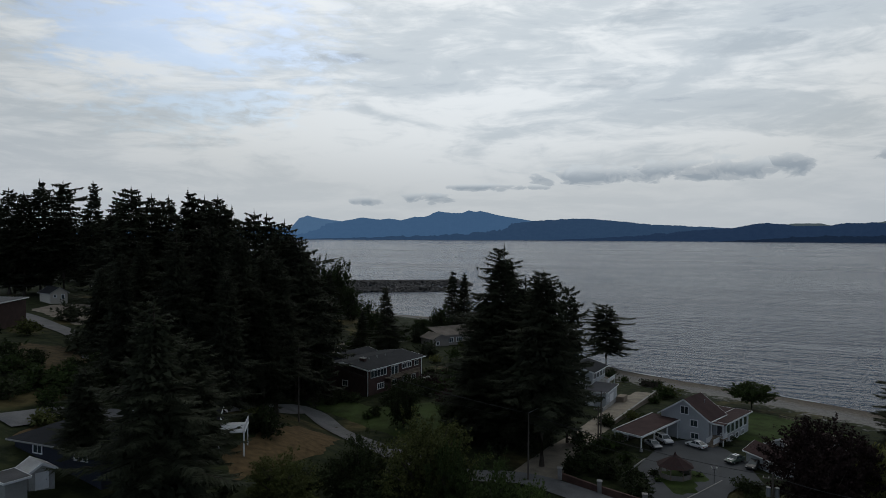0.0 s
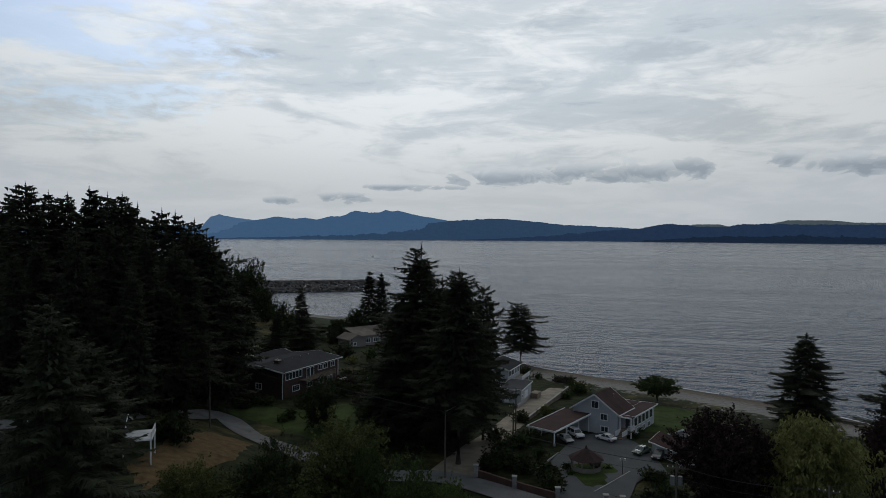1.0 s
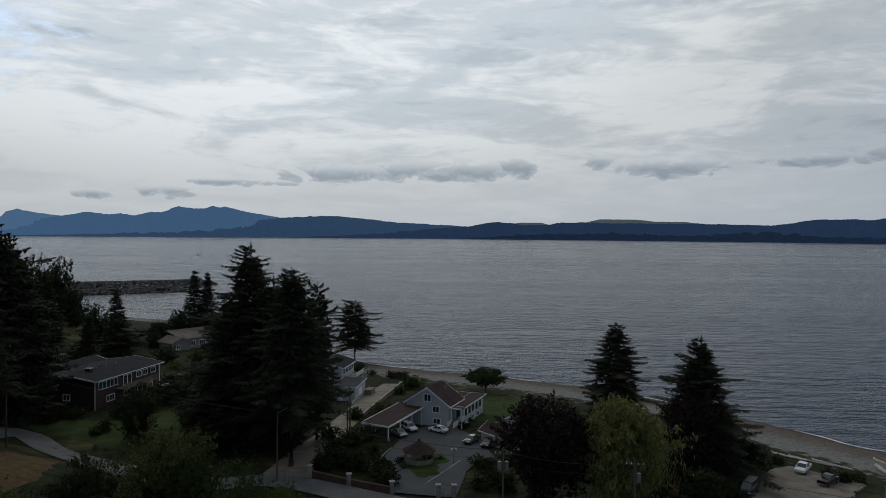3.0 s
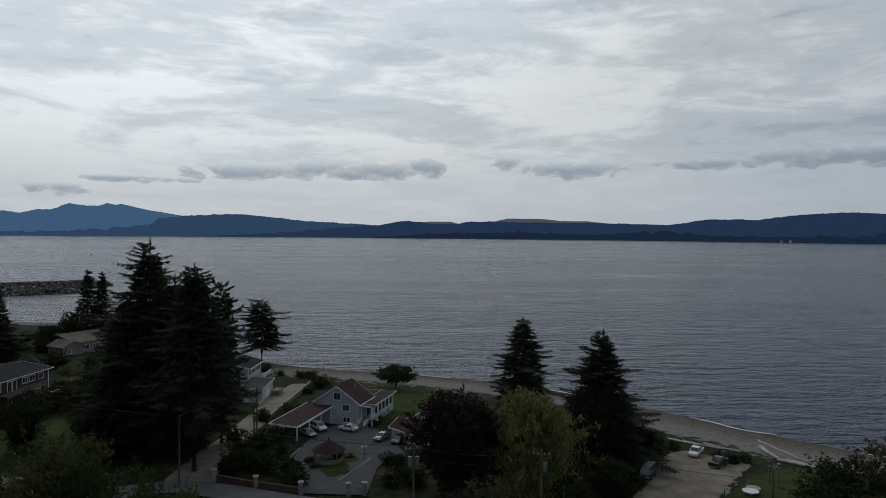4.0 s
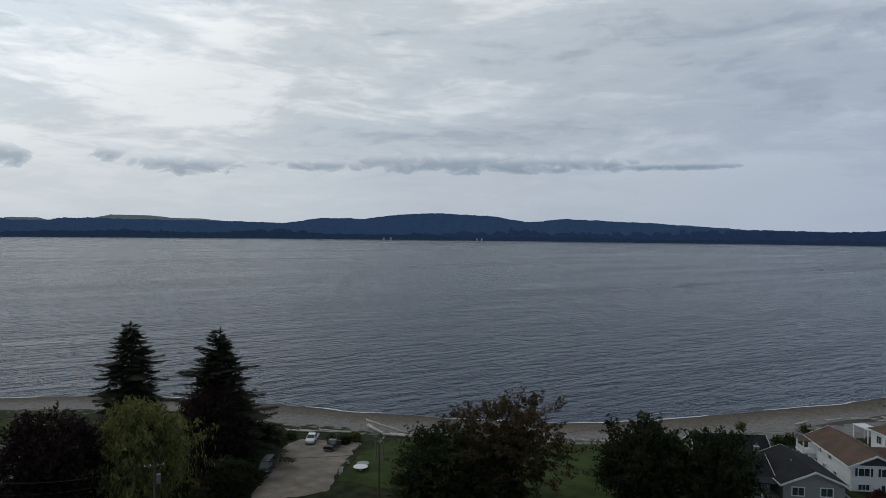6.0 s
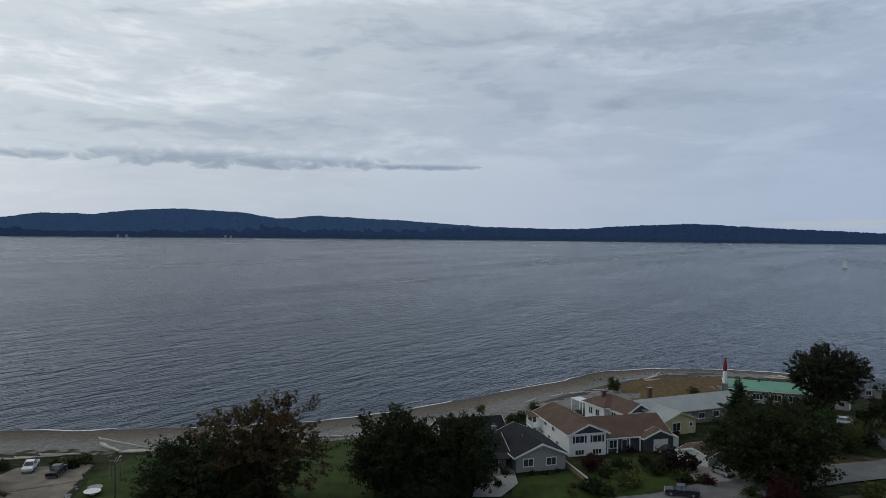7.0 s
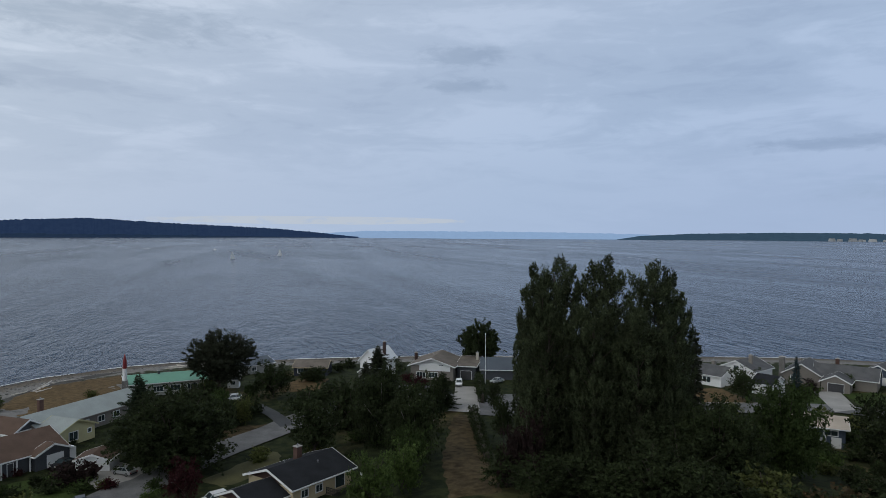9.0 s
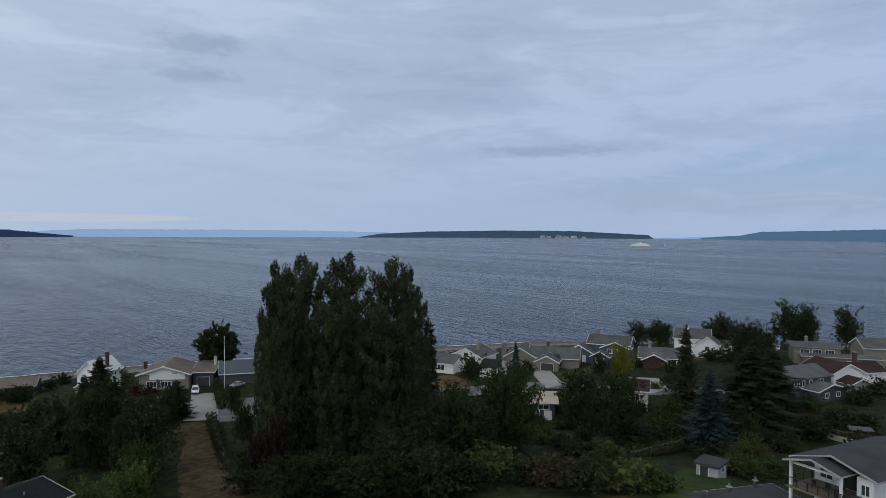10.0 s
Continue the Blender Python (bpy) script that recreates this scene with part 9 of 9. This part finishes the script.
for k in range(4):
    part("line", box(bmesh.new(), -0.25, -0.036, 0.75 + k * 0.17, 0.25, -0.0305, 0.81 + k * 0.17), DARKGREY, root)
def bench(x, y, turn):
    root = thing("picnic_bench", pose(x, y, gz(x, y) + 0.2, 0, 0, turn), "weathered wooden bench by the beach", "bench")
    for z, v in ((0.42, 0), (0.75, 0.22), (0.95, 0.26)):
        part("slat", box(bmesh.new(), -0.9, v - 0.12, z, 0.9, v + 0.06, z + 0.06), WOOD, root)
    for u in (-0.75, 0.75):
        part("leg", box(bmesh.new(), u - 0.05, -0.1, -0.2, u + 0.05, 0.3, 0.415), WOOD, root)


bench(132.2, 47.7, -70)
bench(114.9, 76.4, -55)
# a low wooden fence above the beach
def fence(x0, y0, x1, y1, label="low weathered wooden fence", h=1.0, step=1.8):
    ln = math.hypot(x1 - x0, y1 - y0)
    root = thing("fence", pose(x0, y0, gz((x0 + x1) / 2, (y0 + y1) / 2), 0, 0, math.degrees(math.atan2(y1 - y0, x1 - x0))), label, "fence")
    for k in range(int(ln / step) + 1):
        part("post", box(bmesh.new(), k * step - 0.05, -0.05, -0.5, k * step + 0.05, 0.05, h + 0.1), WOOD, root)
    for z in (0.35, 0.8):
        part("rail", box(bmesh.new(), 0, 0.054, z * h, ln, 0.09, z * h + 0.12), WOOD, root)


fence(77.7, 159.0, 82.3, 151.0, h=0.9)
fence(157.7, -50.1, 147.0, -49.0, "low dark garden fence", 1.3)
fence(168.7, -38.4, 166.1, -42.6, "low dark garden fence", 1.3)
low_wall(154.6, -32.6, 154.3, -36.3, 1.2, NAVY, "low dark garden wall")


# houses on the far shores
for (a, e), d, w in (((53.9, -0.4), 4395, 12), ((54.5, -0.4), 4393, 14), ((61.6, -0.5), 4391, 12), ((62.0, -0.1), 4395, 10), ((156.3, -0.3), 4486, 12), ((157.2, -0.3), 4488, 14)):
    fx, fy = d * math.sin(radians(a)), d * math.cos(radians(a))
    tx, ty = math.cos(radians(a)) * w / 2, -math.sin(radians(a)) * w / 2
    h = House("far_house", "tiny white house on the wooded far shore", fx - tx, fy - ty, fx + tx, fy + ty, sea_rise(a) + (7.0 if a < 100 else 4.0))
    h.wing(0, 0, w, 10, 5, PALEGREY, along="u", rise=2.5, tiles=ROOFGREY, foot=10).windows("f", 2, 2, 2, [w * 0.3, w * 0.7])
# pale bluffs of the island
for k, (a, w, t) in enumerate(((155.2, 22, 16), (155.7, 18, 13), (156.5, 26, 17), (157.0, 16, 12), (157.7, 24, 15), (158.5, 18, 10))):
    d = 4492
    x, y = d * math.sin(radians(a)), d * math.cos(radians(a))
    bm = bmesh.new()
    prism(bm, [(-w, 0), (-w * 0.4, -4), (w * 0.5, -3), (w, 0), (w * 0.4, 9), (-w * 0.5, 9)], -8, t)
    for v in bm.verts:
        if v.co.z > 0:
            v.co.x *= 0.7
            v.co.y += 5
    root = thing("bluff", pose(x, y, sea_rise(a), 0, 0, -a), "pale eroded bluff on the far island", "cliff", "island bluffs")
    part("face", bm, BLUFF, root)
